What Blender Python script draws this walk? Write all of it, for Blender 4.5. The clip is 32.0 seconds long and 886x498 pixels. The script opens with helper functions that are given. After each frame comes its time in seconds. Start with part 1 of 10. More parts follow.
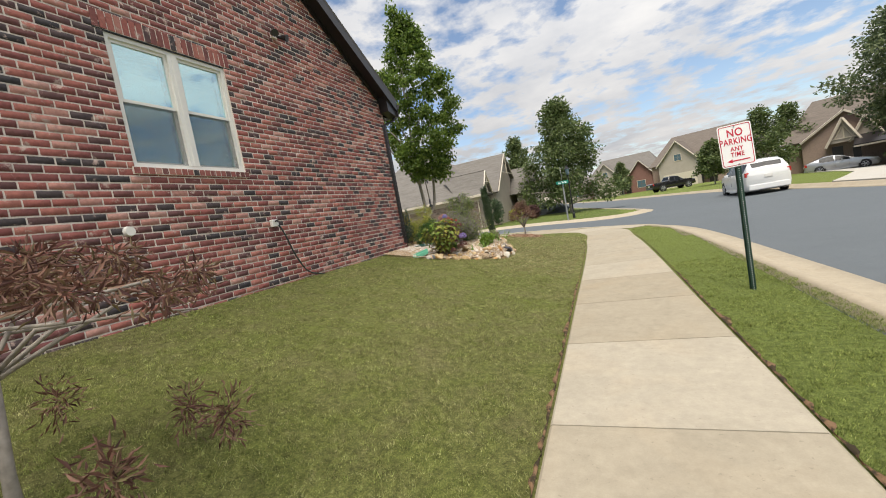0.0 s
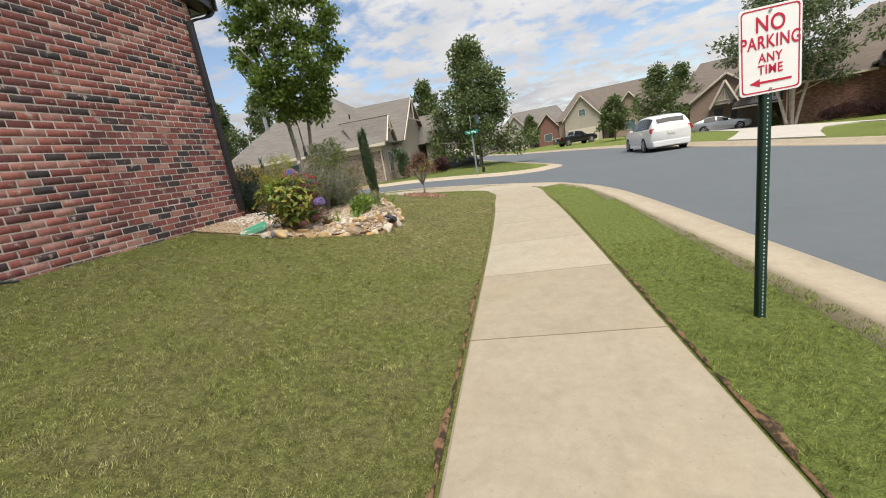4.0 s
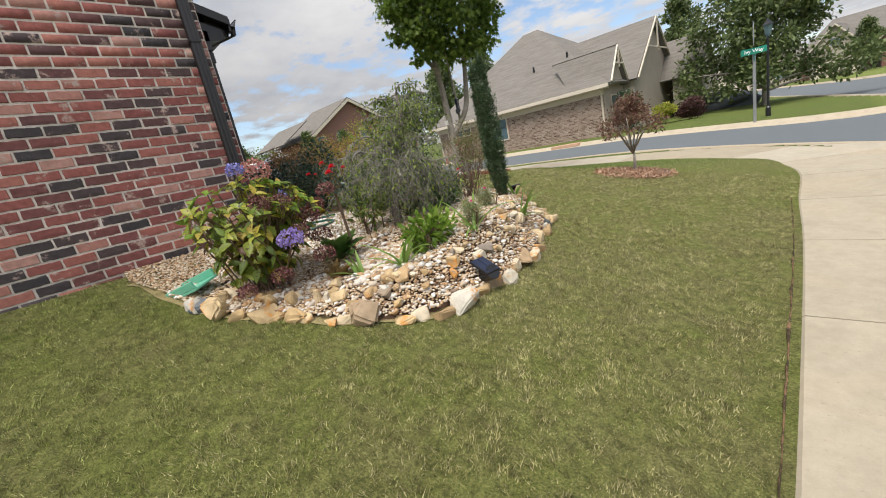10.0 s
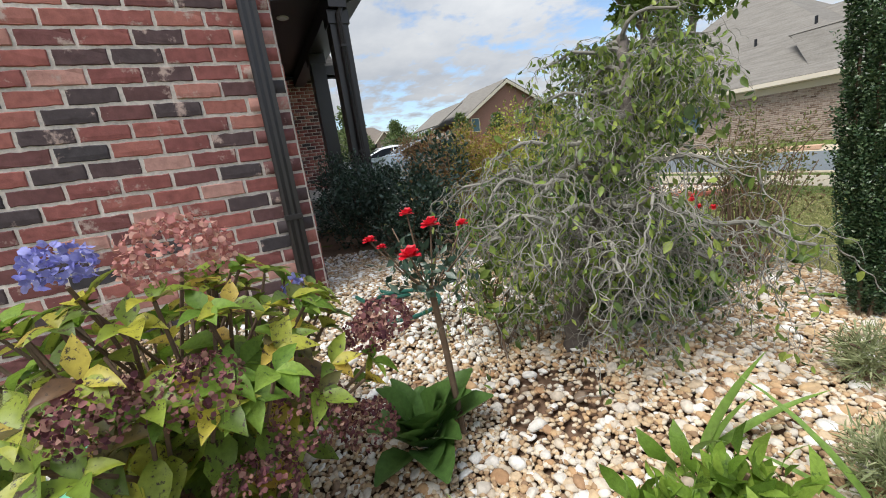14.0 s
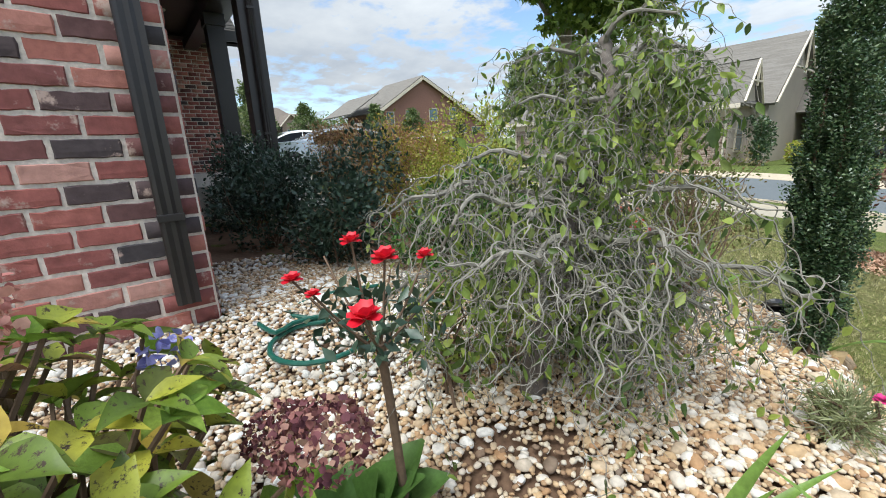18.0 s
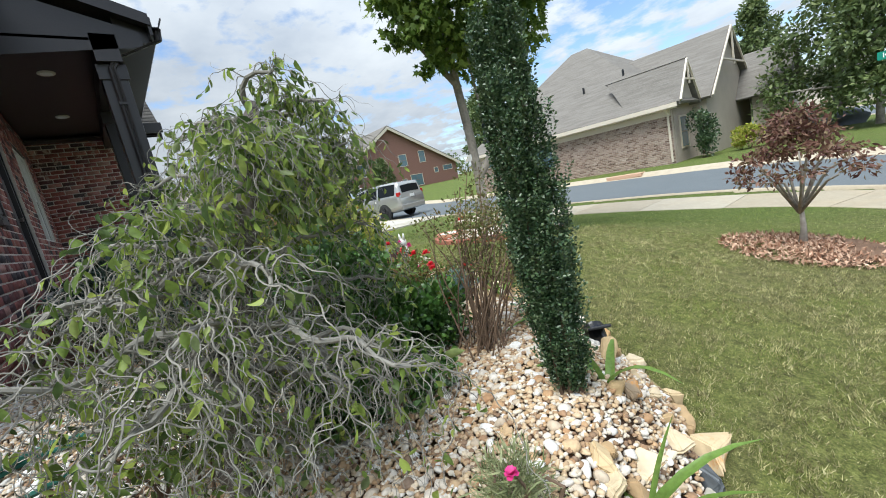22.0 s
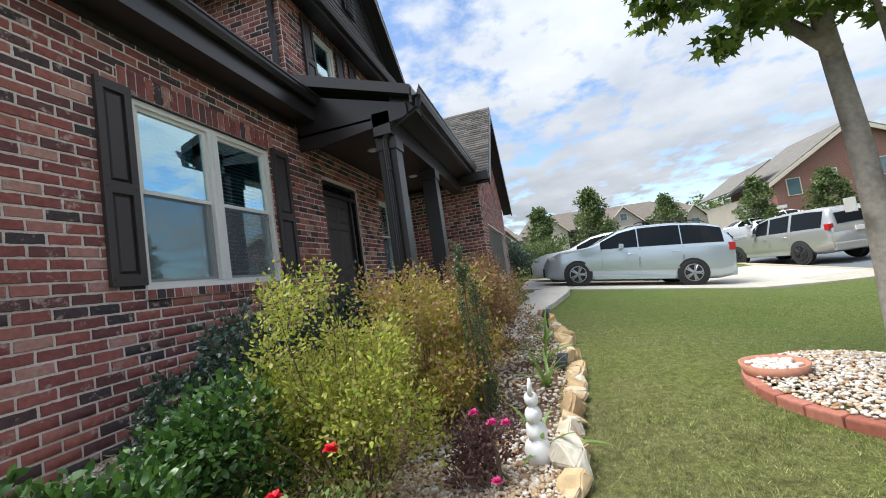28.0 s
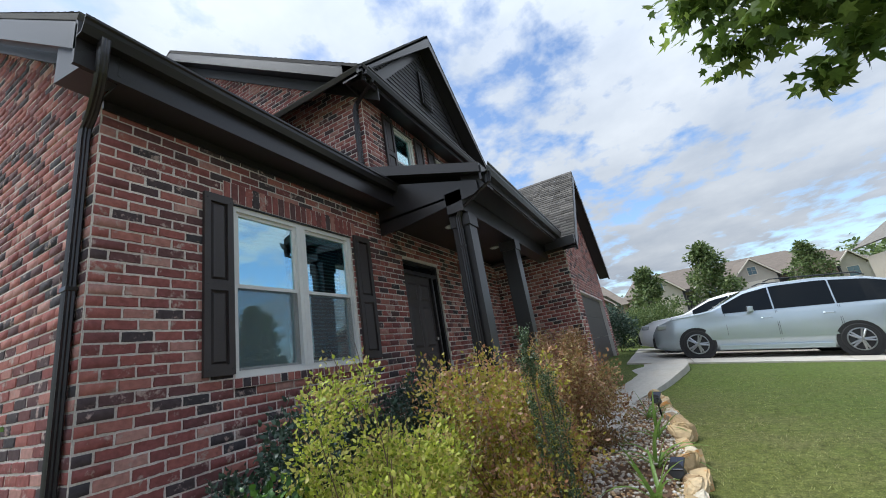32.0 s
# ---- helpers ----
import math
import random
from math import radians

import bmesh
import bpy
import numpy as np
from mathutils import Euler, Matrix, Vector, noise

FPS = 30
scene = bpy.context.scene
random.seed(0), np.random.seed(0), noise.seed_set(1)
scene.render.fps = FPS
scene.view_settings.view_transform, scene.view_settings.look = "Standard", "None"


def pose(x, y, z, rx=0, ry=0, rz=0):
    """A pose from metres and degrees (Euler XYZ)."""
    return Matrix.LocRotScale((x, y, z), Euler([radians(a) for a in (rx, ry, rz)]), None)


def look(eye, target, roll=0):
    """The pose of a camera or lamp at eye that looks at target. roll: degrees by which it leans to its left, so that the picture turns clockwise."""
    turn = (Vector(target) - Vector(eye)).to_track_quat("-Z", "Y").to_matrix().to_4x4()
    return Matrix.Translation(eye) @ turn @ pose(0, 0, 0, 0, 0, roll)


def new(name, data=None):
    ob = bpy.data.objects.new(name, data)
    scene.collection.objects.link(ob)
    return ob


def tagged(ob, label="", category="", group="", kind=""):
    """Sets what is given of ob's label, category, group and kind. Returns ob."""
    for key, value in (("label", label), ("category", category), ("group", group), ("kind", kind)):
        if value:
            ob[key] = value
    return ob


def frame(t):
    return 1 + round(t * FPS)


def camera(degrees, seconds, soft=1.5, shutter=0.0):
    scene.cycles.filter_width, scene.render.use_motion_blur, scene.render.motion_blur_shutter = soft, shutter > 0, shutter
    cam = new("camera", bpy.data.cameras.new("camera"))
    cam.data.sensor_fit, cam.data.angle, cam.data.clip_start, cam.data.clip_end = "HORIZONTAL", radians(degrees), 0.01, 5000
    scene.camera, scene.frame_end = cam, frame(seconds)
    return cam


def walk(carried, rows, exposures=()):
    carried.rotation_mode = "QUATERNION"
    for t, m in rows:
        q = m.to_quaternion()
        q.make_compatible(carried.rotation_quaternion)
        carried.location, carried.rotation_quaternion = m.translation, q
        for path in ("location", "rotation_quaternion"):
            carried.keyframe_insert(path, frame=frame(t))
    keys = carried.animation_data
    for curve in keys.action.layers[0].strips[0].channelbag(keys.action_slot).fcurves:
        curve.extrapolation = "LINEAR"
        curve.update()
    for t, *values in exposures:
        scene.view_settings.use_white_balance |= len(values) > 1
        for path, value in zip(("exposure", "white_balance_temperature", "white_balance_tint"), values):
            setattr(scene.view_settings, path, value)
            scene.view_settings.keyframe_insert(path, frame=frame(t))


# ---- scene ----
cam = camera(96.8, 32.0, soft=1.0)
PATH = [
    (0, (-0.139, 1.139, 1.446), (-0.941, 2.965, 1.305), -10.4),
    (0.5, (-0.226, 1.464, 1.421), (-0.821, 3.363, 1.228), -9.4),
    (1, (-0.279, 1.796, 1.406), (-0.737, 3.727, 1.154), -8.1),
    (1.5, (-0.249, 2.207, 1.425), (-0.659, 4.14, 1.117), -6.9),
    (2, (-0.261, 2.525, 1.449), (-0.647, 4.456, 1.096), -6.4),
    (2.5, (-0.288, 2.844, 1.453), (-0.686, 4.767, 1.074), -6.4),
    (4.5, (-0.22, 4.222, 1.384), (-0.656, 6.119, 0.923), -10.1),
    (5, (-0.231, 4.571, 1.38), (-0.672, 6.472, 0.942), -10.2),
    (5.5, (-0.337, 4.921, 1.39), (-0.834, 6.814, 0.975), -9.9),
    (6, (-0.344, 5.327, 1.382), (-1.016, 7.168, 0.986), -9.3),
    (6.5, (-0.378, 5.693, 1.368), (-1.201, 7.47, 0.96), -9.5),
    (7, (-0.445, 6.062, 1.387), (-1.371, 7.783, 0.965), -10.7),
    (7.5, (-0.4, 6.478, 1.381), (-1.394, 8.156, 0.94), -11.4),
    (8, (-0.473, 6.837, 1.357), (-1.503, 8.488, 0.896), -11.2),
    (8.5, (-0.584, 7.174, 1.352), (-1.665, 8.79, 0.886), -11.2),
    (9, (-0.596, 7.555, 1.365), (-1.786, 9.1, 0.918), -11.3),
    (9.5, (-0.673, 7.901, 1.365), (-1.976, 9.353, 0.923), -11.6),
    (10, (-0.748, 8.226, 1.381), (-2.14, 9.58, 0.903), -12.1),
    (10.5, (-0.746, 8.611, 1.379), (-2.235, 9.85, 0.879), -12.4),
    (11, (-0.832, 8.919, 1.368), (-2.394, 10.07, 0.882), -9.8),
    (11.5, (-1.056, 9.161, 1.391), (-2.723, 10.185, 0.975), -7.8),
    (12, (-1.382, 9.373, 1.371), (-3.176, 10.17, 0.989), -8.4),
    (12.5, (-1.762, 9.421, 1.508), (-3.617, 10.1, 1.192), -7.8),
    (13, (-2.031, 9.385, 1.555), (-3.826, 10.198, 1.212), -6.9),
    (13.5, (-2.289, 9.448, 1.538), (-4.056, 10.306, 1.164), -7.2),
    (14, (-2.566, 9.553, 1.622), (-4.348, 10.351, 1.186), -8.0),
    (14.5, (-2.794, 9.553, 1.617), (-4.557, 10.342, 1.097), -7.7),
    (16.5, (-3.132, 9.652, 1.569), (-4.796, 10.63, 1.044), -2.4),
    (17, (-3.111, 9.618, 1.581), (-4.756, 10.626, 1.057), -1.4),
    (17.5, (-3.072, 9.602, 1.606), (-4.679, 10.678, 1.098), -1.5),
    (18, (-2.951, 9.618, 1.662), (-4.483, 10.802, 1.161), -2.4),
    (18.5, (-2.834, 9.58, 1.715), (-4.274, 10.863, 1.187), -4.1),
    (19, (-2.76, 9.567, 1.711), (-4.13, 10.902, 1.13), -5.9),
    (19.5, (-2.633, 9.676, 1.686), (-3.957, 11.041, 1.067), -7.5),
    (20, (-2.505, 9.837, 1.649), (-3.728, 11.28, 0.999), -7.4),
    (20.5, (-2.467, 10.021, 1.61), (-3.599, 11.542, 0.975), -6.1),
    (21, (-2.48, 10.157, 1.627), (-3.641, 11.686, 1.066), -5.1),
    (21.5, (-2.459, 10.338, 1.614), (-3.775, 11.789, 1.21), -8.3),
    (22, (-2.391, 10.537, 1.617), (-3.927, 11.778, 1.3), -12.3),
    (22.5, (-2.413, 10.773, 1.583), (-3.97, 11.963, 1.185), -11.7),
    (23, (-2.475, 10.959, 1.607), (-4.123, 12.007, 1.173), -11.5),
    (23.5, (-2.5, 11.223, 1.543), (-4.291, 12.019, 1.144), -12.5),
    (24, (-2.527, 11.397, 1.537), (-4.368, 12.05, 1.108), -11.6),
    (24.5, (-2.64, 11.565, 1.557), (-4.499, 12.166, 1.13), -10.0),
    (26.5, (-3.229, 12.315, 1.63), (-5.203, 12.222, 1.321), -7.7),
    (27, (-3.353, 12.496, 1.656), (-5.336, 12.373, 1.432), -8.1),
    (27.5, (-3.424, 12.712, 1.75), (-5.401, 12.415, 1.692), -8.4),
    (28, (-3.519, 12.831, 1.835), (-5.457, 12.353, 1.972), -8.4),
    (28.5, (-3.638, 12.889, 1.884), (-5.506, 12.247, 2.194), -8.7),
    (29, (-3.701, 12.963, 1.904), (-5.499, 12.206, 2.344), -10.1),
    (29.5, (-3.743, 13.021, 1.902), (-5.503, 12.224, 2.42), -11.6),
    (30, (-3.745, 13.068, 1.93), (-5.489, 12.253, 2.474), -11.9),
    (30.5, (-3.746, 13.053, 1.932), (-5.479, 12.23, 2.498), -11.7),
    (31, (-3.741, 13.049, 1.924), (-5.462, 12.212, 2.504), -11.3),
    (31.5, (-3.743, 13.032, 1.93), (-5.459, 12.179, 2.505), -10.5),
    (32, (-3.737, 13.01, 1.924), (-5.467, 12.167, 2.467), -9.6),
]
EXPOSURES = [(0.0, 0.2, 6750, 11), (9.0, 0.22, 6750, 12), (11.0, 0.33, 6400, 11), (13.0, 0.38, 6350, 10), (17.0, 0.55, 6000, 7), (20.0, 0.5, 6050, 6), (23.0, 0.6, 5900, 6), (24.5, 0.72, 5950, 8), (26.5, 0.66, 6100, 9), (28.5, 0.68, 6050, 9), (30.0, 0.52, 5900, 8), (32.0, 0.48, 5850, 8)]
walk(cam, [(t, look(eye, target, roll)) for t, eye, target, roll in PATH], EXPOSURES)

# ---- world, sun ----
SUN_AZ, SUN_EL = 165.0, 64.0
world = bpy.data.worlds.new("sky")
scene.world = world
world.use_nodes = True
wn, wl = world.node_tree.nodes, world.node_tree.links
wn.clear()
w_out, w_bg = wn.new("ShaderNodeOutputWorld"), wn.new("ShaderNodeBackground")
w_sky = wn.new("ShaderNodeTexSky")
w_sky.sky_type, w_sky.sun_disc = "NISHITA", False
w_sky.sun_elevation, w_sky.sun_rotation = radians(SUN_EL), radians(SUN_AZ)
w_co = wn.new("ShaderNodeTexCoord")
w_sep = wn.new("ShaderNodeSeparateXYZ")
wl.new(w_co.outputs["Generated"], w_sep.inputs[0])


def w_math(op, a, b=None):
    n = wn.new("ShaderNodeMath")
    n.operation = op
    for i, v in enumerate((a, b)):
        if v is None:
            continue
        if isinstance(v, (int, float)):
            n.inputs[i].default_value = v
        else:
            wl.new(v, n.inputs[i])
    return n.outputs[0]


w_h = w_math("ADD", w_math("MAXIMUM", w_sep.outputs[2], 0.0), 0.16)
w_vec = wn.new("ShaderNodeCombineXYZ")
wl.new(w_math("DIVIDE", w_sep.outputs[0], w_h), w_vec.inputs[0])
wl.new(w_math("DIVIDE", w_sep.outputs[1], w_h), w_vec.inputs[1])


def w_noise(scale, detail, rough, dist=0.0):
    n = wn.new("ShaderNodeTexNoise")
    n.inputs["Scale"].default_value, n.inputs["Detail"].default_value = scale, detail
    n.inputs["Roughness"].default_value, n.inputs["Distortion"].default_value = rough, dist
    wl.new(w_vec.outputs[0], n.inputs["Vector"])
    return n.outputs[0]


def w_ramp(fac, lo, hi, a=(0, 0, 0, 1), b=(1, 1, 1, 1)):
    r = wn.new("ShaderNodeValToRGB")
    r.color_ramp.elements[0].position, r.color_ramp.elements[1].position = lo, hi
    r.color_ramp.elements[0].color, r.color_ramp.elements[1].color = a, b
    wl.new(fac, r.inputs[0])
    return r.outputs[0]


w_big, w_small = w_noise(0.75, 2, 0.45, 0.2), w_noise(5.2, 6, 0.58, 0.1)
w_cov = w_math("ADD", w_math("MULTIPLY", w_big, 0.48), w_math("MULTIPLY", w_small, 0.52))
w_mask = w_ramp(w_cov, 0.42, 0.515)
w_tone = w_ramp(w_noise(1.5, 6, 0.58), 0.3, 0.66, (4.3, 4.6, 5.1, 1), (6.6, 6.65, 6.7, 1))
w_zen = w_math("ADD", w_math("MULTIPLY", w_math("MAXIMUM", w_sep.outputs[2], 0.0), 1.0), 0.70)
w_zen = w_math("MULTIPLY", w_zen, w_math("ADD", w_math("ADD", w_math("MULTIPLY", w_sep.outputs[1], 0.17), w_math("MULTIPLY", w_sep.outputs[0], 0.24)), 1.04))
w_lit = wn.new("ShaderNodeVectorMath")
w_lit.operation = "SCALE"
wl.new(w_tone, w_lit.inputs[0])
wl.new(w_zen, w_lit.inputs["Scale"])
w_mix = wn.new("ShaderNodeMixRGB")
wl.new(w_mask, w_mix.inputs[0])
w_blue = wn.new("ShaderNodeVectorMath")
w_blue.operation = "SCALE"
wl.new(w_sky.outputs[0], w_blue.inputs[0])
w_blue.inputs["Scale"].default_value = 1.5
wl.new(w_blue.outputs[0], w_mix.inputs[1])
wl.new(w_lit.outputs[0], w_mix.inputs[2])
wl.new(w_mix.outputs[0], w_bg.inputs[0])
w_bg.inputs[1].default_value = 0.1
wl.new(w_bg.outputs[0], w_out.inputs[0])

sun = new("sun", bpy.data.lights.new("sun", "SUN"))
sun.data.energy, sun.data.angle, sun.data.color = 3.8, radians(36), (1.0, 0.96, 0.88)
_s = Vector((math.sin(radians(SUN_AZ)) * math.cos(radians(SUN_EL)), math.cos(radians(SUN_AZ)) * math.cos(radians(SUN_EL)), math.sin(radians(SUN_EL))))
sun.matrix_basis = look(_s * 50, (0, 0, 0))

# ---- materials ----
def material(name, rough=0.8, metal=0.0, spec=0.5):
    m = bpy.data.materials.new(name)
    m.use_nodes = True
    b = m.node_tree.nodes["Principled BSDF"]
    b.inputs["Roughness"].default_value, b.inputs["Metallic"].default_value = rough, metal
    b.inputs["Specular IOR Level"].default_value = spec
    return m, m.node_tree.nodes, m.node_tree.links, b


def rgb(c):
    return (c[0], c[1], c[2], 1.0)


def coords(n, l, scale=1.0, world_space=True):
    if world_space:
        g = n.new("ShaderNodeNewGeometry")
        out = g.outputs["Position"]
    else:
        out = n.new("ShaderNodeTexCoord").outputs["Object"]
    mp = n.new("ShaderNodeMapping")
    mp.inputs["Scale"].default_value = (scale,) * 3 if isinstance(scale, (int, float)) else scale
    l.new(out, mp.inputs[0])
    return mp.outputs[0]


def tex(n, l, vec, scale, detail=4, rough=0.55, dist=0.0):
    t = n.new("ShaderNodeTexNoise")
    for k, v in (("Scale", scale), ("Detail", detail), ("Roughness", rough), ("Distortion", dist)):
        t.inputs[k].default_value = v
    l.new(vec, t.inputs["Vector"])
    return t.outputs[0]


def ramp(n, l, fac, stops, hard=False):
    r = n.new("ShaderNodeValToRGB")
    if hard:
        r.color_ramp.interpolation = "CONSTANT"
    e = r.color_ramp.elements
    while len(e) < len(stops):
        e.new(0.5)
    for k, (p, c) in enumerate(stops):
        e[k].position, e[k].color = p, rgb(c)
    l.new(fac, r.inputs[0])
    return r.outputs[0]


def mix(n, l, fac, a, b, kind="MIX"):
    m = n.new("ShaderNodeMixRGB")
    m.blend_type = kind
    for k, v in ((0, fac), (1, a), (2, b)):
        if isinstance(v, (int, float)):
            m.inputs[k].default_value = v
        elif isinstance(v, tuple):
            m.inputs[k].default_value = rgb(v)
        else:
            l.new(v, m.inputs[k])
    return m.outputs[0]


def bump(n, l, b, height, strength=0.4, dist=0.01):
    u = n.new("ShaderNodeBump")
    u.inputs["Strength"].default_value, u.inputs["Distance"].default_value = strength, dist
    l.new(height, u.inputs["Height"])
    l.new(u.outputs[0], b.inputs["Normal"])


def plain(name, c, rough=0.6, metal=0.0, grain=30.0, amount=0.12, bumpy=0.1, spec=0.5, big=1.3):
    """Painted or moulded surface with faint grain and soft large-scale variation."""
    m, n, l, b = material(name, rough, metal, spec)
    v = coords(n, l)
    f = tex(n, l, v, grain, 5)
    g = tex(n, l, v, big, 3)
    lo, hi = tuple(x * (1 - amount) for x in c), tuple(min(1, x * (1 + amount)) for x in c)
    col = mix(n, l, 0.5, ramp(n, l, f, ((0.3, lo), (0.7, hi))), ramp(n, l, g, ((0.3, lo), (0.7, hi))))
    l.new(col, b.inputs["Base Color"])
    if bumpy:
        bump(n, l, b, f, bumpy, 0.004)
    return m


def varied(name, stops, rough=0.7, source="island", grain=40.0, spec=0.35, speck=None, bumpy=0.3, trans=0.0, hard=False):
    """Many pieces of one kind: each takes its own tone, with grain over it."""
    m, n, l, b = material(name, rough, 0.0, spec)
    if source == "island":
        r = n.new("ShaderNodeNewGeometry").outputs["Random Per Island"]
    else:
        r = n.new("ShaderNodeObjectInfo").outputs["Random"]
    col = ramp(n, l, r, stops, hard)
    v = coords(n, l)
    f = tex(n, l, v, grain, 6, 0.6)
    col = mix(n, l, 0.55, col, ramp(n, l, f, ((0.25, (0.45,) * 3), (0.75, (1.35,) * 3))), "MULTIPLY")
    if speck:
        s = tex(n, l, v, speck[2], 5, 0.7)
        k = ramp(n, l, s, ((speck[1], (0, 0, 0)), (speck[1] + 0.08, (1, 1, 1))))
        col = mix(n, l, k, col, speck[0])
    l.new(col, b.inputs["Base Color"])
    if bumpy:
        bump(n, l, b, f, bumpy, 0.004)
    if trans:
        b.inputs["Subsurface Weight"].default_value = 0.0
        tr = n.new("ShaderNodeBsdfTranslucent")
        l.new(col, tr.inputs[0])
        mx = n.new("ShaderNodeMixShader")
        mx.inputs[0].default_value = trans
        l.new(b.outputs[0], mx.inputs[1])
        l.new(tr.outputs[0], mx.inputs[2])
        l.new(mx.outputs[0], n["Material Output"].inputs[0])
    return m


BRICK_STOPS = ((0.0, (0.055, 0.05, 0.054)), (0.14, (0.085, 0.06, 0.062)), (0.25, (0.15, 0.066, 0.064)), (0.45, (0.235, 0.082, 0.075)),
               (0.66, (0.31, 0.108, 0.092)), (0.85, (0.37, 0.148, 0.118)), (0.95, (0.45, 0.25, 0.21)), (1.0, (0.34, 0.13, 0.105)))
M_brick = varied("brick_red_mixed", BRICK_STOPS, 0.85, "island", 26, 0.25, ((0.42, 0.31, 0.27), 0.585, 8.0), 0.9)
M_brick_one = varied("brick_red_single", BRICK_STOPS, 0.85, "object", 26, 0.25, ((0.42, 0.31, 0.27), 0.585, 8.0), 0.9)
M_mortar = plain("mortar_pale", (0.62, 0.55, 0.495), 0.95, 0, 60, 0.35, 0.5, 0.2)
BRICK_TAN = ((0.0, (0.13, 0.085, 0.065)), (0.12, (0.24, 0.165, 0.13)), (0.4, (0.32, 0.235, 0.19)), (0.75, (0.38, 0.29, 0.24)), (1.0, (0.43, 0.345, 0.29)))
M_brick_tan = varied("brick_tan", BRICK_TAN, 0.9, "island", 12, 0.2, None, 0.3)
M_brick_red_far = varied("brick_orange_far", ((0, (0.20, 0.105, 0.085)), (0.5, (0.25, 0.135, 0.11)), (1, (0.29, 0.165, 0.135))), 0.9, "island", 8, 0.2, None, 0.2)
M_mortar_tan = plain("mortar_tan", (0.42, 0.355, 0.30), 0.95, 0, 30, 0.15, 0.2, 0.2)
M_dark = plain("dark_brown_trim_paint", (0.021, 0.0175, 0.018), 0.33, 0, 50, 0.2, 0.05, 0.5)
M_shutter = plain("shutter_brown_paint", (0.042, 0.032, 0.030), 0.5, 0, 90, 0.25, 0.15)
M_white = plain("white_window_vinyl", (0.72, 0.70, 0.66), 0.4, 0, 30, 0.06, 0.04)
M_cream = plain("cream_trim_paint", (0.62, 0.55, 0.45), 0.5, 0, 30, 0.06, 0.04)
M_shingle = varied("roof_shingle_grey", ((0, (0.085, 0.078, 0.072)), (0.5, (0.135, 0.125, 0.115)), (1, (0.19, 0.175, 0.16))), 0.95, "island", 60, 0.2, None, 0.5)
M_shingle_base = plain("roof_felt", (0.11, 0.10, 0.095), 0.95, 0, 50, 0.3, 0.4, 0.2)
M_blind = plain("blind_slat_white", (0.86, 0.88, 0.88), 0.6, 0, 20, 0.05, 0.0)
# dark grey that puts the dimness of unlit rooms into the colour
M_room_shade = plain("room_painted_dim", (0.10, 0.105, 0.11), 0.9, 0, 3, 0.2, 0.0)


def glass_mat(name, tint=(0.9, 0.95, 0.95), rough=0.01, see=0.5):
    m, n, l, b = material(name, rough, 0.0, 0.5)
    n.remove(b)
    g = n.new("ShaderNodeBsdfGlossy")
    g.inputs["Roughness"].default_value = rough
    g.inputs["Color"].default_value = (0.78, 0.97, 1.0, 1.0)
    t = n.new("ShaderNodeBsdfTransparent")
    t.inputs[0].default_value = rgb(tint)
    w = n.new("ShaderNodeLayerWeight")
    w.inputs[0].default_value = 0.5
    f = n.new("ShaderNodeMapRange")
    pw = n.new("ShaderNodeMath")
    pw.operation = "POWER"
    pw.inputs[1].default_value = 3.0
    l.new(w.outputs["Facing"], pw.inputs[0])
    l.new(pw.outputs[0], f.inputs[0])
    f.inputs[3].default_value, f.inputs[4].default_value = 0.45, 0.95
    x = n.new("ShaderNodeMixShader")
    l.new(f.outputs[0], x.inputs[0])
    l.new(t.outputs[0], x.inputs[1])
    l.new(g.outputs[0], x.inputs[2])
    l.new(x.outputs[0], n["Material Output"].inputs[0])
    return m


M_glass = glass_mat("window_glass", (0.66, 0.88, 0.92))


def screen_mat():
    m, n, l, b = material("insect_screen_mesh", 0.7, 0.0, 0.3)
    b.inputs["Base Color"].default_value = rgb((0.16, 0.175, 0.185))
    t = n.new("ShaderNodeBsdfTransparent")
    x = n.new("ShaderNodeMixShader")
    x.inputs[0].default_value = 0.3
    l.new(t.outputs[0], x.inputs[1])
    l.new(b.outputs[0], x.inputs[2])
    l.new(x.outputs[0], n["Material Output"].inputs[0])
    return m


M_screen = screen_mat()
M_glass_dark = plain("tinted_car_glass", (0.008, 0.010, 0.012), 0.12, 0, 5, 0.05, 0.0, 0.15)


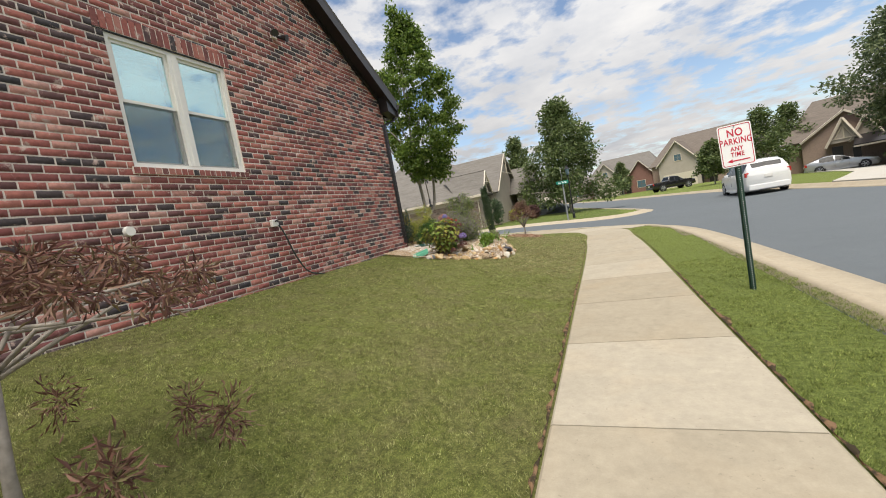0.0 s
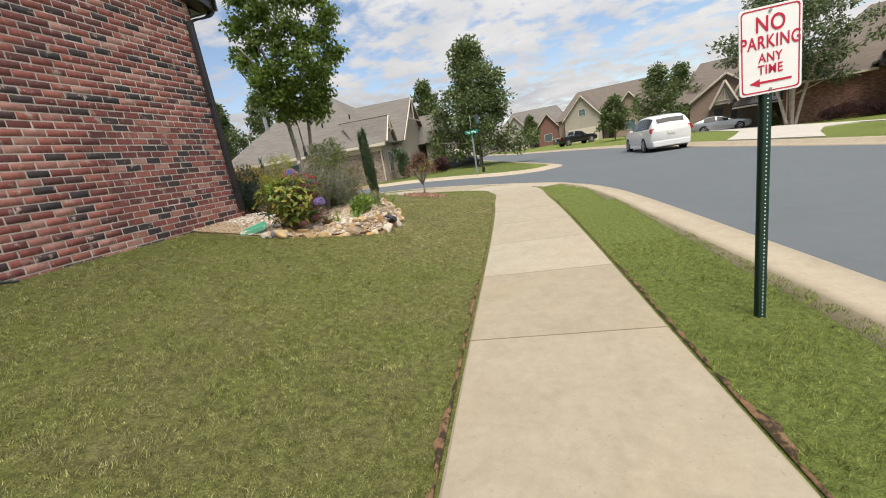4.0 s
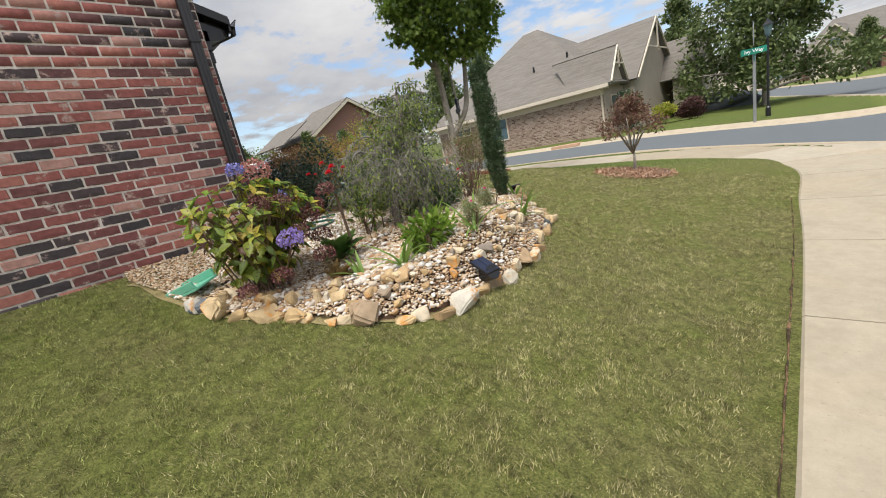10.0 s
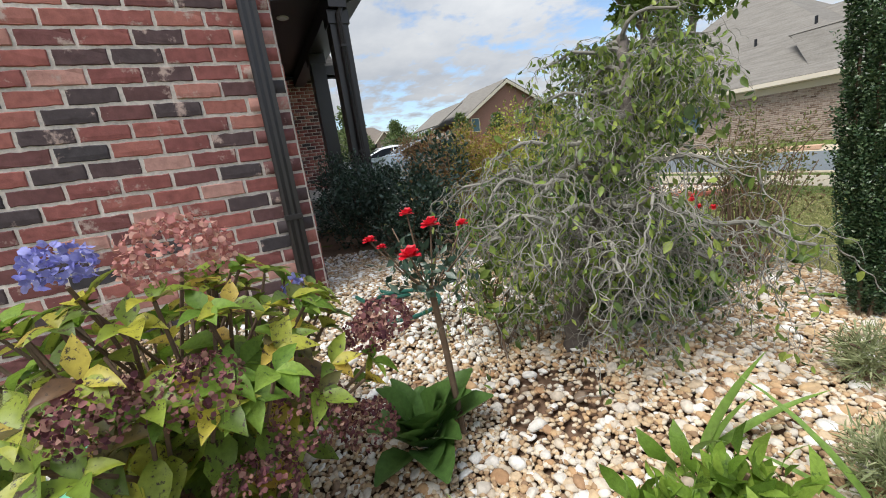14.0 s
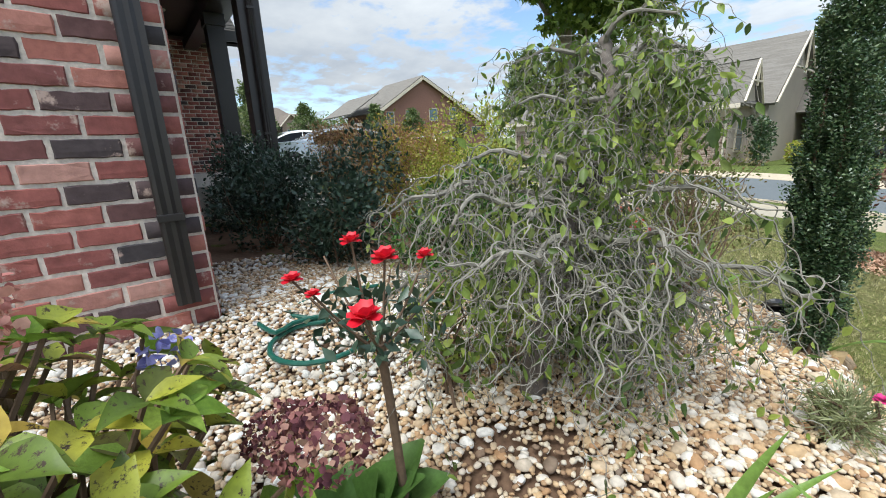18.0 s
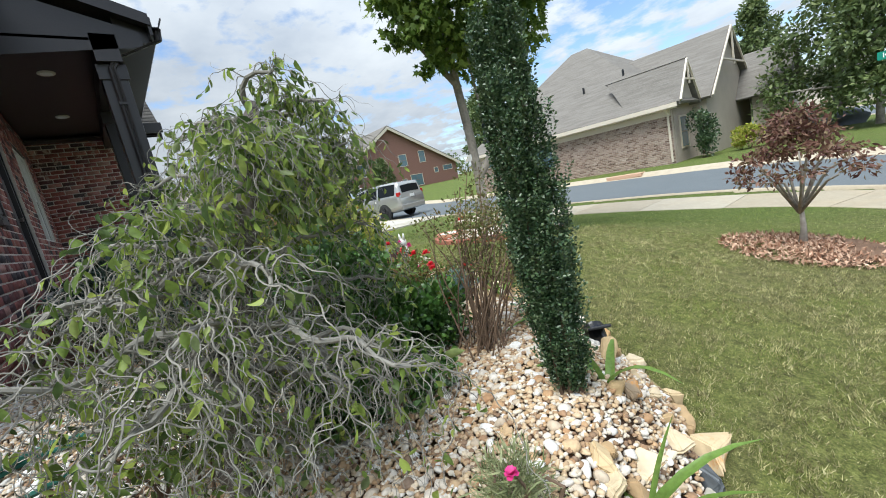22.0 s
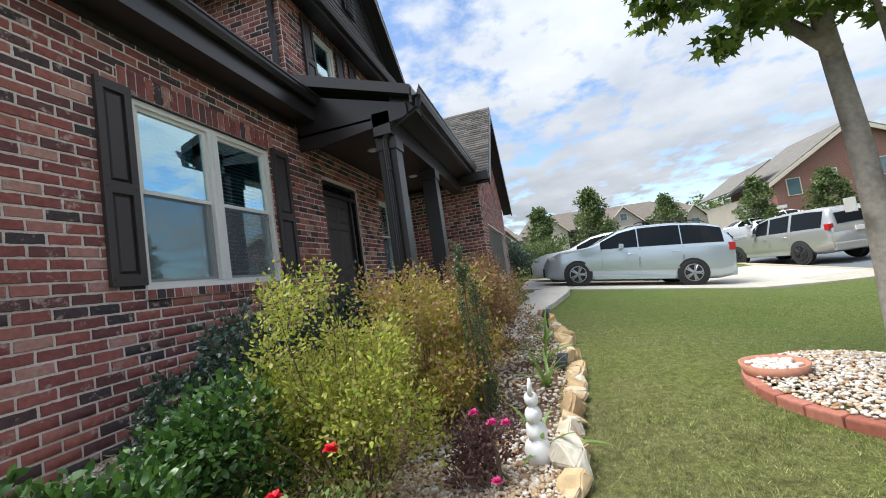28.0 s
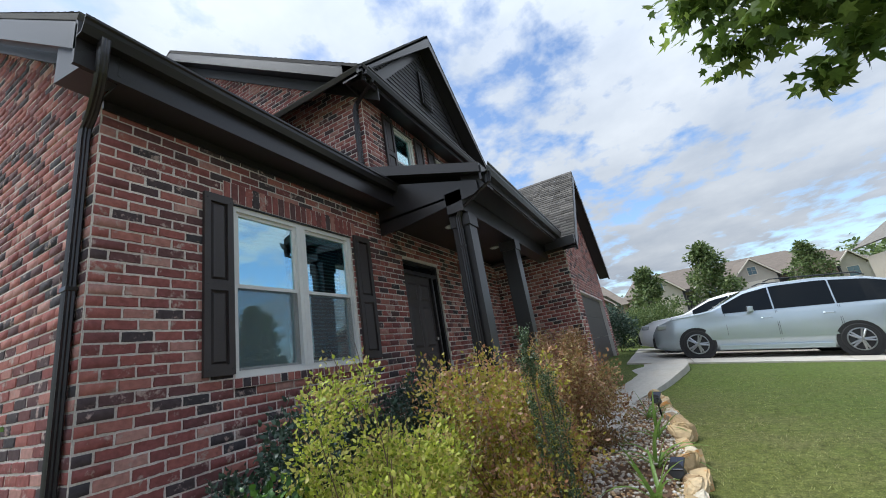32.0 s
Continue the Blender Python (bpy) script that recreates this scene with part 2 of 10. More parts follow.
def ground_mat():
    m, n, l, b = material("lawn_soil_and_thatch", 0.95, 0, 0.15)
    v = coords(n, l)
    big = tex(n, l, v, 0.55, 4, 0.6, 0.4)
    mid = tex(n, l, v, 3.2, 5, 0.65)
    fine = tex(n, l, v, 95, 4, 0.7)
    green = ramp(n, l, fine, ((0.3, (0.06, 0.078, 0.018)), (0.5, (0.15, 0.175, 0.042)), (0.72, (0.28, 0.29, 0.09))))
    dry = ramp(n, l, fine, ((0.3, (0.09, 0.085, 0.04)), (0.55, (0.21, 0.19, 0.085)), (0.75, (0.36, 0.31, 0.16))))
    k = mix(n, l, 0.5, big, mid)
    sep = n.new("ShaderNodeSeparateXYZ")
    l.new(v, sep.inputs[0])
    front = n.new("ShaderNodeMapRange")
    lawn_y = n.new("ShaderNodeMath")
    lawn_y.operation = "MULTIPLY_ADD"
    l.new(sep.outputs[0], lawn_y.inputs[0])
    lawn_y.inputs[1].default_value = -0.5
    l.new(sep.outputs[1], lawn_y.inputs[2])
    l.new(lawn_y.outputs[0], front.inputs[0])
    front.inputs[1].default_value, front.inputs[2].default_value, front.inputs[3].default_value, front.inputs[4].default_value = 17.2, 19.6, 0.0, 1.0
    verge = n.new("ShaderNodeMapRange")
    l.new(sep.outputs[0], verge.inputs[0])
    verge.inputs[1].default_value, verge.inputs[2].default_value, verge.inputs[3].default_value, verge.inputs[4].default_value = 0.2, 0.6, 0.0, 1.0
    bright = ramp(n, l, fine, ((0.3, (0.085, 0.115, 0.026)), (0.5, (0.165, 0.205, 0.05)), (0.72, (0.26, 0.30, 0.095))))
    lush = ramp(n, l, fine, ((0.3, (0.045, 0.068, 0.016)), (0.5, (0.11, 0.155, 0.034)), (0.72, (0.20, 0.25, 0.065))))
    green = mix(n, l, front.outputs[0], green, lush)
    dry = mix(n, l, front.outputs[0], dry, mix(n, l, 0.6, dry, lush))
    col = mix(n, l, ramp(n, l, k, ((0.42, (0.08,) * 3), (0.66, (0.9,) * 3))), green, dry)
    col = mix(n, l, verge.outputs[0], col, bright)
    clump_ = tex(n, l, v, 21, 4, 0.65)
    col = mix(n, l, 0.8, col, ramp(n, l, clump_, ((0.34, (0.5,) * 3), (0.66, (1.3,) * 3))), "MULTIPLY")
    l.new(col, b.inputs["Base Color"])
    bump(n, l, b, fine, 0.9, 0.03)
    return m


M_ground = ground_mat()


def concrete(name, c, stain=(0.42, 0.33, 0.22)):
    m, n, l, b = material(name, 0.9, 0, 0.25)
    v = coords(n, l)
    fine, mid, big = tex(n, l, v, 120, 5, 0.65), tex(n, l, v, 6, 5, 0.6), tex(n, l, v, 0.9, 4, 0.6, 0.6)
    lo, hi = tuple(x * 0.86 for x in c), tuple(x * 1.1 for x in c)
    col = mix(n, l, 0.5, ramp(n, l, fine, ((0.25, lo), (0.75, hi))), ramp(n, l, mid, ((0.25, lo), (0.75, hi))))
    col = mix(n, l, ramp(n, l, big, ((0.5, (0,) * 3), (0.8, (0.55,) * 3))), col, stain)
    patch = tex(n, l, v, 2.3, 6, 0.68, 0.8)
    col = mix(n, l, ramp(n, l, patch, ((0.46, (0,) * 3), (0.66, (0.28,) * 3))), col, tuple(x * 0.66 for x in c))
    streak = tex(n, l, v, 14, 6, 0.75)
    col = mix(n, l, 0.35, col, ramp(n, l, streak, ((0.3, (0.72,) * 3), (0.7, (1.18,) * 3))), "MULTIPLY")
    pit = tex(n, l, v, 38, 2, 0.5)
    col = mix(n, l, ramp(n, l, pit, ((0.68, (0,) * 3), (0.74, (0.5,) * 3))), col, tuple(x * 0.62 for x in c))
    col = mix(n, l, 1.0, col, ramp(n, l, n.new("ShaderNodeObjectInfo").outputs["Random"], ((0.0, (0.88, 0.86, 0.82)), (1.0, (1.07, 1.08, 1.1)))), "MULTIPLY")
    l.new(col, b.inputs["Base Color"])
    bump(n, l, b, fine, 0.35, 0.004)
    return m


M_walk = concrete("sidewalk_concrete", (0.385, 0.34, 0.262))
M_kerb = concrete("kerb_concrete", (0.41, 0.35, 0.26), (0.30, 0.23, 0.15))
M_drive = concrete("driveway_concrete", (0.46, 0.43, 0.375))


def asphalt_mat():
    m, n, l, b = material("street_asphalt", 0.9, 0, 0.3)
    v = coords(n, l)
    fine, big, mid = tex(n, l, v, 160, 4, 0.7), tex(n, l, v, 0.25, 4, 0.6), tex(n, l, v, 4, 4)
    col = mix(n, l, 0.5, ramp(n, l, fine, ((0.25, (0.078, 0.09, 0.098)), (0.75, (0.156, 0.175, 0.187)))), ramp(n, l, big, ((0.3, (0.104, 0.117, 0.126)), (0.7, (0.135, 0.151, 0.162)))))
    col = mix(n, l, 0.3, col, ramp(n, l, mid, ((0.3, (0.106, 0.12, 0.129)), (0.7, (0.132, 0.148, 0.159)))))
    l.new(col, b.inputs["Base Color"])
    bump(n, l, b, fine, 0.5, 0.006)
    return m


M_asphalt = asphalt_mat()
M_soil = plain("bed_soil", (0.155, 0.098, 0.066), 0.95, 0, 40, 0.5, 0.6, 0.1, 3.0)
M_bark = plain("bark_grey", (0.29, 0.26, 0.225), 0.9, 0, 26, 0.4, 0.7, 0.2, 5)
M_bark_dark = plain("bark_brown", (0.10, 0.078, 0.06), 0.9, 0, 30, 0.4, 0.7, 0.2, 5)


def leaves(name, cols, trans=0.35, rough=0.5, spec=0.4):
    k = len(cols) - 1
    return varied(name, tuple((i / k, c) for i, c in enumerate(cols)), rough, "island", 60, spec, None, 0.15, trans)


M_leaf_maple = leaves("maple_leaf", ((0.06, 0.105, 0.02), (0.11, 0.18, 0.032), (0.17, 0.255, 0.045), (0.25, 0.33, 0.07)), 0.55)
M_leaf_far = leaves("far_tree_leaf", ((0.06, 0.09, 0.03), (0.105, 0.15, 0.05), (0.15, 0.205, 0.07), (0.22, 0.26, 0.10)))

# ---- building tools ----
def thing(name, label, category, loc=(0, 0, 0), group="", kind=""):
    """An Empty at a thing's base."""
    ob = new(name)
    ob.empty_display_size = 0.1
    ob.matrix_basis = Matrix.Translation(loc)
    return tagged(ob, label, category, group, kind)


def under(ob, parent):
    ob.parent = parent
    ob.matrix_parent_inverse = parent.matrix_basis.inverted()
    return ob


def solid(name, bm, mat, smooth=False):
    me = bpy.data.meshes.new(name)
    bm.to_mesh(me)
    bm.free()
    if smooth:
        me.shade_smooth()
    for m in mat if isinstance(mat, (list, tuple)) else (mat,):
        me.materials.append(m)
    return new(name, me)


def part(name, bm, mat, parent, label="", smooth=False):
    ob = under(solid(name, bm, mat, smooth), parent)
    return tagged(ob, label)


def arrays(name, verts, faces, mat, parent=None, label="", smooth=False):
    """A mesh object straight from arrays; faces all of one size."""
    me = bpy.data.meshes.new(name)
    verts, faces = np.asarray(verts, np.float32), np.asarray(faces, np.int32)
    k = faces.shape[1]
    me.vertices.add(len(verts))
    me.vertices.foreach_set("co", verts.ravel())
    me.loops.add(faces.size)
    me.loops.foreach_set("vertex_index", faces.ravel())
    me.polygons.add(len(faces))
    me.polygons.foreach_set("loop_start", np.arange(0, faces.size, k, dtype=np.int32))
    me.polygons.foreach_set("loop_total", np.full(len(faces), k, np.int32))
    if smooth:
        me.polygons.foreach_set("use_smooth", np.ones(len(faces), bool))
    me.update(calc_edges=True)
    me.materials.append(mat)
    ob = new(name, me)
    if parent is not None:
        under(ob, parent)
    return tagged(ob, label)


def box(bm, x0, y0, z0, x1, y1, z1, m=None, bevel=0.0):
    p = [(x0, y0, z0), (x1, y0, z0), (x1, y1, z0), (x0, y1, z0), (x0, y0, z1), (x1, y0, z1), (x1, y1, z1), (x0, y1, z1)]
    v = [bm.verts.new(m @ Vector(q) if m else q) for q in p]
    fs = [bm.faces.new([v[i] for i in f]) for f in ((3, 2, 1, 0), (4, 5, 6, 7), (0, 1, 5, 4), (1, 2, 6, 5), (2, 3, 7, 6), (3, 0, 4, 7))]
    if bevel:
        es = list({e for f in fs for e in f.edges})
        bmesh.ops.bevel(bm, geom=es, offset=bevel, segments=2, affect="EDGES", profile=0.6)
    return v


def prism(bm, outline, axis, a, b):
    """An outline of two coordinates pushed along the third axis (0, 1 or 2) from a to b."""
    def at(p, w):
        q = list(p)
        q.insert(axis, w)
        return q
    lo, hi = [bm.verts.new(at(p, a)) for p in outline], [bm.verts.new(at(p, b)) for p in outline]
    bm.faces.new(lo), bm.faces.new(hi)
    for i in range(len(lo)):
        j = (i + 1) % len(lo)
        bm.faces.new((lo[i], lo[j], hi[j], hi[i]))
    bmesh.ops.recalc_face_normals(bm, faces=bm.faces[:])


def tube(bm, pts, radii, n=8, caps=True):
    """A tube along points; radii one number or one for each point."""
    pts = [Vector(p) for p in pts]
    if isinstance(radii, (int, float)):
        radii = [radii] * len(pts)
    rings, side = [], None
    for i, p in enumerate(pts):
        d = (pts[min(i + 1, len(pts) - 1)] - pts[max(i - 1, 0)]).normalized()
        if side is None:
            side = d.orthogonal().normalized()
        side = (side - d * side.dot(d)).normalized()
        up = d.cross(side)
        rings.append([bm.verts.new(p + radii[i] * (math.cos(k * math.tau / n) * side + math.sin(k * math.tau / n) * up)) for k in range(n)])
    for a, b in zip(rings, rings[1:]):
        for k in range(n):
            bm.faces.new((a[k], a[(k + 1) % n], b[(k + 1) % n], b[k]))
    if caps:
        bm.faces.new(rings[0][::-1]), bm.faces.new(rings[-1])
    return rings


def blob(bm, c, r, sub=2, rough=0.25, freq=2.0, squash=(1, 1, 1), seed=0.0, flat=None):
    """A lump: an icosphere pushed about by noise."""
    got = bmesh.ops.create_icosphere(bm, subdivisions=sub, radius=1.0)["verts"]
    for v in got:
        k = 1 + rough * noise.noise(v.co * freq + Vector((seed, seed * 1.7, seed * 0.3)))
        v.co = Vector((v.co[i] * k * r * squash[i] for i in range(3))) + Vector(c)
        if flat is not None and v.co.z < flat:
            v.co.z = flat
    return got


RNG = np.random.default_rng(7)


def leaf_arrays(pos, size, aspect=0.5, up=0.35, fold=0.15, rng=None, dirs=None):
    """Leaves as folded diamonds of two triangles, one for each place: vertices and faces."""
    rng = rng or RNG
    n = len(pos)
    d = rng.normal(size=(n, 3)) if dirs is None else dirs + rng.normal(size=(n, 3)) * 0.35
    d[:, 2] += up * 0.0
    d /= np.linalg.norm(d, axis=1, keepdims=True) + 1e-9
    h = np.cross(d, rng.normal(size=(n, 3)))
    h[:, 2] *= 1 - up
    h /= np.linalg.norm(h, axis=1, keepdims=True) + 1e-9
    q = np.cross(d, h)
    s = (np.asarray(size) * rng.uniform(0.7, 1.3, n))[:, None] if np.ndim(size) == 0 else np.asarray(size)[:, None]
    a, b = pos - d * s * 0.1, pos + d * s
    m = pos + d * s * 0.45
    v = np.stack([a, m + h * s * aspect * 0.5 + q * s * fold, b, m - h * s * aspect * 0.5 + q * s * fold], 1).reshape(-1, 3)
    i = np.arange(n)[:, None] * 4
    f = np.concatenate([i + [[0, 1, 2]], i + [[0, 2, 3]]], 0)
    return v, f


def round_leaves(pos, size, aspect, up, rng, dirs):
    """Leaves of six corners and four triangles, arched along their length."""
    n = len(pos)
    d = dirs + rng.normal(size=(n, 3)) * 0.5
    d /= np.linalg.norm(d, axis=1, keepdims=True) + 1e-9
    h = np.cross(d, rng.normal(size=(n, 3)))
    h[:, 2] *= 1 - up
    h /= np.linalg.norm(h, axis=1, keepdims=True) + 1e-9
    q = np.cross(d, h)
    s = (size * rng.uniform(0.55, 1.3, n))[:, None]
    w = s * aspect * 0.5
    v = np.stack([pos, pos + d * s * 0.32 + h * w + q * s * 0.1, pos + d * s * 0.32 - h * w + q * s * 0.1, pos + d * s * 0.68 + h * w * 0.8 + q * s * 0.08, pos + d * s * 0.68 - h * w * 0.8 + q * s * 0.08, pos + d * s - q * s * 0.08], 1).reshape(-1, 3)
    i = np.arange(n)[:, None] * 6
    return v, np.concatenate([i + [t] for t in ([0, 2, 1], [1, 2, 4], [1, 4, 3], [3, 4, 5])], 0)


def inside_blobs(blobs, n, rng, shell=0.55):
    """n places spread through blobs (x, y, z, rx, ry, rz), denser towards their skins, and the way out at each."""
    w = np.array([b[3] * b[4] * b[5] for b in blobs]) ** 0.7
    pick = rng.choice(len(blobs), n, p=w / w.sum())
    u = rng.normal(size=(n, 3))
    u /= np.linalg.norm(u, axis=1, keepdims=True)
    r = (shell + (1 - shell) * rng.random(n)) * (0.85 + 0.3 * rng.random(n))
    bl = np.array(blobs)[pick]
    return bl[:, :3] + u * r[:, None] * bl[:, 3:], u


def sst(a, b, v):
    t = min(1.0, max(0.0, (v - a) / (b - a)))
    return t * t * (3 - 2 * t)


def base_height(x, y):
    z = sst(11, 18, y) * (0.3 * sst(0.5, -8, x) + 0.013 * max(0.0, -8 - x))
    return z + 0.05 * max(0.0, min(40.0, -24 - x)) - 0.6 * sst(12, 22, x)


def height(x, y):
    """Height of the ground."""
    b = base_height(x, y)
    if x > -0.95 or y > 18.6:
        return b
    s = min(1.0, (-0.95 - x) / 3.95)
    h = (0.93 if y < 9.5 else 0.93 - 0.13 * sst(9.5, 12, y)) * s
    h = h + (b - h) * sst(12.8, 18.4, y) ** 1.7
    if x < -11.5:
        d = max(b, 1.2 - 0.125 * (y - 11.6))
        h = h + (d - h) * sst(-11.5, -13.6, x)
    return h

# ---- ground, streets, pavements ----
OWN = [(-90, -40), (1.85, -40), (1.82, 0), (1.79, 6), (1.72, 9), (1.6, 12.5), (1.4, 14.8), (1.0, 16.5), (0.3, 17.6), (-1.4, 19.2), (-4, 20.35), (-8, 20.6), (-30, 21.2), (-90, 22)]
NORTH = [(-90, 31.5), (-30, 29.6), (-12, 28.2), (-4, 26.9), (-1, 25.9), (0.6, 25.6), (1.3, 26.4), (1.2, 28.5), (0.2, 33), (-2, 42), (-8, 62), (-20, 100), (-90, 130)]
EAST = [(12, -40), (11, 0), (10.4, 10), (9.6, 17), (9.1, 23), (8.8, 29), (8.2, 35), (6, 45), (1, 62), (-8, 90), (-14, 130), (120, 130), (120, -40)]


def inside(poly, x, y):
    hit = False
    for (xa, ya), (xb, yb) in zip(poly, poly[1:] + poly[:1]):
        if (ya > y) != (yb > y) and x < (xb - xa) * (y - ya) / (yb - ya) + xa:
            hit = not hit
    return hit


def steps(*runs):
    out = []
    for a, b, s in runs:
        out += list(np.arange(a, b - 1e-6, s))
    return out + [runs[-1][1]]


def ground_height(x, y):
    for poly in (OWN, NORTH, EAST):
        if inside(poly, x, y):
            return height(x, y)
    return base_height(x, y) - 0.3


gx = steps((-1500, -120, 230), (-120, -30, 6), (-30, -13, 1.0), (-13, 3, 0.2), (3, 14, 0.5), (14, 36, 1.0), (36, 120, 6), (120, 1500, 230))
gy = steps((-1500, -60, 240), (-60, -6, 6), (-6, 0, 0.5), (0, 21, 0.2), (21, 36, 0.5), (36, 56, 1.0), (56, 131, 5), (131, 1500, 230))
gv = [(x, y, ground_height(x, y)) for y in gy for x in gx]
nx = len(gx)
gf = [(j * nx + i, j * nx + i + 1, (j + 1) * nx + i + 1, (j + 1) * nx + i) for j in range(len(gy) - 1) for i in range(nx - 1)]
ground = tagged(arrays("ground", gv, gf, M_ground, smooth=True), "mown lawn with dry brown patches sloping up to the house", "lawn", kind="structure")

rx, ry = steps((-90, -30, 5), (-30, 14, 0.8)), steps((-40, 10, 2.5), (10, 36, 0.8), (36, 130, 4))
rv = [(x, y, base_height(x, y) - 0.135 - 0.004 * noise.noise(Vector((x * 0.3, y * 0.3, 0)))) for y in ry for x in rx]
nx = len(rx)
rf = [(j * nx + i, j * nx + i + 1, (j + 1) * nx + i + 1, (j + 1) * nx + i) for j in range(len(ry) - 1) for i in range(nx - 1)]
road = tagged(arrays("road", rv, rf, M_asphalt, smooth=True), "grey asphalt residential street at a corner", "road", kind="structure")


def smooth_line(pts, step=0.5):
    """A Catmull-Rom line through points, at even steps."""
    pts = [Vector(p) for p in pts]
    out = []
    for i in range(len(pts) - 1):
        a, b, c, d = pts[max(i - 1, 0)], pts[i], pts[i + 1], pts[min(i + 2, len(pts) - 1)]
        n = max(1, int((c - b).length / step))
        for k in range(n):
            t = k / n
            out.append(0.5 * ((2 * b) + (c - a) * t + (2 * a - 5 * b + 4 * c - d) * t * t + (3 * b - a - 3 * c + d) * t ** 3))
    return out + [pts[-1]]


def kerb_strip(name, line, flip, label):
    """A rolled kerb and gutter pan: a cross-section carried along a line; flip: the street lies on the line's left."""
    prof = ((0.0, -0.25), (0.0, 0.004), (0.13, 0.012), (0.2, -0.012), (0.32, -0.105), (0.4, -0.122), (0.72, -0.124), (0.72, -0.25))
    pts = smooth_line(line, 0.6)
    v, f = [], []
    for i, p in enumerate(pts):
        d = (pts[min(i + 1, len(pts) - 1)] - pts[max(i - 1, 0)]).normalized()
        s = Vector((-d.y, d.x)) if flip else Vector((d.y, -d.x))
        z = base_height(p.x, p.y)
        v += [(p.x + s.x * a, p.y + s.y * a, z + h) for a, h in prof]
    k = len(prof)
    for i in range(len(pts) - 1):
        f += [(i * k + j, i * k + j + 1, (i + 1) * k + j + 1, (i + 1) * k + j) for j in range(k - 1)]
    ob = arrays(name, v, f, M_kerb, smooth=False)
    return tagged(ob, label, "kerb", kind="structure")


kerb_strip("kerb_near", OWN[1:], False, "pale stained concrete kerb and gutter along the street")
kerb_strip("kerb_north", NORTH[:-1], False, "pale concrete kerb and gutter round the far corner")
kerb_strip("kerb_east", EAST[:-2], True, "pale concrete kerb and gutter on the far side")

# sidewalk: slabs between joints along a line, each a piece of its own
walk_path = [(0.12, -8.49), (0.10, -1.0), (0.02, 3.55), (-0.05, 6.6), (-0.11, 9.65), (-0.2, 12.45), (-0.3, 14.2)]
walk_path += [(-4.25 + 3.92 * math.cos(a), 15.3 + 3.92 * math.sin(a)) for a in np.linspace(0.12, math.pi / 2, 7)] + [(-7, 19.3), (-10, 19.4), (-13.0, 19.5)]
walk_line = smooth_line(walk_path, 0.05)


def along(line, gap):
    out, left = [0], 0.0
    for i in range(1, len(line)):
        left += (line[i] - line[i - 1]).length
        if left >= gap:
            out.append(i)
            left -= gap
    return out


sidewalk = thing("sidewalk", "pale worn concrete sidewalk of square slabs", "sidewalk", (0, 0, 0), kind="structure")
cuts = along(walk_line, 1.507)
for a, b in zip(cuts, cuts[1:]):
    bm = bmesh.new()
    ring = []
    span = walk_line[a:b + 1:4] + ([walk_line[b]] if (b - a) % 4 else [])
    rows = []
    for q, p in enumerate(span):
        i = a + min(q * 4, b - a)
        d = (walk_line[min(i + 1, len(walk_line) - 1)] - walk_line[max(i - 1, 0)]).normalized()
        s = Vector((d.y, -d.x))
        e = 0.006 if q == 0 else (-0.006 if q == len(span) - 1 else 0.0)
        w = 0.735 - 0.004 * max(0, p.y)
        rows.append([(p.x + s.x * w * k + d.x * e, p.y + s.y * w * k + d.y * e) for k in (-1, -0.97, 0.97, 1)])
    grid = [[bm.verts.new((x, y, base_height(x, y) + (0.012 if k in (1, 2) else -0.004))) for k, (x, y) in enumerate(r)] for r in rows]
    for r1, r2 in zip(grid, grid[1:]):
        for k in range(3):
            bm.faces.new((r1[k], r1[k + 1], r2[k + 1], r2[k]))
    low = [[bm.verts.new((v.co.x, v.co.y, v.co.z - 0.1)) for v in (r[0], r[-1])] for r in (grid[0], grid[-1])]
    bm.faces.new((grid[0][3], grid[0][2], grid[0][1], grid[0][0], low[0][0], low[0][1]))
    bm.faces.new((grid[-1][0], grid[-1][1], grid[-1][2], grid[-1][3], low[1][1], low[1][0]))
    part("slab", bm, M_walk, sidewalk)

bm = bmesh.new()
ramp_out = [(0.42, 16.35), (0.9, 16.55), (0.55, 17.25), (-0.1, 18.05), (-0.9, 18.8), (-1.7, 19.3), (-2.2, 18.95), (-1.2, 18.1), (-0.2, 17.2)]
prism(bm, ramp_out, 2, -0.2, 0.016)
under(tagged(solid("ramp_slab", bm, M_walk), "concrete corner ramp down to the street"), sidewalk)

# driveway and front walk
drive = thing("driveway", "broad pale concrete driveway in front of the garage", "driveway", (-15.8, 16, 0), kind="structure")
for x0, x1 in ((-21.35, -18.6), (-18.6, -15.85), (-15.85, -14.55)):
    for y0, y1 in ((12.1, 13.5), (13.5, 14.9), (14.9, 16.3), (16.3, 17.7), (17.7, 19.2), (19.2, 20.7)):
        bm = bmesh.new()
        v = [bm.verts.new((x, y, height(x, y) + 0.03)) for x, y in ((x0 + 0.005, y0 + 0.005), (x1 - 0.005, y0 + 0.005), (x1 - 0.005, y1 - 0.005), (x0 + 0.005, y1 - 0.005))]
        f = bm.faces.new(v)
        bmesh.ops.extrude_face_region(bm, geom=[f])
        for q in v:
            q.co.z -= 0.15
        bmesh.ops.recalc_face_normals(bm, faces=bm.faces[:])
        part("slab", bm, M_drive, drive)
bm = bmesh.new()
rows = []
fw = smooth_line([(-14.7, 12.75), (-13.4, 12.75), (-12.5, 12.45), (-11.6, 12.0), (-10.4, 11.75), (-9.0, 11.7)], 0.25)
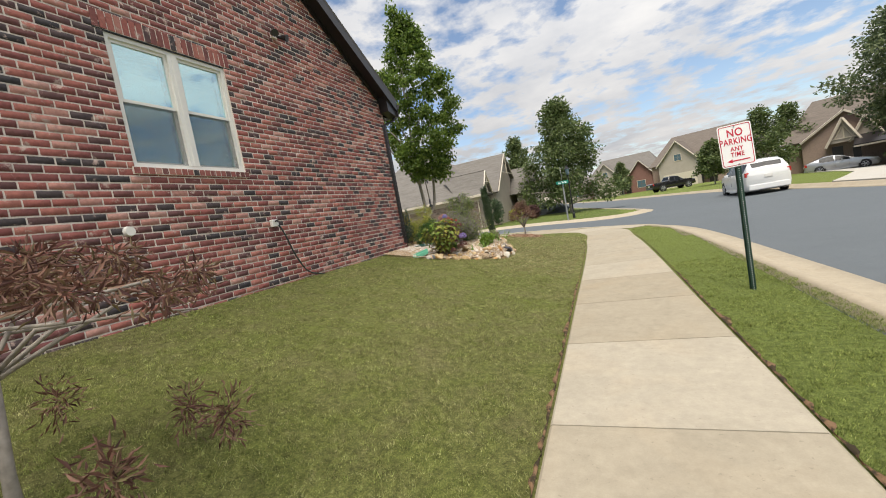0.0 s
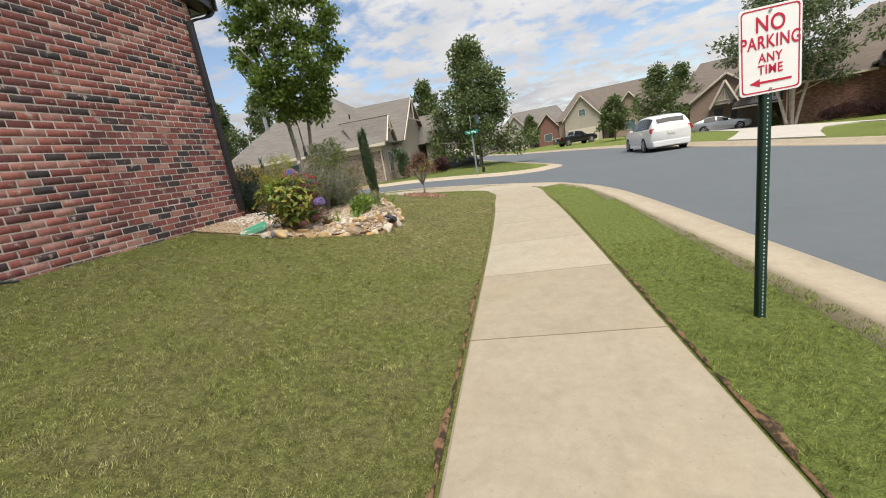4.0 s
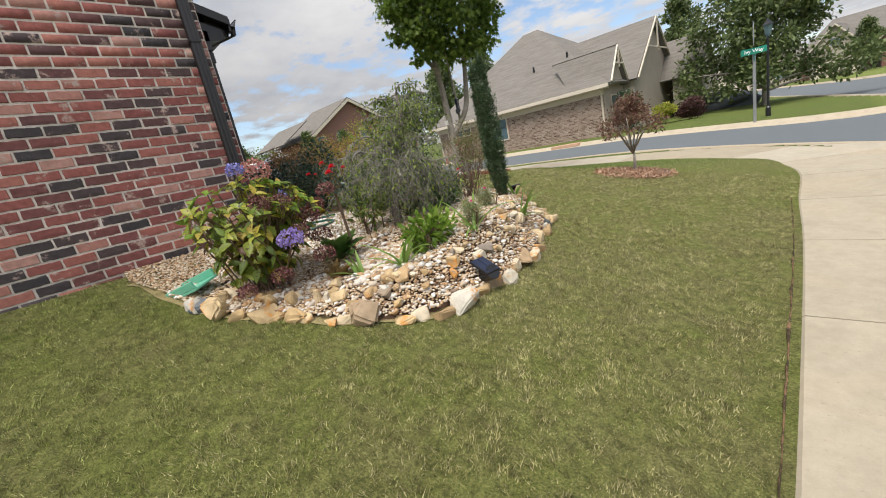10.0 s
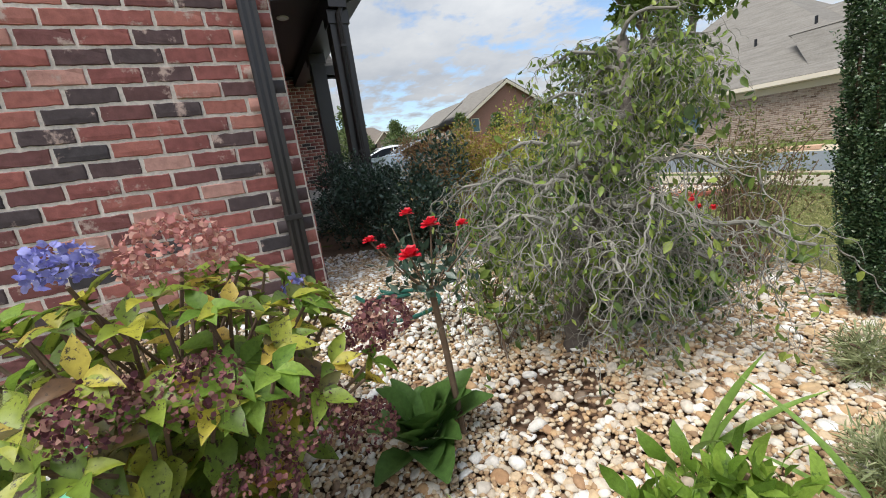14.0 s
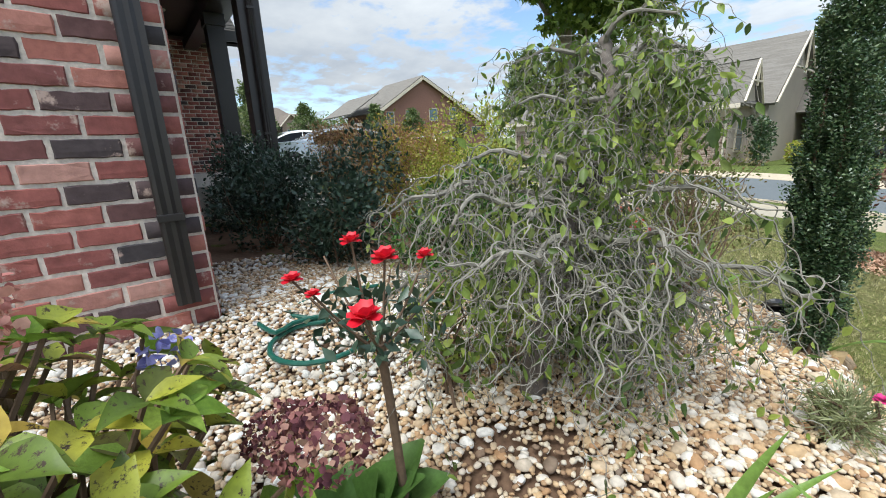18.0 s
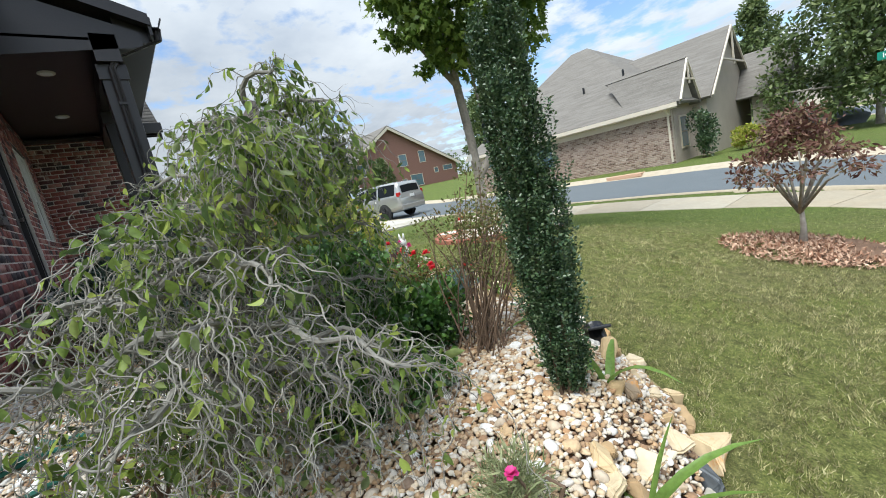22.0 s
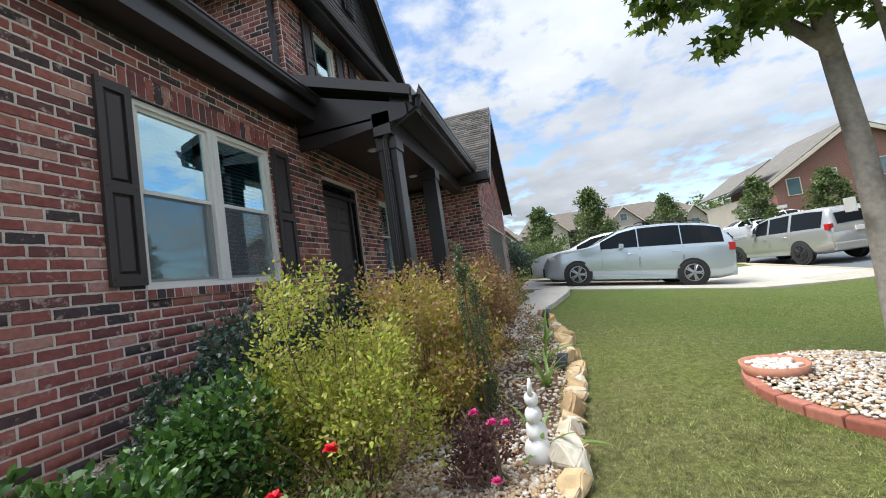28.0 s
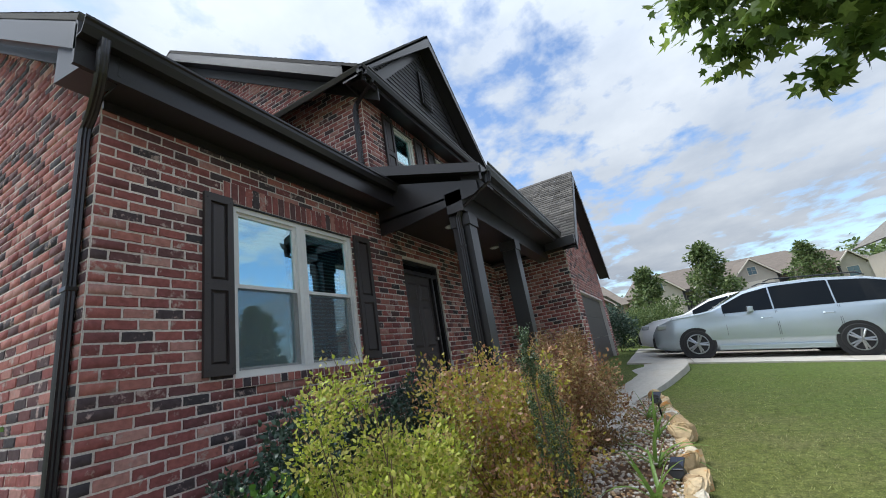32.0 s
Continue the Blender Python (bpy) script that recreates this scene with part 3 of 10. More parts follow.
for i, p in enumerate(fw):
    d = (fw[min(i + 1, len(fw) - 1)] - fw[max(i - 1, 0)]).normalized()
    o = Vector((-d.y, d.x)) * 0.58
    z = max(height(p.x, p.y), 0.82) + 0.035
    rows.append([bm.verts.new((p.x + o.x * k, p.y + o.y * k, z + h)) for k, h in ((-1, -0.2), (-1, 0), (1, 0), (1, -0.2))])
for r0, r1 in zip(rows, rows[1:]):
    for k in range(3):
        bm.faces.new((r0[k], r0[k + 1], r1[k + 1], r1[k]))
bmesh.ops.recalc_face_normals(bm, faces=bm.faces[:])
tagged(solid("front_walk", bm, M_drive), "curved pale concrete walk from driveway to porch", "path", kind="structure")

# ---- the brick house ----
XW, YF = -4.9, 9.83
BL, BH = 0.205, 0.0805
ZB = 0.3


def brick_wall(name, origin, u_dir, normal, outline, holes, label, near=None, mat=None, near_mat=None, mortar=None, bl=BL, bh=BH, depth=0.24, proud=0.006, parent=None):
    """A wall of bricks in running bond: a mortar body with openings, and proud bricks. outline: polygon in (along, up);
    holes: (u0, w0, u1, w1); near: a stretch (u0, w0, u1, w1) whose whole bricks are pieces of their own."""
    mat, mortar = mat or M_brick, mortar or M_mortar
    o, u, nrm, up = Vector(origin), Vector(u_dir), Vector(normal), Vector((0, 0, 1))
    us = sorted({p[0] for p in outline} | {h[0] for h in holes} | {h[2] for h in holes})

    def span_at(t):
        ws = []
        for (a, b), (c, d) in zip(outline, outline[1:] + outline[:1]):
            if (a > t) != (c > t):
                ws.append(b + (d - b) * (t - a) / (c - a))
        return min(ws), max(ws)
    bm = bmesh.new()
    for a, b in zip(us, us[1:]):
        lo_a, hi_a = span_at(a + 1e-4)
        lo_b, hi_b = span_at(b - 1e-4)
        mid = (a + b) / 2
        cuts = sorted((h[1], h[3]) for h in holes if h[0] < mid < h[2])
        w = (lo_a, lo_b)
        for c0, c1 in cuts + [(None, None)]:
            top = (hi_a, hi_b) if c0 is None else (c0, c0)
            q = [(a, w[0]), (b, w[1]), (b, top[1]), (a, top[0])]
            f, k = [bm.verts.new(o + u * p[0] + up * p[1]) for p in q], [bm.verts.new(o + u * p[0] + up * p[1] - nrm * depth) for p in q]
            bm.faces.new(f), bm.faces.new(k)
            for i in range(4):
                bm.faces.new((f[i], f[(i + 1) % 4], k[(i + 1) % 4], k[i]))
            w = (c1, c1)
    bmesh.ops.recalc_face_normals(bm, faces=bm.faces[:])
    wall = solid(name, bm, mortar)
    tagged(wall, label, "wall", kind="structure")
    u0, u1 = min(p[0] for p in outline), max(p[0] for p in outline)
    w0, w1 = min(p[1] for p in outline), max(p[1] for p in outline)
    rng = np.random.default_rng(len(name) * 31 + int(w1 * 10))
    far, single = [], []
    j = 0.007
    for k in range(int(math.ceil((w1 - w0) / bh))):
        b0, b1 = w0 + k * bh + j, w0 + (k + 1) * bh - j
        x = u0 - (bl / 2 if k % 2 else 0)
        while x < u1:
            pieces = [(max(x + j, u0), min(x + bl - j, u1))]
            for h in holes:
                if b1 > h[1] and b0 < h[3]:
                    cut = []
                    for p, q in pieces:
                        if q <= h[0] or p >= h[2]:
                            cut.append((p, q))
                        else:
                            if p < h[0]:
                                cut.append((p, h[0]))
                            if q > h[2]:
                                cut.append((h[2], q))
                    pieces = cut
            for p, q in pieces:
                if q - p < 0.03 or not inside(outline, (p + q) / 2, (b0 + b1) / 2):
                    continue
                whole = q - p > bl - 2 * j - 1e-3
                if near and whole and near[0] < p and q < near[2] and near[1] < b0 and b1 < near[3]:
                    single.append((p, b0))
                else:
                    far.append((p, q, b0, b1))
            x += bl
    if far:
        a = np.array(far)
        n = len(a)
        pr = proud + rng.normal(0, 0.0018, n)
        e = 0.003
        o_, u_, n_, z_ = (np.array(t) for t in (o, u, nrm, up))
        p, q, b0, b1 = (c + rng.normal(0, 0.0011, n) for c in a.T)

        def at(uu, ww, dd):
            return o_ + uu[:, None] * u_ + ww[:, None] * z_ + dd[:, None] * n_
        zero = np.zeros(n)
        v = np.stack([at(p, b0, zero), at(q, b0, zero), at(q, b1, zero), at(p, b1, zero), at(p + e, b0 + e, pr), at(q - e, b0 + e, pr), at(q - e, b1 - e, pr), at(p + e, b1 - e, pr)], 1).reshape(-1, 3)
        i = np.arange(n)[:, None] * 8
        f = np.concatenate([i + [t] for t in ([4, 5, 6, 7], [0, 1, 5, 4], [1, 2, 6, 5], [2, 3, 7, 6], [3, 0, 4, 7])])
        if np.dot(np.cross(np.array(u), np.array(up)), np.array(nrm)) < 0:
            f = f[:, ::-1]
        ob = arrays("bricks", v, f, mat, wall)
        tagged(ob, kind="stuff")
    if single:
        flip = u.cross(nrm).dot(up) < 0
        run = -u if flip else u
        l, h, e = bl - 2 * j, bh - 2 * j, 0.003
        shapes = []
        for k in range(8):
            jit = random.Random(k + 40)
            rim = [(l * q / 6, 0.0) for q in range(6)] + [(l, h * q / 3) for q in range(3)] + [(l - l * q / 6, h) for q in range(6)] + [(0.0, h - h * q / 3) for q in range(3)]
            rim = [(x + jit.gauss(0, 0.0013), z + jit.gauss(0, 0.0016)) for x, z in rim]
            v = [(x, 0.0, z) for x, z in rim] + [(x + (l / 2 - x) * 0.05, proud + jit.gauss(0, 0.0008), z + (h / 2 - z) * 0.11) for x, z in rim] + [(l * 0.3, proud + 0.001, h / 2), (l * 0.7, proud + 0.001, h / 2)]
            n_ = len(rim)
            fc = [(q, n_ + q, n_ + (q + 1) % n_, (q + 1) % n_) for q in range(n_)]
            fc += [tuple(range(n_, 2 * n_))[::-1]]
            me = bpy.data.meshes.new("brick")
            me.from_pydata(v[:2 * n_], [], fc)
            me.materials.append(near_mat or M_brick_one)
            shapes.append(me)
        for p, b0 in single:
            ob = new("brick", shapes[int(rng.integers(8))])
            place = o + u * (p + (l if flip else 0)) + up * b0 + nrm * (0.0015 * rng.normal())
            ob.parent = wall
            ob.matrix_basis = Matrix(((run.x, nrm.x, 0, place.x), (run.y, nrm.y, 0, place.y), (run.z, nrm.z, 1, place.z), (0, 0, 0, 1)))
    return wall


SIDE_WIN = (3.955, 2.66, 5.435, 4.16)
RAKE = 0.66
EAVE = 4.55
apex_y = 2.2
side_outline = [(-6.058, ZB), (YF - 0.008, ZB), (YF - 0.008, EAVE + 0.05), (apex_y, EAVE + 0.05 + RAKE * (YF - apex_y)), (-6.058, EAVE + 0.05 + RAKE * (YF - apex_y) - RAKE * (apex_y + 6.058))]
brick_wall("wall_east", (XW, 0, 0), (0, 1, 0), (1, 0, 0), side_outline, [SIDE_WIN], "red and charcoal mixed brick wall with pale mortar", near=(7.6, 0.9, 9.8, 2.6))
FRONT_WIN = (1.045, 2.07, 2.69, 3.655)
DOOR = (3.86, 1.33, 5.0, 3.56)
WIN3 = (5.95, 2.05, 7.3, 3.55)
front_outline = [(0.006, ZB), (8.05, ZB), (8.05, EAVE), (0.006, EAVE)]
brick_wall("wall_north", (XW, YF, 0), (-1, 0, 0), (0, 1, 0), front_outline, [FRONT_WIN, DOOR, WIN3], "red mixed brick front wall with pale mortar", near=(0.02, 1.3, 1.0, 3.9))
XU = -8.2
UP_WINS = [(0.83, 4.75, 1.5, 6.1), (2.35, 4.75, 3.02, 6.1)]
upper_outline = [(0.006, 4.3), (4.75, 4.3), (4.75, 6.35), (0.006, 6.35)]
brick_wall("wall_upper_north", (XU, YF, 0), (-1, 0, 0), (0, 1, 0), upper_outline, UP_WINS, "red mixed brick upper storey wall")
brick_wall("wall_upper_east", (XU, 0, 0), (0, 1, 0), (1, 0, 0), [(0.5, 4.3), (YF - 0.008, 4.3), (YF - 0.008, 6.35), (4.9, 9.55), (0.5, 6.7)], [], "red mixed brick side wall of the upper storey")
XG, YG = -12.95, 11.6
brick_wall("wall_garage_east", (XG, YF, 0), (0, 1, 0), (1, 0, 0), [(0, ZB), (YG - YF - 0.008, ZB), (YG - YF - 0.008, 4.4), (0, 4.4)], [], "red mixed brick side wall of the garage wing")
GDOOR = (0.7, 0.3, 5.1, 3.0)
brick_wall("wall_garage_north", (XG, YG, 0), (-1, 0, 0), (0, 1, 0), [(0.006, ZB), (5.8, ZB), (5.8, 4.4), (2.9, 6.75), (0.006, 4.4)], [GDOOR], "red mixed brick garage front wall under a gable")


# ---- roofs, eaves, gutters ----
def shingle_plane(name, p00, p10, p01, label, parent=None, row=0.145, tab=0.31):
    """A roof plane with real shingle tabs. p00-p10 along the eave, p00-p01 up the slope."""
    a, b, c = Vector(p00), Vector(p10), Vector(p01)
    u, w = (b - a), (c - a)
    lu, lw = u.length, w.length
    u, w = u.normalized(), w.normalized()
    n = u.cross(w).normalized()
    if n.z < 0:
        n = -n
    bm = bmesh.new()
    q = [a, b, b + w * lw, c]
    f1, f2 = [bm.verts.new(p) for p in q], [bm.verts.new(p - n * 0.06) for p in q]
    bm.faces.new(f1), bm.faces.new(f2)
    for i in range(4):
        bm.faces.new((f1[i], f1[(i + 1) % 4], f2[(i + 1) % 4], f2[i]))
    bmesh.ops.recalc_face_normals(bm, faces=bm.faces[:])
    roof = tagged(solid(name, bm, M_shingle_base), label, "roof", kind="structure")
    if parent is not None:
        under(roof, parent)
    v, f = [], []
    rng = np.random.default_rng(int(lu * 100))
    for k in range(int(lw / row)):
        x = -rng.random() * tab
        while x < lu:
            t = tab * rng.uniform(0.6, 1.3)
            x0, x1 = max(0, x), min(lu, x + t - 0.004)
            if x1 > x0 + 0.01:
                h = 0.012 + 0.004 * rng.random()
                s = len(v)
                y0, y1 = k * row, min(lw, (k + 1.15) * row)
                v += [a + u * x0 + w * y0 + n * h, a + u * x1 + w * y0 + n * h, a + u * x1 + w * y1 + n * 0.004, a + u * x0 + w * y1 + n * 0.004,
                      a + u * x0 + w * y0, a + u * x1 + w * y0]
                f += [(s, s + 1, s + 2, s + 3), (s + 4, s + 5, s + 1, s)]
            x += t
    tagged(arrays("shingles", [tuple(p) for p in v], f, M_shingle, roof), kind="stuff")
    return roof


def slab_between(bm, pts, thick):
    """A flat slab from four corner points, thickened downwards."""
    t = [bm.verts.new(p) for p in pts]
    k = [bm.verts.new((p[0], p[1], p[2] - thick)) for p in pts]
    bm.faces.new(t), bm.faces.new(k)
    for i in range(len(t)):
        j = (i + 1) % len(t)
        bm.faces.new((t[i], t[j], k[j], k[i]))
    bmesh.ops.recalc_face_normals(bm, faces=bm.faces[:])


OVH, RAKE_X = 0.31, XW + 0.28
EAVE = 4.6
ridge_z = EAVE + 0.2 + RAKE * (YF - apex_y)
shingle_plane("roof_main_front", (RAKE_X, YF + OVH, EAVE + 0.2 - RAKE * OVH), (XU, YF + OVH, EAVE + 0.2 - RAKE * OVH), (RAKE_X, apex_y, ridge_z), "grey shingle roof slope over the front room")
shingle_plane("roof_main_back", (RAKE_X, -6.4, ridge_z - RAKE * (apex_y + 6.4)), (-14, -6.4, ridge_z - RAKE * (apex_y + 6.4)), (RAKE_X, apex_y, ridge_z), "grey shingle roof slope at the back")
rake = thing("rake_trim", "dark brown painted rake boards and soffit under the gable", "roof trim", (RAKE_X, YF, EAVE), kind="structure")
bm = bmesh.new()
e0, e1 = (YF + OVH, EAVE + 0.14 - RAKE * OVH), (apex_y, ridge_z - 0.06)
prism(bm, [e0, e1, (e1[0], e1[1] - 0.24), (e0[0], e0[1] - 0.24)], 0, RAKE_X - 0.04, RAKE_X)
part("rake_board", bm, M_dark, rake)
bm = bmesh.new()
prism(bm, [(e0[0], e0[1] - 0.16), (e1[0], e1[1] - 0.16), (e1[0], e1[1] - 0.19), (e0[0], e0[1] - 0.19)], 0, XW + 0.012, RAKE_X - 0.045)
part("rake_soffit", bm, M_dark, rake)
bm = bmesh.new()
prism(bm, [(e0[0], e0[1] - 0.05), (e1[0], e1[1] - 0.05), (e1[0], e1[1] - 0.30), (e0[0], e0[1] - 0.30)], 0, XW + 0.012, XW + 0.035)
part("frieze_board", bm, M_dark, rake)
bm = bmesh.new()
prism(bm, [(YF + OVH - 0.04, 4.19), (YF + OVH - 0.04, e0[1]), (YF - 0.12, e0[1] + RAKE * (OVH + 0.12)), (YF - 0.12, 4.27)], 0, XW + 0.014, RAKE_X - 0.041)
part("eave_return", bm, M_dark, rake)


def gutter(name, p, q, label, size=0.12, drop=0.2):
    """A K-style gutter with its fascia, from p to q along its top edge's outer line."""
    p, q = Vector(p), Vector(q)
    d = (q - p).normalized()
    out = Vector((0, 0, 1)).cross(d)
    prof = ((0, 0), (0, -0.02), (-0.015, -0.03), (-0.02, -0.06), (-0.05, -size), (-size, -size), (-size, 0), (-size + 0.008, 0), (-size + 0.008, -size + 0.01), (-0.055, -size + 0.01), (-0.012, -0.012), (-0.012, 0))
    bm = bmesh.new()
    rings = [[bm.verts.new(e + out * a + Vector((0, 0, b))) for a, b in prof] for e in (p, q)]
    n = len(prof)
    for i in range(n):
        bm.faces.new((rings[0][i], rings[0][(i + 1) % n], rings[1][(i + 1) % n], rings[1][i]))
    bm.faces.new(rings[0]), bm.faces.new(rings[1])
    bmesh.ops.recalc_face_normals(bm, faces=bm.faces[:])
    g = thing(name, label, "gutter", p)
    part("trough", bm, M_dark, g)
    bm = bmesh.new()
    slab_between(bm, [tuple(e + out * a + Vector((0, 0, -0.0))) for e, a in ((p, -size - 0.003), (q, -size - 0.003), (q, -size - 0.035), (p, -size - 0.035))], drop)
    part("fascia", bm, M_dark, g)
    return g


GY, GZ = YF + OVH + 0.12, EAVE + 0.12 - RAKE * OVH
gutter("gutter", (XU - 0.45, GY, GZ), (RAKE_X, GY, GZ), "dark brown metal gutter along the front eave", drop=GZ - 4.19)
bm = bmesh.new()
slab_between(bm, [(XW + 0.012, YF + 0.012, 4.215), (XU - 0.3, YF + 0.012, 4.215), (XU - 0.3, YF + OVH - 0.037, 4.215), (XW + 0.012, YF + OVH - 0.037, 4.215)], 0.02)
tagged(solid("soffit", bm, M_dark), "dark brown painted soffit under the front eave", "soffit", kind="structure")
bm = bmesh.new()
box(bm, XU + 0.02, YF + 0.012, 4.12, XW + 0.0, YF + 0.035, 4.193)
tagged(solid("trim_frieze", bm, M_dark), "dark brown frieze board under the eave", "trim", kind="structure")

# ---- windows, doors, shutters ----
def frame_of(origin, u, n):
    """A matrix from (along, out, up) to the world."""
    u, n = Vector(u), Vector(n)
    return Matrix(((u.x, n.x, 0, origin[0]), (u.y, n.y, 0, origin[1]), (u.z, n.z, 1, origin[2]), (0, 0, 0, 1)))


EAST_F, NORTH_F = frame_of((XW, 0, 0), (0, 1, 0), (1, 0, 0)), frame_of((XW, YF, 0), (-1, 0, 0), (0, 1, 0))
UPPER_F = frame_of((XU, YF, 0), (-1, 0, 0), (0, 1, 0))


def fix(bm):
    bmesh.ops.recalc_face_normals(bm, faces=bm.faces[:])
    return bm


def brick_row(m, u0, u1, w0, w1, step, name, parent, proud=0.012, mat=None, deep=0.1):
    """Bricks set on end or on edge in one row, as a lintel or a sill, each a piece."""
    k = max(1, round((u1 - u0) / step))
    s = (u1 - u0) / k
    bm = bmesh.new()
    box(bm, u0, -0.02, w0, u1, proud - 0.005, w1, m)
    holder = part(name, fix(bm), M_mortar, parent)
    me = None
    for i in range(k):
        bm = bmesh.new()
        box(bm, u0 + i * s + 0.0065, -deep, w0 + 0.005, u0 + (i + 1) * s - 0.0065, proud + RNG.normal(0, 0.0015), w1 - 0.005, m)
        part("brick", fix(bm), M_brick_one, holder)
    return holder


def window(name, m, hole, label, units=2, blinds=(1.0, 1.0), head=True, shut=(True, True)):
    u0, w0, u1, w1 = hole
    win = thing(name, label, "window", tuple(m @ Vector(((u0 + u1) / 2, 0, w0))), kind="structure")
    fr = 0.05
    y0, y1 = -0.075, -0.02
    bm = bmesh.new()
    for a, b, c, d in ((u0, w0, u0 + fr, w1), (u1 - fr, w0, u1, w1), (u0 + fr, w1 - fr, u1 - fr, w1), (u0 + fr, w0, u1 - fr, w0 + fr)):
        box(bm, a, y0, b, c, y1, d, m)
    part("window_frame", fix(bm), M_white, win)
    span = (u1 - u0 - 2 * fr)
    mull = 0.12
    wide = (span - mull * (units - 1)) / units
    for k in range(units):
        a = u0 + fr + k * (wide + mull)
        b = a + wide
        if k:
            bm = bmesh.new()
            box(bm, a - mull, y0, w0 + fr, a, y1 + 0.008, w1 - fr, m)
            box(bm, a - mull * 0.62, y1 + 0.008, w0 + fr, a - mull * 0.38, y1 + 0.014, w1 - fr, m)
            part("mullion", fix(bm), M_white, win)
        mid = (w0 + w1) / 2 + 0.02
        for nm, c, d, back in (("lower_sash", w0 + fr, mid + 0.02, -0.105), ("upper_sash", mid - 0.02, w1 - fr, -0.075)):
            e = 0.035
            bm = bmesh.new()
            for p, q, r, t in ((a, c, a + e, d), (b - e, c, b, d), (a + e, c, b - e, c + e), (a + e, d - e, b - e, d)):
                box(bm, p, back, q, r, back + 0.03, t, m)
            sash = part(nm, fix(bm), M_white, win)
            bm = bmesh.new()
            box(bm, a + e - 0.005, back + 0.008, c + e - 0.005, b - e + 0.005, back + 0.014, d - e + 0.005, m)
            pane = part("pane", fix(bm), M_glass, sash)
            pane.visible_shadow = False
            if nm == "lower_sash":
                bm = bmesh.new()
                box(bm, a + 0.01, -0.048, c + 0.01, b - 0.01, -0.046, d - 0.01, m)
                part("insect_screen", fix(bm), M_screen, sash)
        if blinds[k] > 0:
            bm = bmesh.new()
            low = w1 - fr - (w1 - w0 - 2 * fr) * blinds[k]
            z = w1 - fr - 0.05
            box(bm, a + 0.03, -0.2, w1 - fr - 0.05, b - 0.03, -0.15, w1 - fr, m)
            while z > low:
                up_, dn_ = (0.021, -0.0245) if shut[k] else (0.006, -0.012)
                p = [(a + 0.035, -0.185, z + up_), (b - 0.035, -0.185, z + up_), (b - 0.035, -0.165, z + dn_), (a + 0.035, -0.165, z + dn_)]
                v = [bm.verts.new(m @ Vector(q)) for q in p]
                v2 = [bm.verts.new(m @ Vector((q[0], q[1] + 0.001, q[2] - 0.0025))) for q in p]
                bm.faces.new(v), bm.faces.new(v2[::-1])
                for i in range(4):
                    bm.faces.new((v[i], v[(i + 1) % 4], v2[(i + 1) % 4], v2[i]))
                z -= 0.042
            part("blind", fix(bm), M_blind, win, "white slatted window blind")
    # open-fronted dark box standing in for the unseen, shaded room
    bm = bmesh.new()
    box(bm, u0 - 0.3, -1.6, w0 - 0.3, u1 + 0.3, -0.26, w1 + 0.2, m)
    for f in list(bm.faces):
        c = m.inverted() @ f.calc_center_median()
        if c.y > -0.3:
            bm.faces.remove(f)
    part("dark_room_box", bm, M_room_shade, win)
    if head:
        brick_row(m, u0 - 0.1, u1 + 0.1, w1 + 0.012, w1 + 0.215, 0.078, "lintel", win)
        bm = bmesh.new()
        box(bm, u0 - 0.1, -0.12, w1, u1 + 0.1, 0.004, w1 + 0.011, m)
        part("steel_lintel", fix(bm), M_dark, win)
    brick_row(m, u0 - 0.03, u1 + 0.03, w0 - 0.085, w0 - 0.003, 0.078, "sill", win, 0.03)
    return win


window("window_1", EAST_F, SIDE_WIN, "white double-hung pair window with closed blinds in brick")
window("window_2", NORTH_F, FRONT_WIN, "white double-hung pair window with blinds and a brick sill", shut=(True, False))
window("window_3", NORTH_F, WIN3, "white double-hung window under the porch roof")
for i, h in enumerate(UP_WINS):
    window(f"window_{4 + i}", UPPER_F, h, "white upper-storey sash window between dark shutters", units=1, blinds=(1.0,))


def shutter(m, u0, u1, w0, w1, label):
    sh = thing("shutter", label, "shutter", tuple(m @ Vector(((u0 + u1) / 2, 0.012, w0))), group="window shutters")
    bm = bmesh.new()
    st = 0.055
    mid = w0 + (w1 - w0) * 0.47
    bars = ((u0, w0, u0 + st, w1), (u1 - st, w0, u1, w1), (u0 + st, w0, u1 - st, w0 + 0.085), (u0 + st, w1 - 0.075, u1 - st, w1), (u0 + st, mid - 0.045, u1 - st, mid + 0.045))
    for a, b, c, d in bars:
        box(bm, a, 0.01, b, c, 0.045, d, m)
    part("shutter_frame", fix(bm), M_shutter, sh)
    for a, b in ((w0 + 0.085, mid - 0.045), (mid + 0.045, w1 - 0.075)):
        bm = bmesh.new()
        box(bm, u0 + st, 0.01, a, u1 - st, 0.018, b, m)
        e = 0.028
        lo = [(u0 + st + 0.012, a + 0.012), (u1 - st - 0.012, a + 0.012), (u1 - st - 0.012, b - 0.012), (u0 + st + 0.012, b - 0.012)]
        hi = [(u0 + st + e, a + e), (u1 - st - e, a + e), (u1 - st - e, b - e), (u0 + st + e, b - e)]
        l = [bm.verts.new(m @ Vector((p[0], 0.0185, p[1]))) for p in lo]
        h = [bm.verts.new(m @ Vector((p[0], 0.036, p[1]))) for p in hi]
        bm.faces.new(h)
        for i in range(4):
            bm.faces.new((l[i], l[(i + 1) % 4], h[(i + 1) % 4], h[i]))
        part("raised_panel", fix(bm), M_shutter, sh)
    for a in (u0 + 0.025, u1 - 0.025):
        for b in (w0 + 0.05, w1 - 0.05, mid):
            bm = bmesh.new()
            tube(bm, [m @ Vector((a, 0.045, b)), m @ Vector((a, 0.05, b))], 0.008, 8)
            part("screw_cap", bm, M_dark, sh)
    return sh


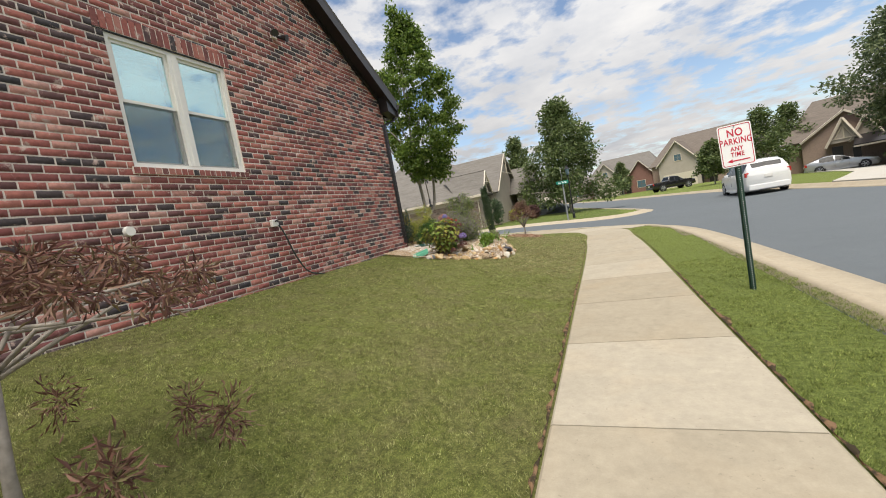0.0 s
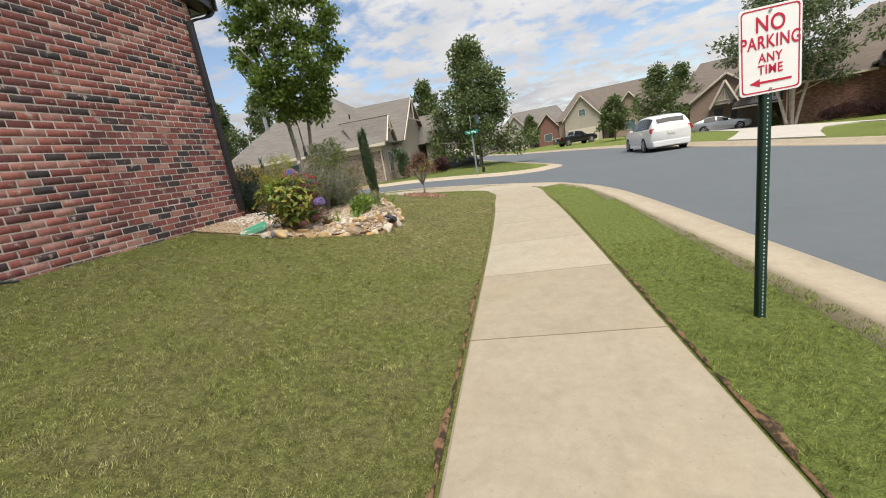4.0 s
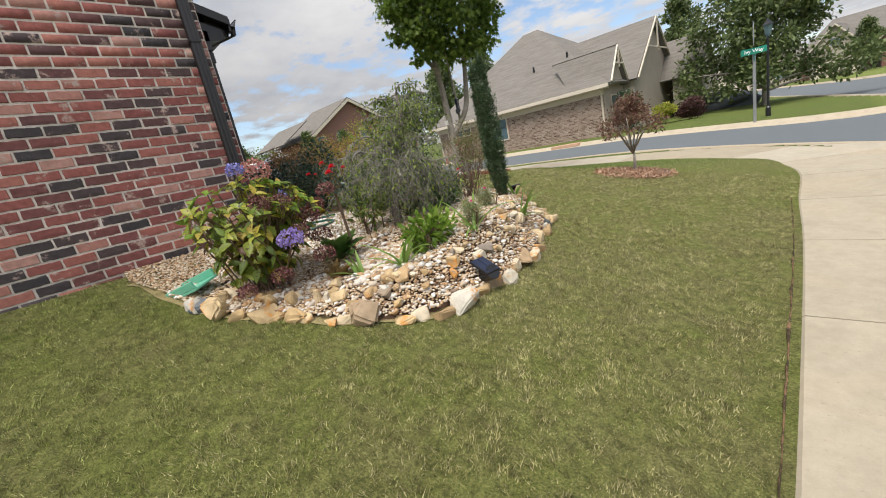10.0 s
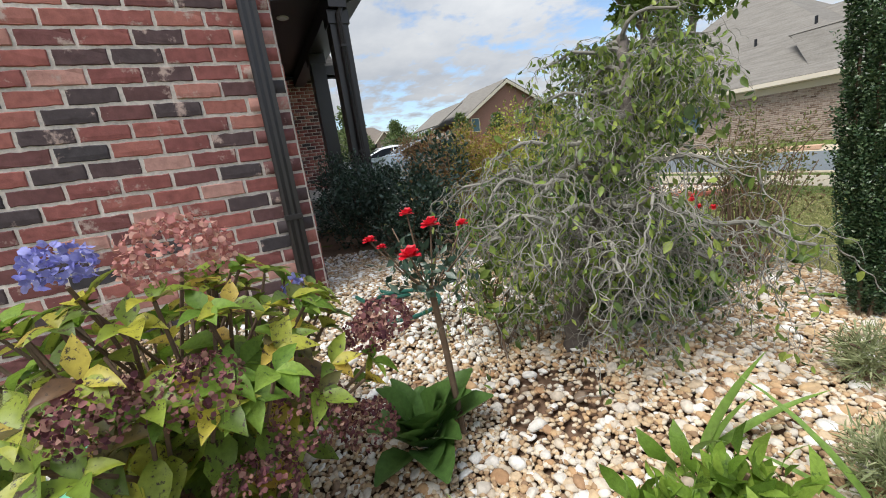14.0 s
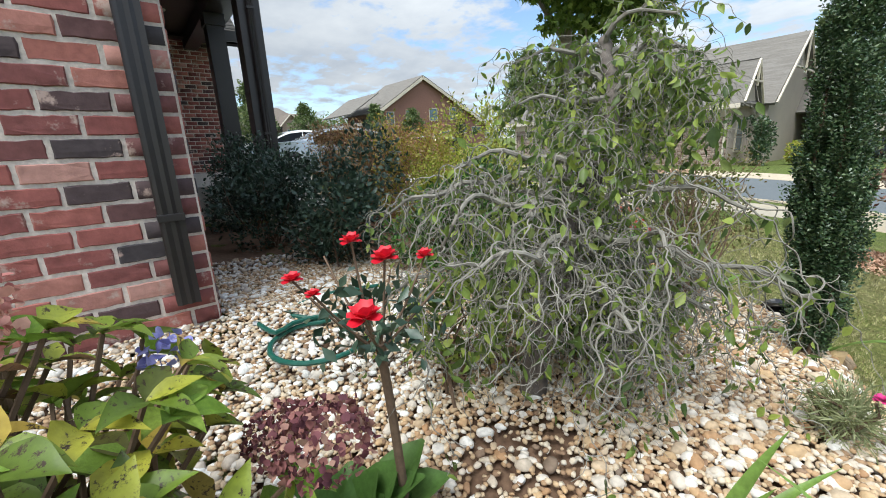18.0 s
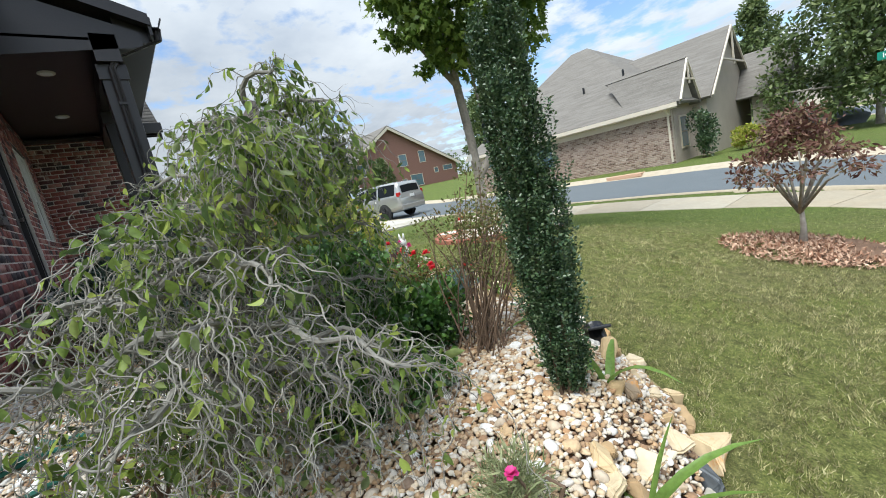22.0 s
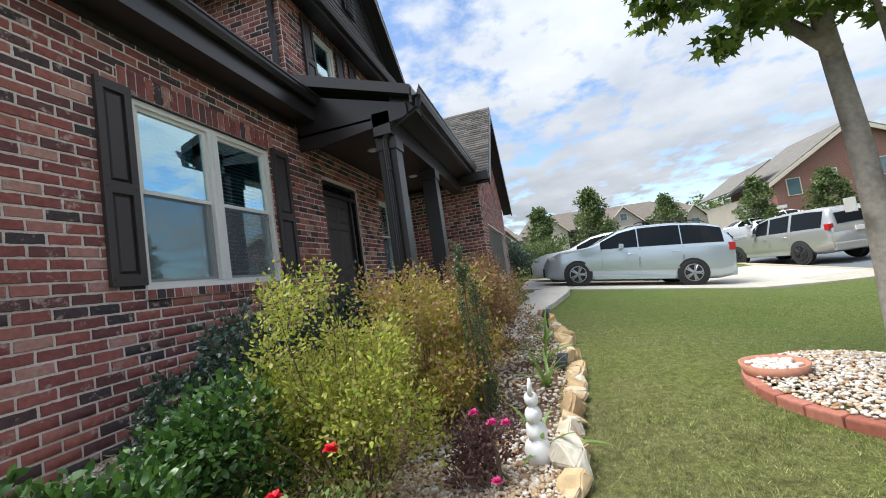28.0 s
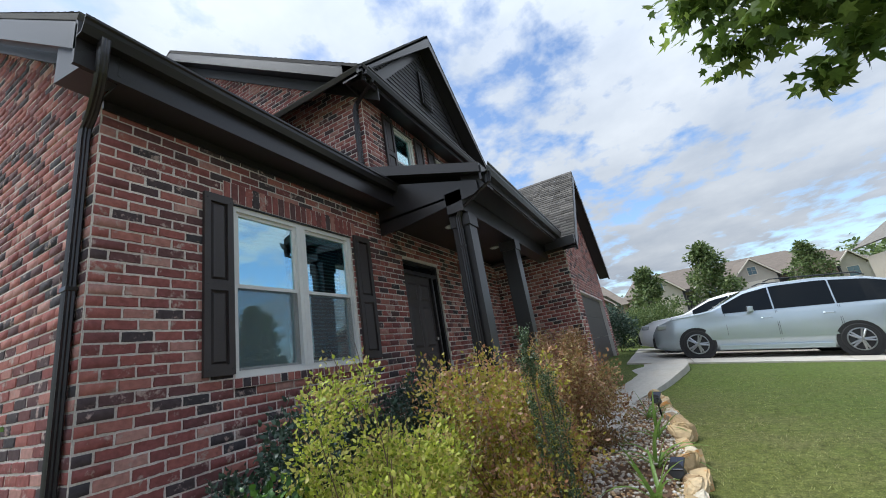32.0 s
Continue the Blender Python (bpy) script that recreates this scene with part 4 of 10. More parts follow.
shutter(NORTH_F, 0.755, 1.02, 2.1, 3.69, "dark brown raised-panel shutter beside the front window")
shutter(NORTH_F, 2.715, 3.03, 2.1, 3.69, "dark brown raised-panel shutter between window and porch")
for a, b in ((0.5, 0.8), (1.53, 1.83), (2.02, 2.32), (3.05, 3.35)):
    shutter(UPPER_F, a, b, 4.78, 6.15, "dark brown shutter on the upper storey")

# front door with sidelight and transom
door = thing("door_1", "dark brown six-panel front door with sidelight and transom, closed", "door", tuple(NORTH_F @ Vector((4.3, 0, 1.33))), kind="structure")
u0, w0, u1, w1 = DOOR
bm = bmesh.new()
for a, b, c, d in ((u0, w0, u0 + 0.06, w1), (u1 - 0.06, w0, u1, w1), (u0 + 0.06, w1 - 0.05, u1 - 0.06, w1), (u0 + 0.06, 3.34, u1 - 0.06, 3.4), (u0 + 0.9, w0, u0 + 0.95, 3.34)):
    box(bm, a, -0.14, b, c, -0.03, d, NORTH_F)
part("door_frame", fix(bm), M_dark, door)
bm = bmesh.new()
box(bm, u0 + 0.06, -0.12, w0, u0 + 0.9, -0.08, 3.34, NORTH_F)
leaf = part("door_leaf", fix(bm), M_shutter, door)
for a, b in ((u0 + 0.14, u0 + 0.44), (u0 + 0.52, u0 + 0.82)):
    for c, d in ((w0 + 0.15, w0 + 0.75), (w0 + 0.85, w0 + 1.5), (w0 + 1.6, w0 + 1.88)):
        bm = bmesh.new()
        lo = [(a, c), (b, c), (b, d), (a, d)]
        hi = [(a + 0.04, c + 0.04), (b - 0.04, c + 0.04), (b - 0.04, d - 0.04), (a + 0.04, d - 0.04)]
        l = [bm.verts.new(NORTH_F @ Vector((p[0], -0.0795, p[1]))) for p in lo]
        h = [bm.verts.new(NORTH_F @ Vector((p[0], -0.062, p[1]))) for p in hi]
        bm.faces.new(h)
        for i in range(4):
            bm.faces.new((l[i], l[(i + 1) % 4], h[(i + 1) % 4], h[i]))
        part("panel", fix(bm), M_shutter, leaf)
bm = bmesh.new()
tube(bm, [NORTH_F @ Vector((u0 + 0.83, -0.08, 2.3)), NORTH_F @ Vector((u0 + 0.83, -0.03, 2.3))], [0.012, 0.03], 10)
part("door_handle", bm, plain("brushed_nickel", (0.5, 0.48, 0.45), 0.3, 1.0), leaf, "brushed metal door knob")
bm = bmesh.new()
for k in range(4):
    a = u0 + 0.07 + k * 0.25
    box(bm, a, -0.09, 3.41, a + 0.24, -0.08, 3.5, NORTH_F)
box(bm, u0 + 0.96, -0.09, w0 + 0.3, u1 - 0.07, -0.08, 3.33, NORTH_F)
part("glass_lights", fix(bm), M_glass_dark, door)
# dark box standing in for the unseen, shaded hall
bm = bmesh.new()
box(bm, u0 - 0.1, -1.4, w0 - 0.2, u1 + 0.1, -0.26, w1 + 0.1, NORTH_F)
part("dark_hall_box", fix(bm), M_room_shade, door)

# garage door
gd = thing("door_2", "dark closed sectional garage door", "garage door", (XG - 2.9, YG, 0.8), kind="structure")
for k in range(4):
    bm = bmesh.new()
    box(bm, XG - 5.08, YG - 0.14, 0.75 + k * 0.56, XG - 0.72, YG - 0.1, 0.75 + (k + 1) * 0.56 - 0.008)
    part("panel", fix(bm), M_shutter, gd)

# ---- porch ----
porch = thing("porch", "covered front porch with dark brown ceiling and shed roof", "porch", (-10.5, 10.6, 0.8), kind="structure")
PX0, PX1, PY = XU - 0.06, XG + 0.01, 11.2
bm = bmesh.new()
box(bm, PX1, YF + 0.02, 0.5, PX0, PY + 0.1, 1.33)
part("porch_floor", fix(bm), M_drive, porch)
bm = bmesh.new()
box(bm, PX1, PY - 0.24, 3.78, PX0, PY, 4.08)
part("porch_beam", fix(bm), M_dark, porch)
bm = bmesh.new()
box(bm, PX1, YF + 0.015, 4.0, PX0, PY - 0.245, 4.03)
part("porch_ceiling", fix(bm), M_dark, porch)
bm = bmesh.new()
prism(bm, [(YF + 0.4, 3.82), (PY + 0.25, 3.95), (PY + 0.25, 4.12), (YF + 0.02, 4.62), (YF + 0.02, 3.82)], 0, PX0 - 0.05, PX0)
part("porch_gable_panel", fix(bm), M_dark, porch)
bm = bmesh.new()
prism(bm, [(PY + 0.36, 4.16), (PY + 0.36, 4.29), (YF + 0.012, 4.9), (YF + 0.012, 4.74)], 0, PX0, PX0 + 0.12)
part("porch_rake_board", fix(bm), M_dark, porch)
bm = bmesh.new()
prism(bm, [(PY + 0.36, 4.02), (PY + 0.36, 4.2), (PY + 0.02, 4.3), (PY + 0.02, 4.02)], 0, PX0 - 0.3, PX0 - 0.052)
part("porch_return", fix(bm), M_dark, porch)
bm = bmesh.new()
slab_between(bm, [(PX1, PY + 0.012, 4.06), (PX0 - 0.31, PY + 0.012, 4.06), (PX0 - 0.31, PY + 0.34, 4.06), (PX1, PY + 0.34, 4.06)], 0.02)
part("porch_soffit", bm, M_dark, porch)
shingle_plane("roof_porch", (PX0 + 0.1, PY + 0.36, 4.28), (XG + 0.35, PY + 0.36, 4.28), (PX0 + 0.1, YF + 0.012, 4.88), "grey shingle shed roof over the porch")
gutter("gutter", (XG + 0.36, PY + 0.49, 4.26), (PX0 + 0.1, PY + 0.49, 4.26), "dark brown metal gutter along the porch eave")
for x in (-8.48, -10.42):
    col = thing("porch_column", "square dark brown boxed porch column with raised trim", "column", (x, PY - 0.12, 1.33), group="porch columns")
    h = 0.125
    y = PY - 0.12
    bm = bmesh.new()
    box(bm, x - h, y - h, 1.33, x + h, y + h, 3.78, bevel=0.006)
    part("shaft", fix(bm), M_dark, col)
    bm = bmesh.new()
    box(bm, x - h - 0.02, y - h - 0.02, 1.335, x + h + 0.02, y + h + 0.02, 1.55, bevel=0.006)
    part("column_base", fix(bm), M_dark, col)
    bm = bmesh.new()
    box(bm, x - h - 0.02, y - h - 0.02, 3.6, x + h + 0.02, y + h + 0.02, 3.775, bevel=0.006)
    part("column_cap", fix(bm), M_dark, col)
for x in (-9.3, -11.3):
    lamp = thing("recessed_light", "white round recessed porch ceiling light, off", "ceiling light", (x, 10.5, 3.99))
    bm = bmesh.new()
    tube(bm, [(x, 10.5, 3.999), (x, 10.5, 3.985)], [0.09, 0.085], 20)
    part("trim_ring", bm, M_white, lamp)
    bm = bmesh.new()
    tube(bm, [(x, 10.5, 3.984), (x, 10.5, 3.981)], 0.062, 20)
    part("lens", bm, M_blind, lamp)

# ---- upper storey roof and gables ----
PEN = 6.3
gutter("gutter", (-13.15, YF + 0.46, PEN + 0.02), (XU + 0.36, YF + 0.46, PEN + 0.02), "dark brown gutter on the upper pent eave")
M_siding = plain("dark_lap_siding", (0.035, 0.032, 0.033), 0.5, 0, 40, 0.15, 0.1)
gable = thing("upper_gable", "dark lap-sided gable with a louvred vent over the upper windows", "gable", (-10.6, YF, PEN), kind="structure")
bm = bmesh.new()
slab_between(bm, [(-13.2, YF + 0.012, PEN - 0.06), (XU + 0.32, YF + 0.012, PEN - 0.06), (XU + 0.32, YF + 0.33, PEN - 0.06), (-13.2, YF + 0.33, PEN - 0.06)], 0.02)
part("pent_soffit", bm, M_dark, gable)
bm = bmesh.new()
prism(bm, [(YF + 0.36, PEN - 0.03), (YF + 0.36, PEN + 0.04), (YF - 0.05, PEN + 0.32), (YF - 0.05, PEN - 0.03)], 0, -13.25, XU + 0.34)
part("pent_roof", fix(bm), M_dark, gable)
AX, AZ, GW = -10.6, 9.0, 2.75
sl = (AZ - PEN) / GW
k = 0
while True:
    z0 = PEN + 0.25 + k * 0.115
    z1 = z0 + 0.125
    hw = GW - (z0 - PEN) / sl - 0.02
    hw1 = GW - (z1 - PEN) / sl - 0.02
    if hw1 < 0.03:
        break
    bm = bmesh.new()
    q = [(AX - hw, YF + 0.022, z0), (AX + hw, YF + 0.022, z0), (AX + hw1, YF + 0.004, z1), (AX - hw1, YF + 0.004, z1)]
    v, b = [bm.verts.new(p) for p in q], [bm.verts.new((p[0], YF - 0.02, p[2])) for p in q]
    bm.faces.new(v), bm.faces.new(b[::-1])
    for i in range(4):
        bm.faces.new((v[i], v[(i + 1) % 4], b[(i + 1) % 4], b[i]))
    part("siding_board", fix(bm), M_siding, gable)
    k += 1
for sgn in (-1, 1):
    bm = bmesh.new()
    a, b = (AX + sgn * (GW + 0.1), PEN - 0.02), (AX, AZ + 0.12)
    prism(bm, [a, b, (b[0], b[1] - 0.3), (a[0], a[1] - 0.3 + 0.22)], 1, YF + 0.3, YF + 0.34)
    part("gable_rake_board", fix(bm), M_dark, gable)
    bm = bmesh.new()
    prism(bm, [(a[0], a[1] - 0.1), (b[0], b[1] - 0.13), (b[0], b[1] - 0.16), (a[0], a[1] - 0.13)], 1, YF + 0.03, YF + 0.298)
    part("gable_soffit", fix(bm), M_dark, gable)
    bm = bmesh.new()
    prism(bm, [(a[0] - sgn * 0.12, a[1] - 0.12), (b[0], b[1] - 0.16), (b[0], b[1] - 0.42), (a[0] - sgn * 0.4, a[1] - 0.12)], 1, YF + 0.024, YF + 0.045)
    part("frieze", fix(bm), M_dark, gable)
vent = part("vent_frame", (lambda b: (box(b, AX - 0.22, YF + 0.026, 7.3, AX + 0.22, YF + 0.07, 8.15), fix(b))[1])(bmesh.new()), M_dark, gable)
for i in range(8):
    bm = bmesh.new()
    z = 7.36 + i * 0.095
    prism(bm, [(YF + 0.071, z), (YF + 0.095, z - 0.03), (YF + 0.095, z - 0.02), (YF + 0.071, z + 0.06)], 0, AX - 0.17, AX + 0.17)
    part("slat", fix(bm), M_siding, vent)
for sgn, nm in ((1, "roof_gable_east"), (-1, "roof_gable_west")):
    shingle_plane(nm, (AX + sgn * (GW + 0.12), YF + 0.34, PEN + 0.0), (AX + sgn * (GW + 0.12), 6.0, PEN + 0.0), (AX, YF + 0.34, AZ + 0.14), "grey shingle slope of the front gable")
UR = 0.64
shingle_plane("roof_upper_front", (XU + 0.34, YF + 0.36, PEN + 0.1), (-13.3, YF + 0.36, PEN + 0.1), (XU + 0.34, 4.9, PEN + 0.1 + UR * (YF + 0.36 - 4.9)), "grey shingle upper roof, front slope")
shingle_plane("roof_upper_back", (XU + 0.34, -0.4, PEN + 0.1), (-13.3, -0.4, PEN + 0.1), (XU + 0.34, 4.9, PEN + 0.1 + UR * (YF + 0.36 - 4.9)), "grey shingle upper roof, back slope")
ur = thing("rake_trim", "dark brown rake boards along the upper brick gable", "roof trim", (XU + 0.3, YF, PEN), kind="structure")
top = PEN + 0.04 + UR * (YF + 0.36 - 4.9)
for p, q in (((YF + 0.36, PEN + 0.04), (4.9, top)), ((-0.4, PEN + 0.04), (4.9, top))):
    bm = bmesh.new()
    prism(bm, [p, q, (q[0], q[1] - 0.22), (p[0], p[1] - 0.22)], 0, XU + 0.3, XU + 0.34)
    part("rake_board", fix(bm), M_dark, ur)
    bm = bmesh.new()
    prism(bm, [(p[0], p[1] - 0.14), (q[0], q[1] - 0.14), (q[0], q[1] - 0.17), (p[0], p[1] - 0.17)], 0, XU + 0.012, XU + 0.298)
    part("rake_soffit", fix(bm), M_dark, ur)
    bm = bmesh.new()
    prism(bm, [(p[0], p[1] - 0.18), (q[0], q[1] - 0.18), (q[0], q[1] - 0.4), (p[0], p[1] - 0.4)], 0, XU + 0.012, XU + 0.035)
    part("frieze", fix(bm), M_siding, ur)

# garage roof
GA = (XG - 2.9, 6.93)
g_eave = 4.1
for sgn, nm in ((1, "roof_garage_east"), (-1, "roof_garage_west")):
    shingle_plane(nm, (GA[0] + sgn * 3.25, YG + 0.35, g_eave), (GA[0] + sgn * 3.25, 7.0, g_eave), (GA[0], YG + 0.35, GA[1]), "grey shingle garage roof slope")
gt = thing("rake_trim", "dark brown rake boards on the garage gable", "roof trim", (GA[0], YG + 0.3, GA[1]), kind="structure")
for sgn in (-1, 1):
    bm = bmesh.new()
    a, b = (GA[0] + sgn * 3.25, g_eave - 0.07), (GA[0], GA[1] - 0.07)
    prism(bm, [a, b, (b[0], b[1] - 0.26), (a[0], a[1] - 0.24)], 1, YG + 0.31, YG + 0.35)
    part("rake_board", fix(bm), M_dark, gt)
    bm = bmesh.new()
    prism(bm, [(a[0], a[1] - 0.15), (b[0], b[1] - 0.15), (b[0], b[1] - 0.18), (a[0], a[1] - 0.18)], 1, YG + 0.012, YG + 0.308)
    part("rake_soffit", fix(bm), M_dark, gt)
gutter("gutter", (GA[0] + 3.37, 9.9 + 1.4, g_eave - 0.02), (GA[0] + 3.37, YG + 0.35, g_eave - 0.02), "dark brown gutter on the garage eave")
bm = bmesh.new()
slab_between(bm, [(XG + 0.012, YF + 0.02, 3.96), (XG + 0.33, YF + 0.02, 3.96), (XG + 0.33, YG + 0.3, 3.96), (XG + 0.012, YG + 0.3, 3.96)], 0.02)
tagged(solid("soffit", bm, M_dark), "dark brown soffit under the garage eave", "soffit", kind="structure")


# ---- downspouts ----
def downspout(label, straight, bends, w=0.075, d=0.06, brackets=()):
    """A fluted rectangular pipe: bends on top, a straight run, and a shoe."""
    ds = thing("downspout", label, "downspout", straight[1])
    bm = bmesh.new()
    (x, y, z1), (_, _, z0) = straight
    prof = []
    n = 20
    for i in range(n):
        t = i / n * 4
        s, r = int(t), t - int(t)
        c = [(-1, -1), (1, -1), (1, 1), (-1, 1)]
        a, b = c[s], c[(s + 1) % 4]
        rib = 0.006 * (i % 2)
        prof.append(((a[0] + (b[0] - a[0]) * r) * (w / 2 - rib), (a[1] + (b[1] - a[1]) * r) * (d / 2 - rib)))
    pts = [Vector(p) for p in bends] + [Vector((x, y, z1)), Vector((x, y, z0 + 0.12)), Vector((x, y, z0 + 0.05))]
    rings = [[bm.verts.new((p.x + a, p.y + b, p.z + (0.0 if i >= len(bends) else 0.0))) for a, b in prof] for i, p in enumerate(pts)]
    for r1, r2 in zip(rings, rings[1:]):
        for i in range(n):
            bm.faces.new((r1[i], r1[(i + 1) % n], r2[(i + 1) % n], r2[i]))
    part("pipe", fix(bm), M_dark, ds)
    for z in brackets:
        bm = bmesh.new()
        box(bm, x - w / 2 - 0.004, y - d / 2 - 0.004, z, x + w / 2 + 0.004, y + d / 2 + 0.004, z + 0.03, bevel=0.003)
        part("bracket", fix(bm), M_dark, ds)
    return ds


downspout("dark brown fluted downspout at the brick corner", ((XW + 0.045, YF - 0.11, 3.9), (XW + 0.045, YF - 0.11, 1.02)), [tuple(p) for p in smooth_line([(XW + 0.15, GY - 0.06, GZ - 0.1), (XW + 0.15, GY - 0.065, GZ - 0.22), (XW + 0.12, GY - 0.16, 4.14), (XW + 0.06, YF + 0.02, 4.03), (XW + 0.045, YF - 0.1, 3.97)], 0.04)], 0.06, 0.085, (1.42, 2.75))
downspout("dark brown downspout in the corner of the upper storey", ((XU + 0.05, YF - 0.1, 5.95), (XU + 0.05, YF - 0.1, 4.62)), [(XU + 0.2, YF + 0.38, PEN - 0.08), (XU + 0.2, YF + 0.36, PEN - 0.15), (XU + 0.06, YF - 0.06, 6.05)], 0.06, 0.08, (5.0,))
downspout("dark brown downspout bent against a porch column", ((-8.31, PY - 0.12, 3.72), (-8.31, PY - 0.12, 1.4)), [(-8.24, PY + 0.43, 4.16), (-8.24, PY + 0.41, 4.02), (-8.3, PY - 0.05, 3.82)], 0.055, 0.075, (1.9, 3.3))

# small things on the side wall
sp = thing("outlet_box", "white outdoor faucet box with a dark hose connected", "faucet", (XW, 5.72, 1.86))
bm = bmesh.new()
box(bm, XW + 0.008, 5.66, 1.82, XW + 0.07, 5.78, 1.93, bevel=0.012)
part("cover", fix(bm), M_white, sp)
bm = bmesh.new()
tube(bm, [(XW + 0.07, 5.72, 1.9), (XW + 0.11, 5.72, 1.91), (XW + 0.13, 5.72, 1.88)], 0.014, 8)
part("spigot", bm, M_dark, sp)
cab = thing("hose", "dark green garden hose hanging from the wall faucet", "hose", (XW + 0.13, 6.3, 0.94))
bm = bmesh.new()
tube(bm, [tuple(p) for p in smooth_line([(XW + 0.1, 5.74, 1.84), (XW + 0.12, 5.8, 1.7), (XW + 0.1, 5.95, 1.35), (XW + 0.09, 6.15, 1.05), (XW + 0.1, 6.4, 0.945), (XW + 0.14, 6.5, 0.93)], 0.04)], 0.012, 8)
M_hose = plain("hose_green_rubber", (0.012, 0.09, 0.065), 0.4, 0, 40, 0.15, 0.05)
part("tube", bm, plain("hose_dark_rubber", (0.02, 0.035, 0.03), 0.5), cab)
vent1 = thing("wall_vent", "white round cap on the brick wall", "vent cap", (XW, 3.74, 1.92))
bm = bmesh.new()
tube(bm, [(XW + 0.005, 3.74, 1.94), (XW + 0.05, 3.74, 1.94)], [0.06, 0.05], 14)
part("cap", bm, M_white, vent1)
fl = thing("flood_light", "dark twin security light fixed high on the brick wall", "wall light", (XW, 6.55, 4.93))
bm = bmesh.new()
box(bm, XW + 0.005, 6.5, 4.95, XW + 0.05, 6.62, 5.05, bevel=0.01)
part("base_plate", fix(bm), M_mortar, fl)
for dy in (-0.1, 0.1):
    bm = bmesh.new()
    tube(bm, [(XW + 0.05, 6.56 + dy * 0.4, 5.0), (XW + 0.1, 6.56 + dy, 4.99), (XW + 0.19, 6.56 + dy * 1.3, 4.95)], [0.02, 0.04, 0.06], 10)
    part("lamp_head", bm, M_dark, fl)

# ---- garden materials ----
M_rock = varied("edging_stone", ((0, (0.24, 0.21, 0.18)), (0.15, (0.38, 0.26, 0.14)), (0.4, (0.50, 0.36, 0.19)), (0.7, (0.55, 0.43, 0.27)), (0.88, (0.60, 0.53, 0.41)), (1, (0.52, 0.50, 0.45))), 0.85, "object", 14, 0.3, ((0.52, 0.25, 0.07), 0.56, 6.0), 0.9)
M_slate = plain("dark_slate_stone", (0.10, 0.11, 0.12), 0.6, 0, 20, 0.3, 0.3)
PEB = ((0, (0.18, 0.14, 0.11)), (0.1, (0.38, 0.22, 0.115)), (0.22, (0.50, 0.35, 0.20)), (0.38, (0.48, 0.40, 0.31)), (0.6, (0.55, 0.49, 0.42)), (0.82, (0.62, 0.58, 0.53)), (1, (0.72, 0.70, 0.67)))
M_pebble = varied("river_pebble", PEB, 0.8, "island", 50, 0.25, ((0.30, 0.2, 0.12), 0.66, 90.0), 0.25)
M_grit = varied("small_brown_grit", ((0, (0.22, 0.14, 0.09)), (0.3, (0.42, 0.28, 0.16)), (0.65, (0.54, 0.42, 0.28)), (1, (0.62, 0.56, 0.47))), 0.85, "island", 50, 0.2, None, 0.25)
M_pebble_one = varied("river_pebble_single", PEB, 0.8, "object", 50, 0.25, ((0.30, 0.2, 0.12), 0.66, 90.0), 0.25)
M_pebble_white = varied("white_pebble", ((0, (0.40, 0.33, 0.26)), (0.2, (0.58, 0.52, 0.45)), (0.6, (0.70, 0.67, 0.62)), (1, (0.80, 0.79, 0.77))), 0.8, "island", 50, 0.25, ((0.36, 0.28, 0.2), 0.68, 90.0), 0.2)
M_hyd = varied("hydrangea_leaf", ((0, (0.14, 0.07, 0.035)), (0.1, (0.10, 0.155, 0.025)), (0.35, (0.17, 0.25, 0.035)), (0.6, (0.27, 0.33, 0.045)), (0.85, (0.38, 0.40, 0.06)), (1, (0.42, 0.30, 0.06))), 0.45, "island", 60, 0.4, ((0.05, 0.03, 0.018), 0.54, 60.0), 0.25, 0.35)
M_hyd_one = varied("hydrangea_leaf_single", ((0, (0.14, 0.07, 0.035)), (0.12, (0.09, 0.14, 0.02)), (0.35, (0.17, 0.25, 0.03)), (0.58, (0.30, 0.34, 0.04)), (0.8, (0.45, 0.42, 0.05)), (1, (0.48, 0.32, 0.06))), 0.45, "object", 60, 0.4, ((0.045, 0.028, 0.018), 0.555, 75.0), 0.15, 0.35)
M_hyd_fresh = varied("fresh_hydrangea_leaf", ((0, (0.10, 0.18, 0.022)), (0.5, (0.17, 0.29, 0.035)), (1, (0.27, 0.38, 0.06))), 0.5, "island", 110, 0.35, ((0.07, 0.13, 0.02), 0.6, 45.0), 0.6, 0.4)
M_purple = leaves("violet_floret", ((0.26, 0.18, 0.50), (0.36, 0.27, 0.62), (0.46, 0.37, 0.70)), 0.3, 0.6)
M_blue = leaves("blue_floret", ((0.20, 0.20, 0.55), (0.28, 0.28, 0.62), (0.38, 0.38, 0.70)), 0.3, 0.6)
M_pink = leaves("faded_pink_floret", ((0.42, 0.16, 0.15), (0.52, 0.24, 0.21), (0.58, 0.36, 0.28)), 0.3, 0.7)
M_maroon = leaves("dried_maroon_floret", ((0.07, 0.02, 0.03), (0.14, 0.045, 0.055), (0.24, 0.10, 0.09), (0.36, 0.22, 0.16)), 0.2, 0.8)
M_red = leaves("red_rose_petal", ((0.50, 0.006, 0.02), (0.66, 0.012, 0.035), (0.75, 0.03, 0.05)), 0.3, 0.5)
M_magenta = leaves("magenta_petal", ((0.55, 0.03, 0.18), (0.7, 0.06, 0.28)), 0.3, 0.5)
M_curl = leaves("curly_leaf", ((0.065, 0.105, 0.032), (0.115, 0.175, 0.045), (0.17, 0.25, 0.056), (0.26, 0.36, 0.075), (0.42, 0.50, 0.11), (0.14, 0.18, 0.08)), 0.5, 0.45)
M_twig = plain("twig_grey", (0.225, 0.212, 0.185), 0.85, 0, 60, 0.3, 0.4, 0.2, 8)
